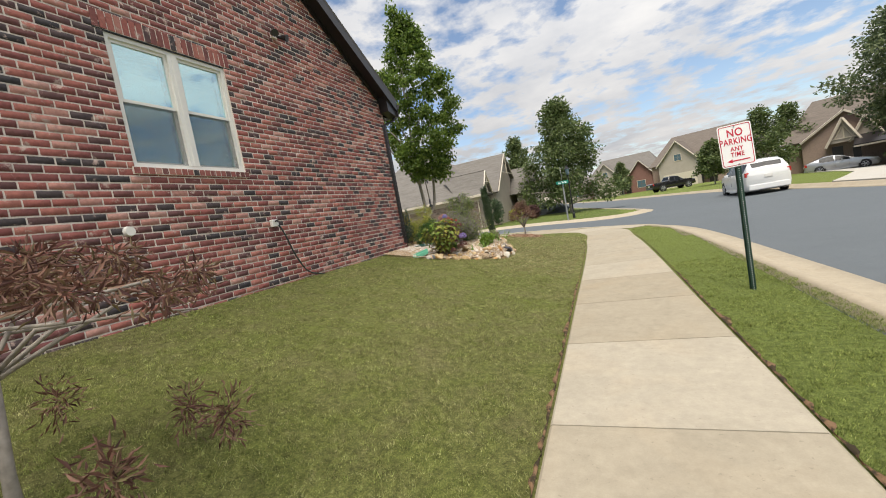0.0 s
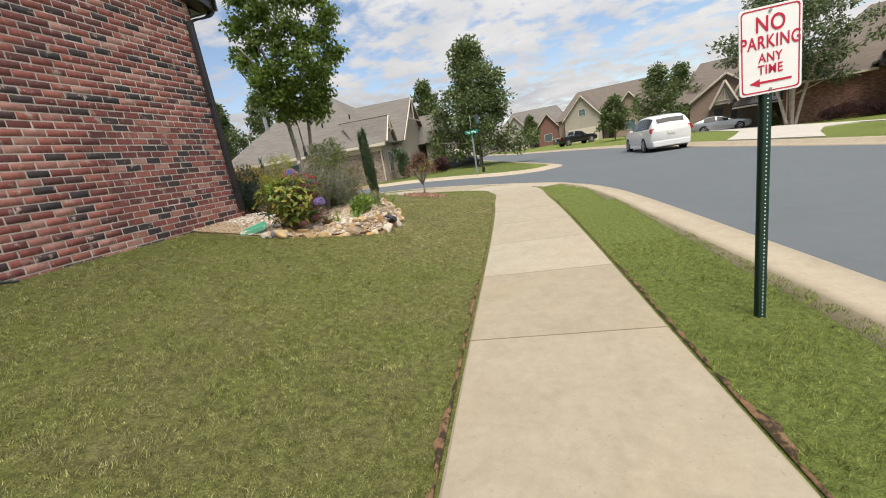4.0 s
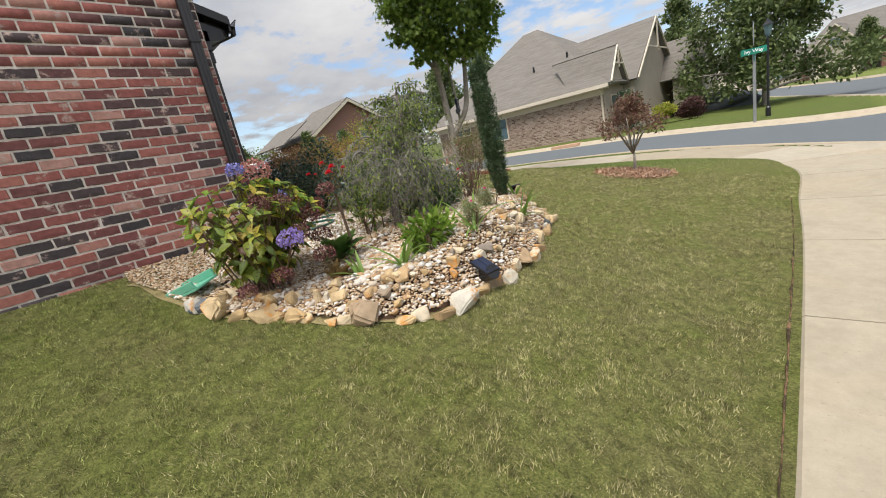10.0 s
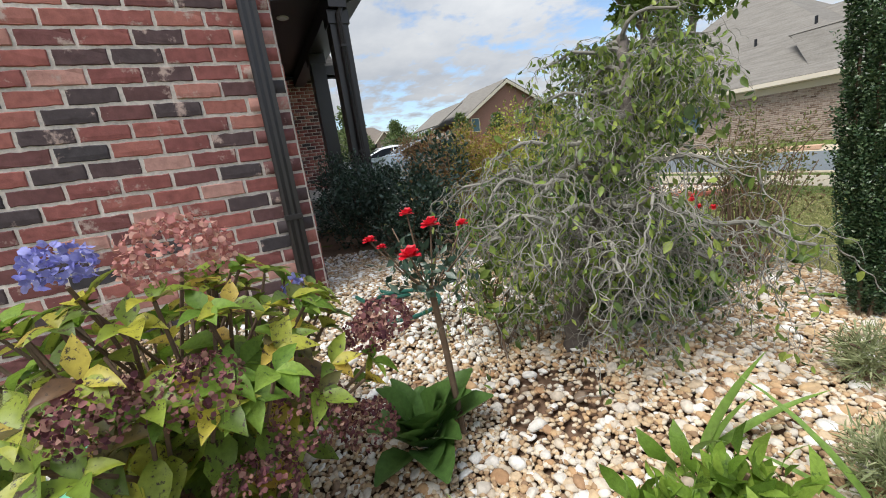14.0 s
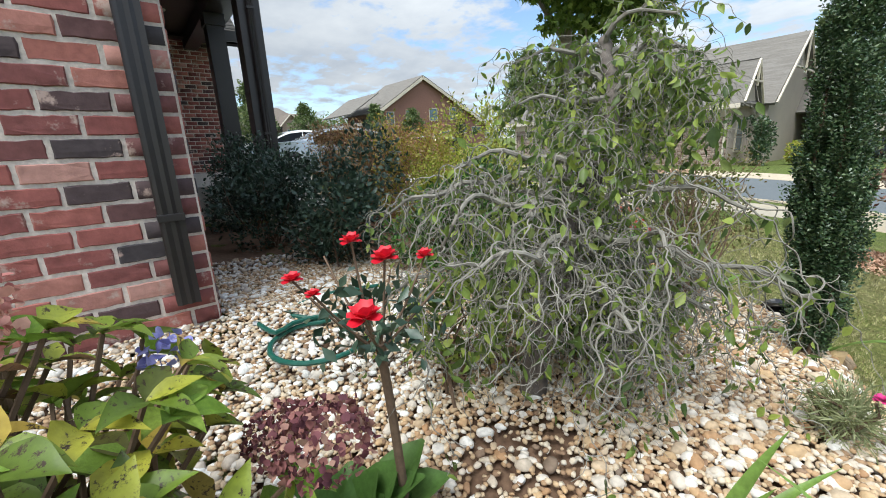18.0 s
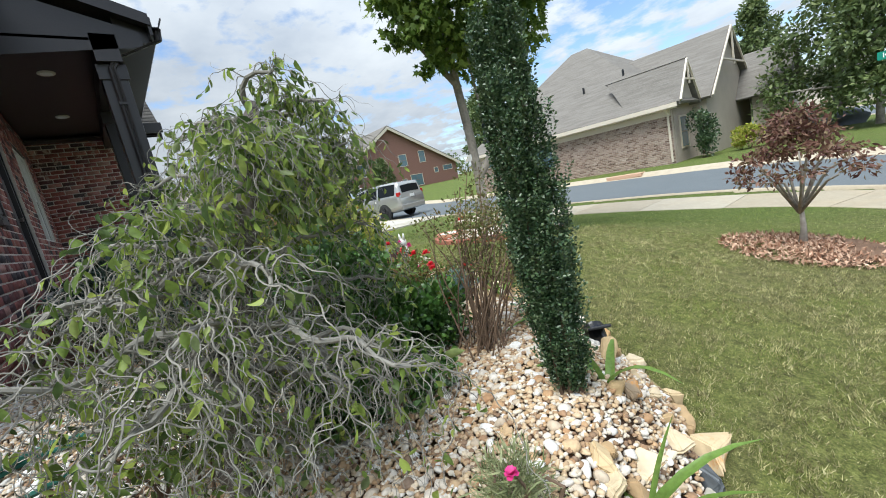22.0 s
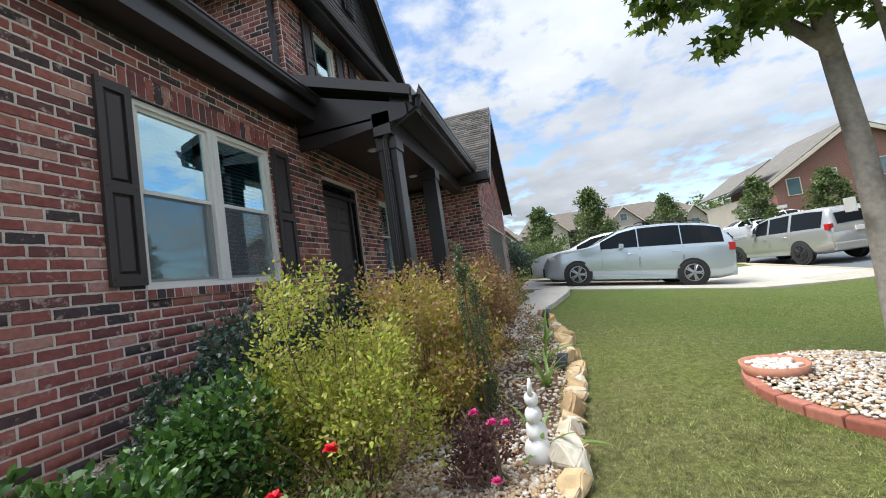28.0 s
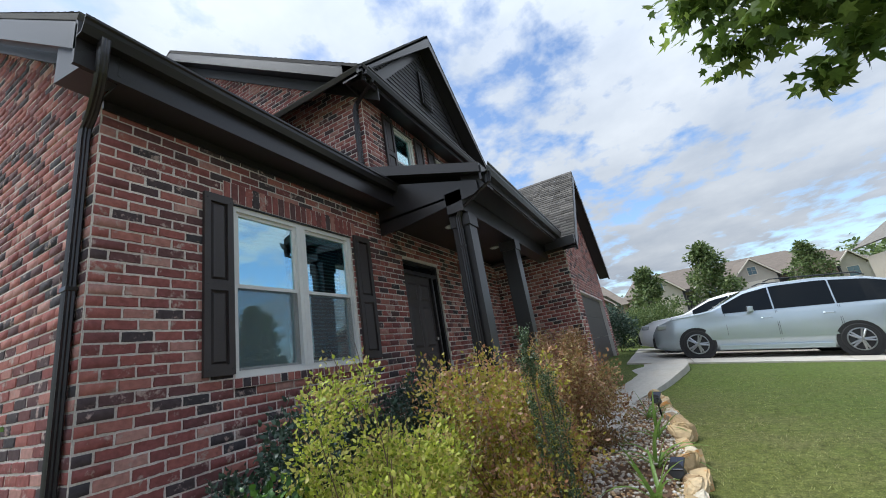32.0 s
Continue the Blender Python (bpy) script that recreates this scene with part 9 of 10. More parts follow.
# red brick house up the side street
RX = -48.5
rz_ = 1.6
rh = thing("red_house", "two-storey red brick house with a wide gable", "house", (RX, 44.5, rz_))
bm = bmesh.new()
prism(bm, [(35.6, 0.6), (35.6, 6.4), (42.4, 10.7), (54.0, 4.9), (54.0, 0.6)], 0, RX - 9, RX)
part("wall", fix(bm), M_brick_red_far, rh)
roof_slab(rh, "roof", [(RX + 0.4, 35.0, 6.2), (RX + 0.4, 42.4, 10.95), (RX - 9.4, 42.4, 10.95), (RX - 9.4, 35.0, 6.2)], M_roof_far)
roof_slab(rh, "roof", [(RX + 0.4, 54.6, 4.75), (RX + 0.4, 42.4, 10.95), (RX - 9.4, 42.4, 10.95), (RX - 9.4, 54.6, 4.75)], M_roof_far)
for a, b in (((35.0, 6.1), (42.4, 10.8)), ((54.6, 4.6), (42.4, 10.8))):
    bm = bmesh.new()
    prism(bm, [a, b, (b[0], b[1] - 0.4), (a[0], a[1] - 0.4)], 0, RX + 0.36, RX + 0.46)
    part("rake_board", fix(bm), M_cream, rh)
rm = frame_of((RX, 0, 0), (0, 1, 0), (1, 0, 0))
for u, w, a, b, k in ((36.6, 4.6, 1.2, 1.7, 1), (39.6, 4.9, 1.2, 1.7, 1), (43.4, 5.2, 1.4, 1.7, 1), (47.0, 5.4, 1.2, 1.7, 1), (43.3, 2.4, 0.8, 1.1, 1), (44.8, 2.2, 2.2, 1.7, 2), (51.2, 3.7, 1.9, 0.8, 2), (49.4, 3.6, 0.8, 0.8, 1)):
    far_window(rh, rm, u, w, a, b, k)
bm = bmesh.new()
box(bm, RX - 8.5, 32.6, 0.8, RX - 1.0, 35.6, 5.0)
part("wing_wall", fix(bm), M_stucco, rh)
roof_slab(rh, "roof", [(RX - 0.5, 32.0, 6.0), (RX - 0.5, 36.0, 8.6), (RX - 9, 36.0, 8.6), (RX - 9, 32.0, 6.0)], M_roof_far)
bm = bmesh.new()
box(bm, RX - 2, 33.0, 3.5, RX + 1.5, 35.55, 3.8)
for y in (33.2, 35.2):
    tube(bm, [(RX + 1.3, y, 1.0), (RX + 1.3, y, 3.5)], 0.12, 8)
part("porch", fix(bm), M_white, rh)


def gable_house(label, x, y, yaw, w, d, wall_h, roof_h, wall_mat, roof_mat, group, wins=True):
    """A far house, its front along local x: walls, cross gable, roof, garage door, windows, porch roof."""
    z = height(x, y) - 0.1
    ob = thing("house", label, "house", (x, y, z), group)
    m = Matrix.Translation((x, y, z)) @ Matrix.Rotation(yaw, 4, "Z")

    def q(*p):
        return tuple(m @ Vector(p))
    bm = bmesh.new()
    box(bm, -w / 2, 0, 0, w / 2, d, wall_h, m)
    part("wall", fix(bm), wall_mat, ob)
    o = 0.4
    roof_slab(ob, "roof", [q(-w / 2 - o, -o, wall_h), q(w / 2 + o, -o, wall_h), q(w / 2 - 2.2, d / 2, wall_h + roof_h), q(-w / 2 + 2.2, d / 2, wall_h + roof_h)], roof_mat)
    roof_slab(ob, "roof", [q(-w / 2 - o, d + o, wall_h), q(w / 2 + o, d + o, wall_h), q(w / 2 - 2.2, d / 2, wall_h + roof_h), q(-w / 2 + 2.2, d / 2, wall_h + roof_h)], roof_mat)
    for s in (-1, 1):
        roof_slab(ob, "roof", [q(s * (w / 2 + o), -o, wall_h), q(s * (w / 2 + o), d + o, wall_h), q(s * (w / 2 - 2.2), d / 2, wall_h + roof_h)], roof_mat)
    for cx, half, gh_, fwd in ((-w * 0.22, w * 0.19, roof_h * 0.72, 1.4), (w * 0.24, w * 0.14, roof_h * 0.55, 0.8)):
        loc = m @ Matrix.Translation((cx, -fwd, 0))
        bm = bmesh.new()
        lo = [(-half, 0), (-half, wall_h), (0, wall_h + gh_), (half, wall_h), (half, 0)]
        f, b = [bm.verts.new(loc @ Vector((a, 0, c))) for a, c in lo], [bm.verts.new(loc @ Vector((a, fwd + 2, c))) for a, c in lo]
        bm.faces.new(f), bm.faces.new(b)
        for i in range(5):
            bm.faces.new((f[i], f[(i + 1) % 5], b[(i + 1) % 5], b[i]))
        part("gable_wall", fix(bm), M_stucco if cx < 0 else wall_mat, ob)
        for s in (-1, 1):
            k = (half + 0.3) / half
            roof_slab(ob, "roof", [tuple(loc @ Vector(p)) for p in ((s * half * k, -0.35, wall_h + gh_ * (1 - k) + 0.06), (0, -0.35, wall_h + gh_ + 0.06), (0, fwd + d * 0.45, wall_h + gh_ + 0.06), (s * half * k, fwd + 1, wall_h + gh_ * (1 - k) + 0.06))], roof_mat)
            bm = bmesh.new()
            tube(bm, [loc @ Vector((s * half * k, -0.37, wall_h + gh_ * (1 - k))), loc @ Vector((0, -0.37, wall_h + gh_))], 0.1, 4)
            part("rake_board", bm, M_cream, ob)
        fm = loc @ Matrix.Scale(-1, 4, (0, 1, 0))
        if cx < 0:
            far_window(ob, fm, -0.55, wall_h + 0.2, 1.1, 1.1, 2)
            flat_panel(ob, "garage_door", fm, -half * 0.8, 0.05, half * 0.8, 2.3, M_cream)
        else:
            far_window(ob, fm, -0.8, 0.9, 1.6, 1.5, 2)
    fm = m @ Matrix.Scale(-1, 4, (0, 1, 0))
    flat_panel(ob, "door", fm, w * 0.02, 0.05, w * 0.02 + 1.0, 2.15, M_shutter)
    bm = bmesh.new()
    box(bm, -w * 0.03, -1.5, 2.5, w * 0.1, 0, 2.7, m)
    for px in (-w * 0.02, w * 0.09):
        box(bm, px - 0.12, -1.4, 0, px + 0.12, -1.16, 2.5, m)
    part("porch", fix(bm), M_dark, ob)
    return ob


def polar(az, d):
    """A place over the street, by bearing from north and distance."""
    return -0.25 + d * math.sin(radians(az)), 2.2 + d * math.cos(radians(az))


def brown_brick_mat():
    m, n, l, b = material("brown_brick_far", 0.9, 0, 0.2)
    v = coords(n, l, (1, 1, 1))
    rows, blot, wide_ = tex(n, l, coords(n, l, (4.5, 4.5, 13)), 1.0, 2, 0.5), tex(n, l, v, 1.1, 3, 0.6), tex(n, l, v, 9, 3, 0.6)
    col = ramp(n, l, rows, ((0.3, (0.13, 0.066, 0.05)), (0.45, (0.22, 0.115, 0.083)), (0.6, (0.29, 0.165, 0.12)), (0.75, (0.38, 0.26, 0.2))))
    col = mix(n, l, 0.5, col, ramp(n, l, blot, ((0.3, (0.75,) * 3), (0.7, (1.2,) * 3))), "MULTIPLY")
    col = mix(n, l, 0.3, col, ramp(n, l, wide_, ((0.3, (0.7,) * 3), (0.7, (1.3,) * 3))), "MULTIPLY")
    l.new(col, b.inputs["Base Color"])
    bump(n, l, b, rows, 0.5, 0.01)
    return m


M_brick_brown = brown_brick_mat()

# driveway and sidewalk across the street, laid over the lawn
bm = bmesh.new()
fd = [(9.1, 24.6), (10.8, 27.5), (12.4, 30.5), (14.2, 37), (15.8, 45.5), (20.3, 46.6), (20.2, 42), (18.9, 36), (16.7, 29.5), (15.9, 26), (16.2, 20), (17, 8), (17.4, -10), (16, -10), (15.6, 8), (14.8, 20), (14.2, 24.6), (12.5, 24), (11, 21.8), (9.6, 19.3)]
bm.faces.new([bm.verts.new((x, y, 0)) for x, y in fd])
for ax, lo, hi in ((0, 9, 21), (1, -10, 47)):
    for w in range(lo, hi + 1):
        co, no = [0, 0, 0], [0, 0, 0]
        co[ax], no[ax] = w, 1
        bmesh.ops.bisect_plane(bm, geom=bm.verts[:] + bm.edges[:] + bm.faces[:], plane_co=co, plane_no=no)
bmesh.ops.triangulate(bm, faces=bm.faces[:])
for v in bm.verts:
    v.co.z = height(v.co.x, v.co.y) - 0.08
ext = bmesh.ops.extrude_face_region(bm, geom=bm.faces[:])
for v in ext["geom"]:
    if isinstance(v, bmesh.types.BMVert):
        v.co.z += 0.12
tagged(solid("far_driveway", fix(bm), M_drive), "pale concrete driveway and sidewalk across the street", "driveway", kind="structure")

# brown brick house with a dark porch, its long side wall towards the corner
bo = polar(28, 44)
bf = frame_of((bo[0], bo[1], 0), (0.857, -0.515, 0), (-0.515, -0.857, 0))
bh = thing("brick_house", "red-brown brick house with a low brown roof and dark porch", "house", (bo[0], bo[1], -0.6), group="houses across the street")
bm = bmesh.new()
box(bm, 0, -12, -0.8, 18, 0, 2.45, bf)
part("wall", fix(bm), M_brick_brown, bh)


def bq(*p):
    return tuple(bf @ Vector(p))


def ridge_roof(parent, q, u0, u1, d0, d1, ze, zr, h0, h1, mat):
    """A hipped roof over u0..u1 and d1 (back) to d0 (front), its ridge drawn in by h0 and h1."""
    dm = (d0 + d1) / 2
    a, b = (u0 + h0, dm, zr), (u1 - h1, dm, zr)
    roof_slab(parent, "roof", [q(u0, d0, ze), q(u1, d0, ze), q(*b), q(*a)], mat)
    roof_slab(parent, "roof", [q(u0, d1, ze), q(u1, d1, ze), q(*b), q(*a)], mat)
    roof_slab(parent, "roof", [q(u0, d0, ze), q(u0, d1, ze), q(*a)], mat)
    roof_slab(parent, "roof", [q(u1, d0, ze), q(u1, d1, ze), q(*b)], mat)


ridge_roof(bh, bq, -0.4, 18.4, 0.45, -12.4, 2.55, 7.4, 5.2, 5.2, M_roof_brown)
bm = bmesh.new()
box(bm, -0.4, 0.4, 2.36, 5.0, 0.5, 2.54, bf)
part("gutter", fix(bm), M_cream, bh)
bm = bmesh.new()
tube(bm, [bq(0.25, 0.08, 2.4), bq(0.25, 0.08, -0.6)], 0.05, 8)
part("downspout", bm, M_cream, bh)
bm = bmesh.new()
box(bm, 5.6, 0, -0.8, 13.5, 2.2, 3.0, bf)
part("porch_wall", fix(bm), M_brick_brown, bh)
for u0, u1, d0, d1, z in ((4.7, 6.6, 3.0, -0.2, 2.75), (5.3, 14.2, 3.6, -1.0, 3.35)):
    bm = bmesh.new()
    box(bm, u0, d1, z, u1, d0, z + 0.14, bf)
    box(bm, u0 + 0.25, d1, z - 0.22, u1 - 0.1, d0 - 0.25, z, bf)
    part("eave", fix(bm), M_dark, bh)
ridge_roof(bh, bq, 5.2, 14.3, 3.7, -9.0, 3.5, 7.0, 3.2, 3.2, M_roof_brown)
for u in (6.0, 9.6, 13.2):
    bm = bmesh.new()
    box(bm, u - 0.2, 2.9, -0.7, u + 0.2, 3.3, 3.15, bf)
    part("column", fix(bm), M_dark, bh)
far_window(bh, bf @ Matrix.Translation((0, 2.2, 0)), 7.4, 0.5, 1.4, 1.5, 2)

# tan brick house with timbered gable beside it
to = polar(18.6, 51)
tf = frame_of((to[0], to[1], 0), (0.927, -0.375, 0), (-0.375, -0.927, 0))
th = thing("house", "tan brick house with a timbered gable and dark porch roof", "house", (to[0], to[1], -0.6), group="houses across the street")


def tq(*p):
    return tuple(tf @ Vector(p))


bm = bmesh.new()
box(bm, 0.3, -11, -0.8, 9.5, 0, 2.6, tf)
part("wall", fix(bm), M_brick_tan, th)
ridge_roof(th, tq, -0.2, 12.0, 0.4, -11.4, 2.6, 6.6, 2.4, 2.4, M_roof_brown)


def gable_front(parent, u0, u1, out, zb, ze, za, mat, back):
    um = (u0 + u1) / 2
    bm = bmesh.new()
    ol = [(u0, zb), (u0, ze), (um, za), (u1, ze), (u1, zb)]
    f, b = [bm.verts.new(tq(a, out, c)) for a, c in ol], [bm.verts.new(tq(a, out - back, c)) for a, c in ol]
    bm.faces.new(f), bm.faces.new(b)
    for i in range(5):
        bm.faces.new((f[i], f[(i + 1) % 5], b[(i + 1) % 5], b[i]))
    part("gable_wall", fix(bm), mat, parent)
    for s_, e in ((-1, u0), (1, u1)):
        k = 0.3 * (za - ze) / (um - u0)
        roof_slab(parent, "roof", [tq(e + s_ * 0.3, out + 0.3, ze - k + 0.1), tq(um, out + 0.3, za + 0.1), tq(um, out - back, za + 0.1), tq(e + s_ * 0.3, out - back, ze - k + 0.1)], M_roof_brown)
        bm = bmesh.new()
        box_line = [tq(e + s_ * 0.3, out + 0.32, ze - k), tq(um, out + 0.32, za)]
        tube(bm, box_line, 0.11, 4)
        part("rake_board", bm, M_cream, parent)


gable_front(th, 1.3, 7.2, 0.6, -0.8, 2.5, 4.7, M_brick_tan, 5)
gable_front(th, 3.2, 5.0, 1.6, 1.9, 2.2, 4.0, M_stucco, 1.2)
for a, b in (((3.5, 2.25), (4.1, 3.4)), ((4.7, 2.25), (4.1, 3.4)), ((4.1, 2.2), (4.1, 3.7)), ((3.35, 2.25), (4.85, 2.25))):
    bm = bmesh.new()
    tube(bm, [tq(a[0], 1.63, a[1]), tq(b[0], 1.63, b[1])], 0.06, 4)
    part("timber", bm, M_cream, th)
gable_front(th, 4.7, 6.3, 1.2, 2.0, 2.4, 3.9, M_stucco, 1.2)
roof_slab(th, "porch_roof", [tq(4.6, 3.2, 1.5), tq(9.3, 3.2, 1.5), tq(9.3, 0.1, 2.75), tq(4.9, 0.1, 2.75)], M_dark)
bm = bmesh.new()
box(bm, 4.6, 3.05, 1.28, 9.3, 3.2, 1.42, tf)
part("porch_beam", fix(bm), M_cream, th)
bm = bmesh.new()
box(bm, 8.9, 2.9, -0.7, 9.15, 3.15, 1.3, tf)
part("column", fix(bm), M_cream, th)
tf_front = tf @ Matrix.Translation((0, 0.6, 0))
flat_panel(th, "door", tf_front, 3.3, -0.6, 4.0, 1.6, M_dark)
flat_panel(th, "door", tf_front, 4.6, -0.6, 5.1, 1.5, M_dark)
bx, by = polar(26.9, 43.5)
bz = height(bx, by)
shrub("house_shrub", "round clipped dark green shrub beside the driveway", "shrub", (bx, by, bz), many_blobs(bx, by, bz + 0.72, 0.72, 0.72, 0.62, 12, 0.45, 181), M_leaf_far, 5200, 0.09, 0.6, 8, seed=181, group="shrubs across the street")
for i, (az, w) in enumerate(((31.4, 0.75), (32.6, 0.7), (34.0, 0.85), (35.6, 0.8))):
    bx, by = polar(az, 42.0)
    bz = height(bx, by)
    shrub("house_shrub", "low dark red-leaved shrub along the brick wall", "shrub", (bx, by, bz), many_blobs(bx, by, bz + 0.5, w, w * 0.8, 0.45, 10, 0.5, 183 + i), M_plum, 2600, 0.09, 0.6, 8, seed=183 + i, group="shrubs across the street")
gable_house("beige and brick house with dark porch", 14.0, 74.0, radians(-20), 15, 12, 4.0, 4.6, M_brick_tan, M_roof_brown, "houses across the street")
gable_house("brick and siding house at the bend of the street", 3.0, 92.0, radians(-12), 14, 11, 4.0, 4.2, M_brick_red_far, M_roof_far, "houses across the street")
gable_house("grey sided house behind street trees", -10, 100.0, radians(10), 14, 11, 3.6, 4.0, M_stucco, M_roof_far, "houses across the street")
for i, (x, y, a, mt) in enumerate(((-64.0, 17.0, 100, M_stucco), (-69.0, 28.0, 100, M_brick_tan), (-80.0, 36.0, 105, M_stucco), (-56.0, 4.0, 95, M_brick_tan), (-84, 12, 95, M_stucco))):
    gable_house("brown-roofed house up the side street", x, y, radians(a), 13, 10, 2.9, 3.2, mt, M_roof_brown, "houses up the side street")
nb2 = thing("next_house", "grey-roofed next-door house beyond the garage", "house", (-24, 10, 0.9))
bm = bmesh.new()
box(bm, -30, 3, 0.5, -22.5, 11.0, 3.6)
part("wall", fix(bm), M_brick_tan, nb2)
roof_slab(nb2, "roof", [(-22.1, 11.4, 3.5), (-22.1, 2.6, 3.5), (-26.2, 7, 7.4)], M_roof_far)
roof_slab(nb2, "roof", [(-22.1, 11.4, 3.5), (-30.4, 11.4, 3.5), (-26.2, 7, 7.4)], M_roof_far)
for i, (x, y, h, r) in enumerate(((-20.2, 11.6, 2.0, 1.0), (-22.4, 12.6, 1.9, 1.0), (-24.8, 13.4, 2.2, 1.2))):
    z = height(x, y)
    shrub("hedge_shrub", "large dark green hedge shrub beside the driveway", "shrub", (x, y, z), many_blobs(x, y, z + h * 0.5, r * 0.8, r * 0.8, h * 0.45, 10, 0.5, 170 + i), M_laurel if i == 0 else M_leaf_far, 3000, 0.1, 0.5, 8, seed=170 + i, group="driveway hedge")

# ---- signs and street furniture ----
M_sign = plain("sign_white", (0.88, 0.88, 0.87), 0.35, 0, 20, 0.05, 0.0)
M_sign_red = plain("sign_red", (0.55, 0.015, 0.05), 0.35, 0, 20, 0.05, 0.0)
M_post = plain("post_dark_green", (0.018, 0.05, 0.036), 0.45, 0.3, 50, 0.15, 0.05)
M_yellow = plain("sign_yellow", (0.72, 0.46, 0.02), 0.4, 0, 20, 0.05, 0.0)
M_ink = plain("sign_black", (0.015, 0.015, 0.015), 0.5, 0, 20, 0.05, 0.0)
M_green_sign = plain("sign_green", (0.01, 0.22, 0.15), 0.4, 0, 20, 0.05, 0.0)


def lettering(text, m, size, mat, parent, spread=1.0, wide=1.0):
    cu = bpy.data.curves.new("lettering", "FONT")
    cu.body, cu.size, cu.align_x, cu.align_y = text, size, "CENTER", "CENTER"
    cu.extrude, cu.space_character, cu.offset = 0.0006, spread, size * 0.012
    tmp = bpy.data.objects.new("lettering", cu)
    me = bpy.data.meshes.new_from_object(tmp)
    bpy.data.objects.remove(tmp)
    me.materials.append(mat)
    me.transform(m @ Matrix.Scale(wide, 4, (1, 0, 0)))
    ob = new("lettering", me)
    return under(ob, parent)


def rounded_plate(bm, m, w, h, r, y0, y1):
    out = []
    for cx, cz, a0 in ((w - r, h - r, 0), (r - w, h - r, 90), (r - w, r - h, 180), (w - r, r - h, 270)):
        for k in range(5):
            a = radians(a0 + k * 22.5)
            out.append((cx + r * math.cos(a), cz + r * math.sin(a)))
    f, b = [bm.verts.new(m @ Vector((x, y0, z))) for x, z in out], [bm.verts.new(m @ Vector((x, y1, z))) for x, z in out]
    bm.faces.new(f), bm.faces.new(b[::-1])
    for i in range(len(out)):
        j = (i + 1) % len(out)
        bm.faces.new((f[i], f[j], b[j], b[i]))
    return fix(bm)


def u_post(parent, x, y, z0, z1, mat, holes=True, w=0.021):
    bm = bmesh.new()
    q = [(w * 1.5, 0.03), (w * 1.5, 0.036), (w - 0.006, 0.036), (w - 0.006, 0.004)]
    q = [(w, -0.004), (w, 0.03)] + q
    prism(bm, [(x + a, y + b) for a, b in q] + [(x - a, y + b) for a, b in q[::-1]], 2, z0, z1)
    post = part("post", fix(bm), mat, parent)
    # white discs paint the bright background showing through the bolt holes
    if holes:
        z = z0 + 0.1
        while z < z1 - 0.05:
            bm = bmesh.new()
            tube(bm, [(x, y - 0.0042, z), (x, y - 0.0055, z)], 0.0042, 6)
            part("bolt_hole_disc", bm, M_sign, post)
            z += 0.0254


NPX, NPY = 1.25, 6.68
nps = thing("no_parking_sign", "white and red no parking sign on a green channel post", "road sign", (NPX, NPY, 0.0))
u_post(nps, NPX, NPY, -0.1, 1.88, M_post)
sm_ = Matrix.Translation((NPX, NPY - 0.012, 1.69)) @ Matrix.Rotation(radians(2), 4, "Z") @ Matrix.Rotation(radians(-1.5), 4, "Y")
bm = bmesh.new()
plate = part("plate", rounded_plate(bm, sm_, 0.162, 0.238, 0.024, 0.0, 0.004), M_sign, nps)
bm = bmesh.new()
ring_out = []
for sc_ in (1.0, 0.965):
    w, h, r = 0.151 * (1 if sc_ == 1 else 0.955), 0.227 * (1 if sc_ == 1 else 0.97), 0.02
    o = []
    for cx, cz, a0 in ((w - r, h - r, 0), (r - w, h - r, 90), (r - w, r - h, 180), (w - r, r - h, 270)):
        for k in range(5):
            a = radians(a0 + k * 22.5)
            o.append(bm.verts.new(sm_ @ Vector((cx + r * math.cos(a), -0.0015, cz + r * math.sin(a)))))
    ring_out.append(o)
for i in range(20):
    j = (i + 1) % 20
    bm.faces.new((ring_out[0][i], ring_out[0][j], ring_out[1][j], ring_out[1][i]))
part("border", fix(bm), M_sign_red, plate)
face = sm_ @ Matrix.Rotation(radians(90), 4, "X")
for txt, z, s in (("NO", 0.14, 0.12), ("PARKING", 0.045, 0.098), ("ANY", -0.04, 0.072), ("TIME", -0.105, 0.072)):
    lettering(txt, face @ Matrix.Translation((0, z, 0.002)), s, M_sign_red, plate, 1.08, 0.72 if txt == "PARKING" else 0.8)
bm = bmesh.new()
for p in ((-0.06, -0.178, 0.11, -0.166),):
    box(bm, p[0], -0.0025, p[1], p[2], -0.0012, p[3], sm_)
v = [bm.verts.new(sm_ @ Vector(q)) for q in ((-0.11, -0.002, -0.172), (-0.055, -0.002, -0.15), (-0.055, -0.002, -0.194))]
bm.faces.new(v)
part("arrow", bm, M_sign_red, plate)
for z in (0.21, -0.215):
    bm = bmesh.new()
    tube(bm, [sm_ @ Vector((0, -0.0005, z)), sm_ @ Vector((0, -0.006, z))], 0.008, 8)
    part("bolt", bm, M_steel, plate)

ss = thing("stop_sign", "grey back of a stop sign with green street-name blades", "road sign", (-2.6, 26.3, 0.0))
u_post(ss, -2.6, 26.3, -0.1, 2.5, M_steel, False, 0.03)
sm2 = Matrix.Translation((-2.6, 26.28, 2.95)) @ Matrix.Rotation(radians(94), 4, "Z")
bm = bmesh.new()
o = [(0.38 / math.cos(math.pi / 8) * math.cos(math.pi / 8 + k * math.pi / 4), 0.38 / math.cos(math.pi / 8) * math.sin(math.pi / 8 + k * math.pi / 4)) for k in range(8)]
f, b = [bm.verts.new(sm2 @ Vector((x, 0, z))) for x, z in o], [bm.verts.new(sm2 @ Vector((x, 0.006, z))) for x, z in o]
bm.faces.new(f), bm.faces.new(b[::-1])
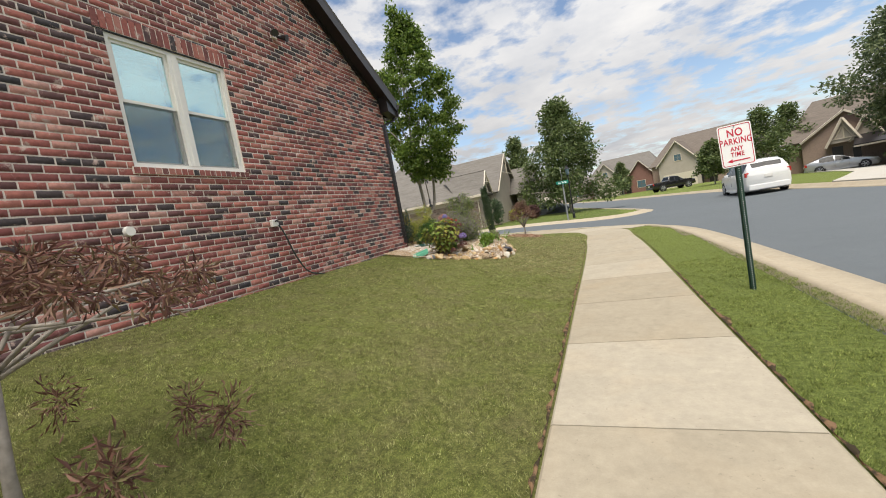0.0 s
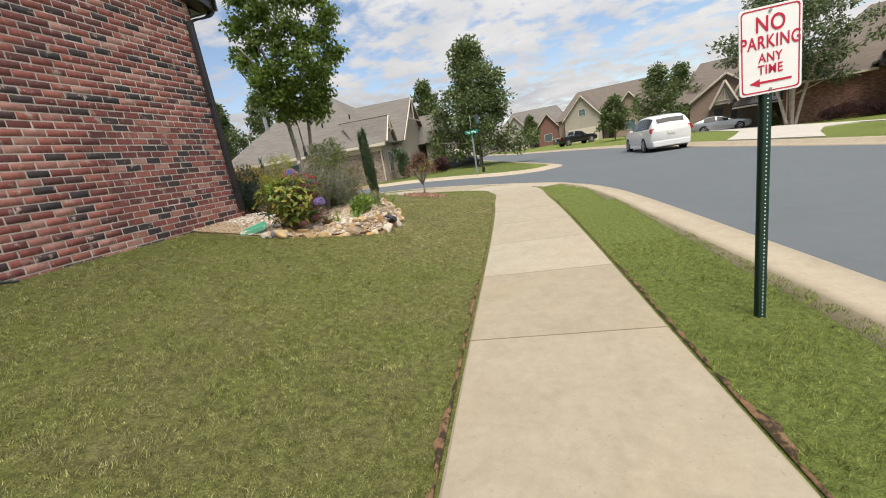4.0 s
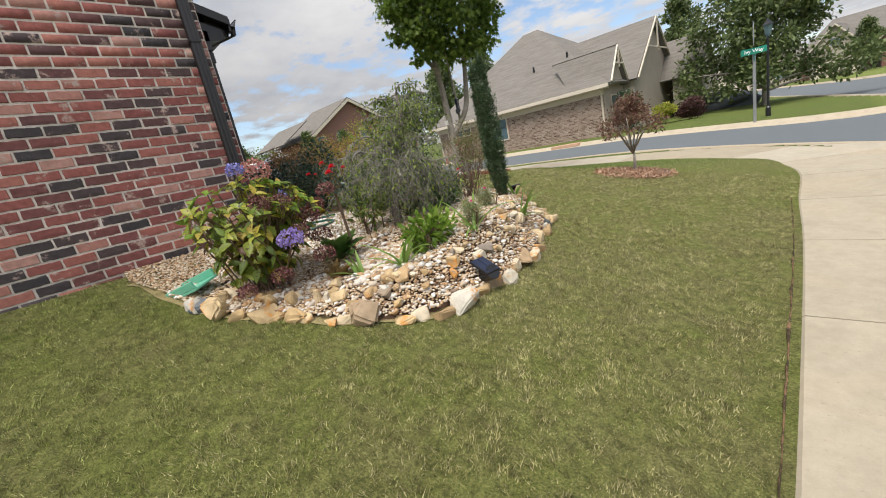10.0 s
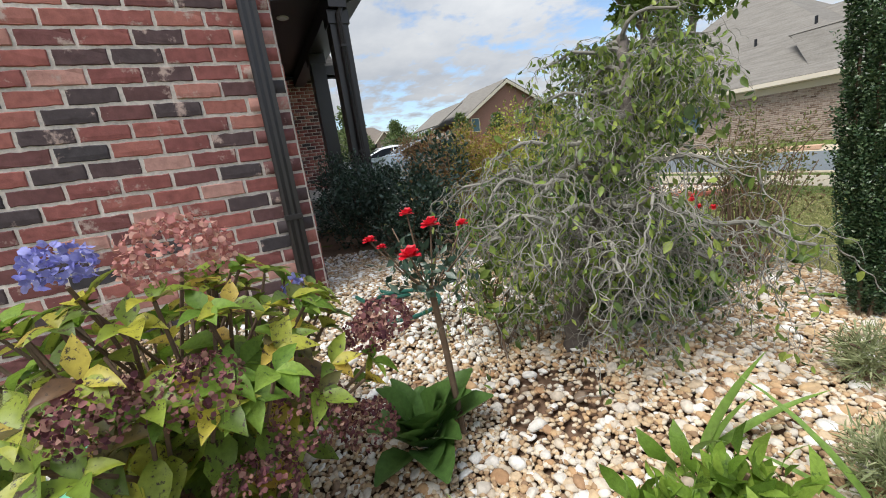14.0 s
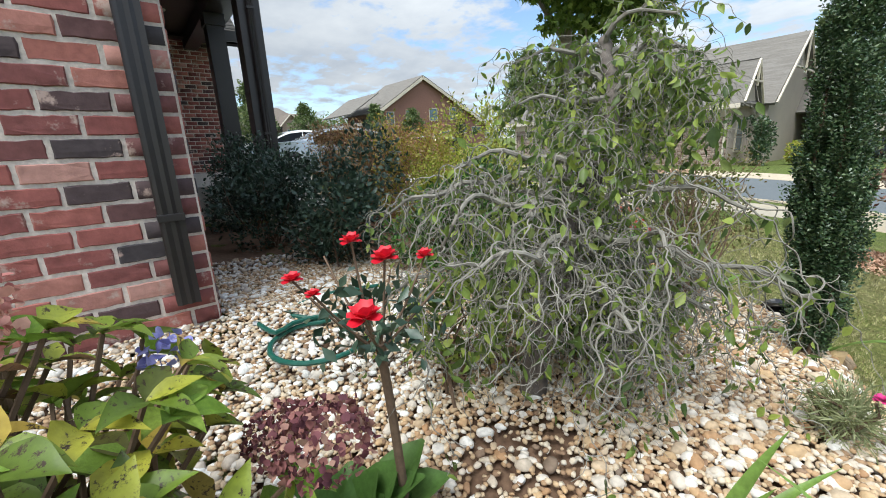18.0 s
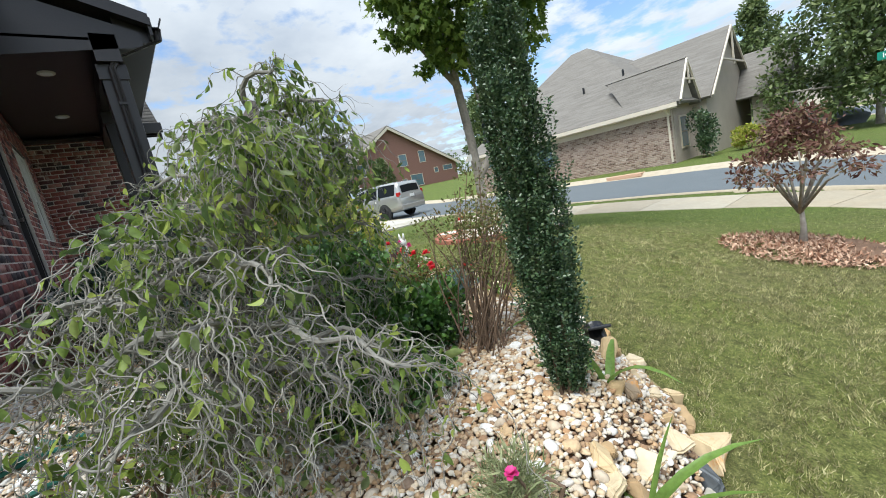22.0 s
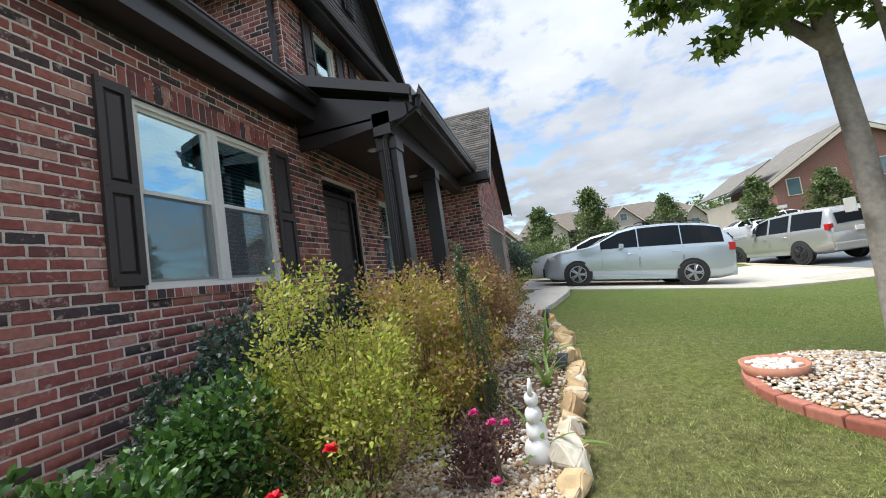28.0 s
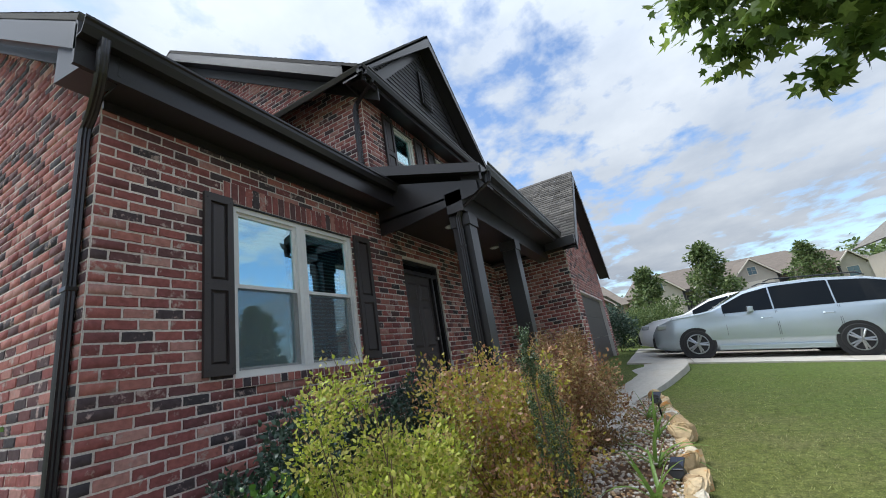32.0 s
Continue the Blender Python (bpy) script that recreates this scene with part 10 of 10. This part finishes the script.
for i in range(8):
    bm.faces.new((f[i], f[(i + 1) % 8], b[(i + 1) % 8], b[i]))
part("octagon_plate", fix(bm), M_steel, ss)
for a, z in ((20, 2.42), (100, 2.2)):
    mm = Matrix.Translation((-2.6, 26.26, z)) @ Matrix.Rotation(radians(a), 4, "Z")
    bm = bmesh.new()
    bl = part("name_blade", rounded_plate(bm, mm, 0.36, 0.1, 0.02, -0.004, 0.004), M_green_sign, ss)
    if a == 20:
        lettering("Ivy Way", mm @ Matrix.Rotation(radians(90), 4, "X") @ Matrix.Translation((0, 0, 0.0052)), 0.16, M_sign, bl)
        continue
    bm = bmesh.new()
    for k in range(5):
        box(bm, -0.26 + k * 0.11, -0.006, -0.04, -0.18 + k * 0.11, -0.0045, 0.045, mm)
    part("white_bars", fix(bm), M_sign, bl)
lp = thing("lamp_post", "black lantern lamp post on the corner", "street lamp", (-2.4, 28.3, 0.0))
bm = bmesh.new()
tube(bm, [(-2.4, 28.3, -0.05), (-2.4, 28.3, 0.4), (-2.4, 28.3, 0.45), (-2.4, 28.3, 2.9)], [0.09, 0.08, 0.045, 0.035], 10)
part("pole", bm, M_black, lp)
bm = bmesh.new()
tube(bm, [(-2.4, 28.3, 2.9), (-2.4, 28.3, 3.0), (-2.4, 28.3, 3.3)], [0.05, 0.1, 0.15], 6)
part("lantern", bm, M_paneblue, lp)
bm = bmesh.new()
tube(bm, [(-2.4, 28.3, 3.3), (-2.4, 28.3, 3.42), (-2.4, 28.3, 3.52)], [0.19, 0.08, 0.02], 6)
part("cap", bm, M_black, lp)
sl = thing("speed_sign", "speed limit sign with a yellow warning plate below", "road sign", (13.0, 20.3, 0.0))
u_post(sl, 13.0, 20.3, -0.1, 2.8, M_steel, False, 0.03)
sm3 = Matrix.Translation((13.0, 20.26, 2.42)) @ Matrix.Rotation(radians(-30), 4, "Z")
bm = bmesh.new()
pl = part("limit_plate", rounded_plate(bm, sm3, 0.27, 0.36, 0.03, 0, 0.004), M_sign, sl)
fc3 = sm3 @ Matrix.Rotation(radians(90), 4, "X")
for t, z, s in (("SPEED", 0.24, 0.13), ("LIMIT", 0.12, 0.13), ("25", -0.12, 0.36)):
    lettering(t, fc3 @ Matrix.Translation((0, z, 0.002)), s, M_ink, pl)
bm = bmesh.new()
sm4 = sm3 @ Matrix.Translation((0, 0, -0.74))
pl2 = part("warning_plate", rounded_plate(bm, sm4, 0.28, 0.33, 0.03, 0, 0.004), M_ink, sl)
bm = bmesh.new()
box(bm, -0.25, -0.003, -0.14, 0.25, -0.0012, 0.17, sm4)
part("yellow_field", fix(bm), M_yellow, pl2)
bm = bmesh.new()
for k in range(4):
    box(bm, -0.23 + k * 0.125, -0.003, 0.215, -0.14 + k * 0.125, -0.0012, 0.285, sm4)
for k in range(3):
    box(bm, -0.2, -0.003, -0.2 - k * 0.05, 0.2, -0.0012, -0.175 - k * 0.05, sm4)
part("yellow_bars", fix(bm), M_yellow, pl2)
bm = bmesh.new()
for x0, z0, x1, z1 in ((-0.19, -0.02, -0.03, 0.04), (-0.18, -0.09, -0.155, -0.02), (-0.065, -0.09, -0.04, -0.02), (-0.05, 0.03, 0.0, 0.08), (0.06, -0.1, 0.1, 0.09), (0.04, -0.02, 0.17, 0.02)):
    box(bm, x0, -0.0045, z0, x1, -0.0032, z1, sm4)
part("black_shapes", fix(bm), M_ink, pl2)
ns = thing("notice_sign", "two white notice boards on a short black post", "notice board", (12.2, 19.9, 0.0))
bm = bmesh.new()
box(bm, 12.2, 19.9, -0.1, 12.27, 19.97, 1.1)
part("post", fix(bm), M_black, ns)
for z0, z1, w in ((0.62, 0.95, 0.16), (1.02, 1.45, 0.3)):
    bm = bmesh.new()
    box(bm, 12.235 - w, 19.87, z0, 12.235 + w, 19.89, z1, bevel=0.01)
    bd = part("board", fix(bm), M_sign, ns)
    bm = bmesh.new()
    z = z0 + 0.08
    while z < z1 - 0.06:
        box(bm, 12.235 - w * 0.75, 19.866, z, 12.235 + w * 0.75, 19.8695, z + 0.018)
        z += 0.07
    part("text_bars", fix(bm), M_kerb, bd)
tp = thing("covered_boat", "low shape under a grey tarpaulin in a driveway", "tarpaulin", (-6.1, 40.3, 0.0))
bm = bmesh.new()
blob(bm, (-6.1, 40.5, 0.45), 1.0, 4, 0.5, 1.7, (1.9, 1.0, 0.75), 3.0, -0.02)
part("tarp", bm, plain("grey_tarp", (0.12, 0.135, 0.16), 0.55, 0, 12, 0.2, 0.2), tp, smooth=True)
dr = thing("storm_drain", "dark rusty storm drain opening in the far kerb", "drain", (-10.3, 28.05, 0.3))
bm = bmesh.new()
box(bm, -11.1, 27.5, base_height(-10.3, 28) - 0.12, -9.6, 27.95, base_height(-10.3, 28) + 0.03, bevel=0.02)
part("throat", fix(bm), M_mulch, dr)
pl_ = thing("utility_pole", "thin dark marker post by the tan house wall", "post", (-16.2, 29.7, 0.4))
bm = bmesh.new()
tube(bm, [(-16.2, 29.7, 0.3), (-16.2, 29.7, 2.75)], 0.025, 6)
part("pole", bm, M_black, pl_)
bm = bmesh.new()
box(bm, -16.35, 29.66, 2.35, -16.05, 29.69, 2.75)
part("plate", fix(bm), M_steel, pl_)

# ---- grass ----
def grass_mat(name, green, dry, lo, hi):
    """Blades: green or straw by patches, lighter and darker by clumps."""
    m, n, l, b = material(name, 0.65, 0, 0.2)
    r = n.new("ShaderNodeNewGeometry").outputs["Random Per Island"]
    v = coords(n, l)
    k = mix(n, l, 0.4, tex(n, l, v, 0.7, 3, 0.6, 0.4), tex(n, l, v, 4.0, 3, 0.65))
    k = mix(n, l, 0.45, k, tex(n, l, v, 15.0, 3, 0.6, 0.5))
    col = mix(n, l, ramp(n, l, k, ((lo, (0.05,) * 3), (hi, (0.85,) * 3))), ramp(n, l, r, green), ramp(n, l, r, dry))
    col = mix(n, l, 0.85, col, ramp(n, l, tex(n, l, v, 24, 4, 0.65), ((0.36, (0.3,) * 3), (0.5, (0.95,) * 3), (0.64, (1.65,) * 3))), "MULTIPLY")
    l.new(col, b.inputs["Base Color"])
    tr, mx = n.new("ShaderNodeBsdfTranslucent"), n.new("ShaderNodeMixShader")
    l.new(col, tr.inputs[0])
    mx.inputs[0].default_value = 0.35
    l.new(b.outputs[0], mx.inputs[1])
    l.new(tr.outputs[0], mx.inputs[2])
    l.new(mx.outputs[0], n["Material Output"].inputs[0])
    return m


GREEN = ((0.0, (0.09, 0.12, 0.03)), (0.35, (0.21, 0.26, 0.065)), (0.75, (0.34, 0.40, 0.11)), (1.0, (0.44, 0.47, 0.18)))
DRY = ((0.0, (0.15, 0.135, 0.06)), (0.4, (0.36, 0.33, 0.16)), (0.8, (0.48, 0.44, 0.24)), (1.0, (0.57, 0.52, 0.31)))
M_grass = grass_mat("grass_blade", GREEN, DRY, 0.42, 0.60)
M_grass_dry = grass_mat("dry_grass_blade", ((0.0, (0.15, 0.145, 0.056)), (0.4, (0.33, 0.31, 0.125)), (0.8, (0.45, 0.42, 0.195)), (1.0, (0.54, 0.49, 0.27))), DRY, 0.26, 0.46)
M_grass_front = grass_mat("front_grass_blade", ((0.0, (0.07, 0.105, 0.022)), (0.35, (0.15, 0.21, 0.045)), (0.75, (0.24, 0.30, 0.075)), (1.0, (0.34, 0.38, 0.13))), DRY, 0.5, 0.7)
M_grass_green = grass_mat("verge_grass_blade", ((0.0, (0.09, 0.125, 0.028)), (0.4, (0.20, 0.25, 0.058)), (0.8, (0.30, 0.35, 0.095)), (1.0, (0.42, 0.44, 0.16))), DRY, 0.66, 0.92)


WALK_Y, WALK_X = [p.y for p in walk_line if p.y < 14.3], [p.x for p in walk_line if p.y < 14.3]


def walk_x(y):
    return float(np.interp(y, WALK_Y, WALK_X))


def field(x, y, cell, seed):
    """Smooth random values from -1 to 1 over a grid of cells."""
    g = np.random.default_rng(seed)
    table = g.uniform(-1, 1, (256, 256))
    u, w = x / cell + 4096, y / cell + 4096
    i, j = np.floor(u).astype(int), np.floor(w).astype(int)
    a, b = u - i, w - j
    a, b = a * a * (3 - 2 * a), b * b * (3 - 2 * b)
    i, j, i1, j1 = i % 256, j % 256, (i + 1) % 256, (j + 1) % 256
    return (table[i, j] * (1 - a) + table[i1, j] * a) * (1 - b) + (table[i, j1] * (1 - a) + table[i1, j1] * a) * b


def grass(name, label, boxes, mat, ok, seed, fat=1.4):
    g = np.random.default_rng(seed)
    P = []
    for x0, y0, x1, y1, dens in boxes:
        n = int((x1 - x0) * (y1 - y0) * dens)
        P.append(np.c_[g.uniform(x0, x1, n), g.uniform(y0, y1, n)])
    p = np.concatenate(P)
    tuft = field(p[:, 0], p[:, 1], 0.055, 5) + 0.7 * field(p[:, 0], p[:, 1], 0.15, 6)
    keep = g.random(len(p)) < 0.78 + 0.45 * tuft
    p, tuft = p[keep], tuft[keep]
    on = np.array([ok(x, y) for x, y in p])
    p, tuft = p[on], tuft[on]
    z = np.array([bed_height(x, y) + 0.006 if y > 8.5 and x < -4.3 and inside(BED, x, y) else height(x, y) for x, y in p])
    n = len(p)
    a = g.uniform(0, math.tau, n)
    lean = g.uniform(0.15, 1.15, n)
    h = g.uniform(0.010, 0.026, n) * (1 + 0.55 * tuft)
    w = g.uniform(0.0011, 0.0021, n) * fat
    base = np.c_[p, z - 0.004]
    b2 = 2.6 * field(p[:, 0], p[:, 1], 0.045, 7) + 2.0 * field(p[:, 0], p[:, 1], 0.3, 8) + g.normal(0, 1.1, n)
    side = np.c_[np.cos(a), np.sin(a), np.zeros(n)] * w[:, None]
    tip = base + np.c_[np.cos(b2) * h * lean, np.sin(b2) * h * lean, h]
    v = np.stack([base - side, base + side, tip], 1).reshape(-1, 3)
    f = np.arange(n * 3).reshape(-1, 3)
    return tagged(arrays(name, v, f, mat), label, "grass", kind="stuff")


def lawn_ok(x, y):
    if y > 8.5 and x < -2.4 and inside(BED, x, y) and not (x < -4.25 and y < 9.15) or x < XW + 0.03 and y < 9.9:
        return False
    if y < 14.3:
        return x < walk_x(y) - 0.735
    r = math.hypot(x + 4.25, y - 15.3)
    if x > -4.25 and y > 15.3:
        return r < 3.2
    return y < 18.55 if x < -4.25 else x < -0.98


pick = random.Random(44)


def dryness(x, y):
    """The lawn dries out over a broad patch before the flower bed."""
    wob = 0.6 * noise.noise(Vector((x * 0.9, y * 0.9, 2.0)))
    w = 1.9 * sst(11.4, 12.8, y)
    return 0.9 * sst(-3.6 - w, -2.5 - w, x + wob) * sst(7.4, 9.0, y + wob) * (1 - sst(14.2, 17.0, y + wob))


def verge_ok(x, y):
    if y < 14.3:
        return walk_x(y) + 0.73 < x < np.interp(y, (0, 6, 9, 12.5, 14.9), (1.82, 1.79, 1.72, 1.6, 1.4))
    return inside(OWN, x, y) and math.hypot(x + 4.25, y - 15.3) > 4.68 and not inside(ramp_out, x, y) and y < 16.4 and x > 0.2


grass("grass_lawn", "short green lawn grass with dry straw blades", ((-4.9, 1.0, -0.6, 3.5, 9500), (-4.9, 3.5, -0.6, 9.0, 10500), (-4.9, 9.0, -0.6, 12.5, 12500), (-6.5, 12.5, -0.6, 15.5, 8500), (-9.5, 12.9, -6.5, 19, 1400), (-6.5, 15.5, -0.6, 18.6, 1800)), M_grass, lambda x, y: y - 0.5 * x < 18.3 + pick.uniform(-0.9, 0.9) and pick.random() >= dryness(x, y) and lawn_ok(x, y), 1)
grass("grass_lawn", "dry straw-coloured patch of lawn before the flower bed", ((-4.4, 6.8, -0.6, 9.0, 11000), (-4.4, 9.0, -0.6, 12.5, 13000), (-6.2, 12.5, -0.6, 15.6, 8500)), M_grass_dry, lambda x, y: pick.random() < dryness(x, y) and lawn_ok(x, y), 3, 1.5)
grass("grass_lawn", "fresh green front lawn grass", ((-6.5, 14.0, -3.0, 15.5, 6000), (-12.5, 12.9, -6.5, 19, 1400), (-6.5, 15.5, -0.6, 18.6, 1800)), M_grass_front, lambda x, y: y - 0.5 * x > 18.3 + pick.uniform(-0.9, 0.9) and pick.random() >= dryness(x, y) and lawn_ok(x, y), 4)
grass("grass_verge", "green grass strip between sidewalk and kerb", ((0.3, 0.5, 2.4, 9, 8500), (-0.4, 9, 2.3, 17, 2500)), M_grass_green, verge_ok, 2)


# bare soil and dead thatch along the sidewalk's edges
def soil_edge(name, off, y0, y1, side, seed):
    v, f = [], []
    ys = np.arange(y0, y1, 0.035)
    for i, y in enumerate(ys):
        w = (1.0 if y < 8 else 0.35) * 0.012 + (1.0 if y < 8 else 0.3) * 0.05 * abs(noise.noise(Vector((y * 1.7, seed, 0)))) + (0.03 if y < 8 else 0.008) * noise.noise(Vector((y * 9, seed, 3)))
        x = walk_x(y) + off
        for k in (0.0, 0.5, 1.0):
            v.append((x + side * (w * k * 1.3 - 0.005), y, max(height(x, y), 0.0) + 0.012 + (0.012 if k == 0.5 else 0.0) + 0.008 * noise.noise(Vector((y * 30, k * 9, seed)))))
        if i:
            a = (i - 1) * 3
            f += [(a, a + 3, a + 4, a + 1), (a + 1, a + 4, a + 5, a + 2)]
    tagged(arrays(name, v, f, M_redsoil), "strip of bare reddish soil along the sidewalk edge", "soil", kind="structure")


M_redsoil = varied("red_clay_soil", ((0, (0.15, 0.085, 0.05)), (1, (0.22, 0.14, 0.08))), 0.95, "island", 30, 0.1, ((0.045, 0.035, 0.022), 0.46, 9.0), 0.8)
soil_edge("soil_edge_west", -0.735, 0.3, 14.2, -1, 1.0)
soil_edge("soil_edge_east", 0.725, 0.3, 14.2, 1, 5.0)
# bare earth below the edging stones
v, f = [], []
for i, p in enumerate(bed_line):
    q = bed_line[min(i + 1, len(bed_line) - 1)] - bed_line[max(i - 1, 0)]
    out = Vector((q.y, -q.x)).normalized()
    w = 0.035 + 0.05 * noise.noise(Vector((i * 0.2, 1, 7)))
    for k in (-0.12, w):
        x, y = p.x + out.x * k, p.y + out.y * k
        v.append((x, y, height(x, y) + 0.009))
    if i:
        f.append((2 * i - 2, 2 * i - 1, 2 * i + 1, 2 * i))
tagged(arrays("soil_edge_bed", v, f, plain("dry_thatch", (0.24, 0.2, 0.10), 0.95, 0, 90, 0.5, 0.8, 0.1, 9.0)), "bare earth between edging stones and lawn", "soil", kind="structure")
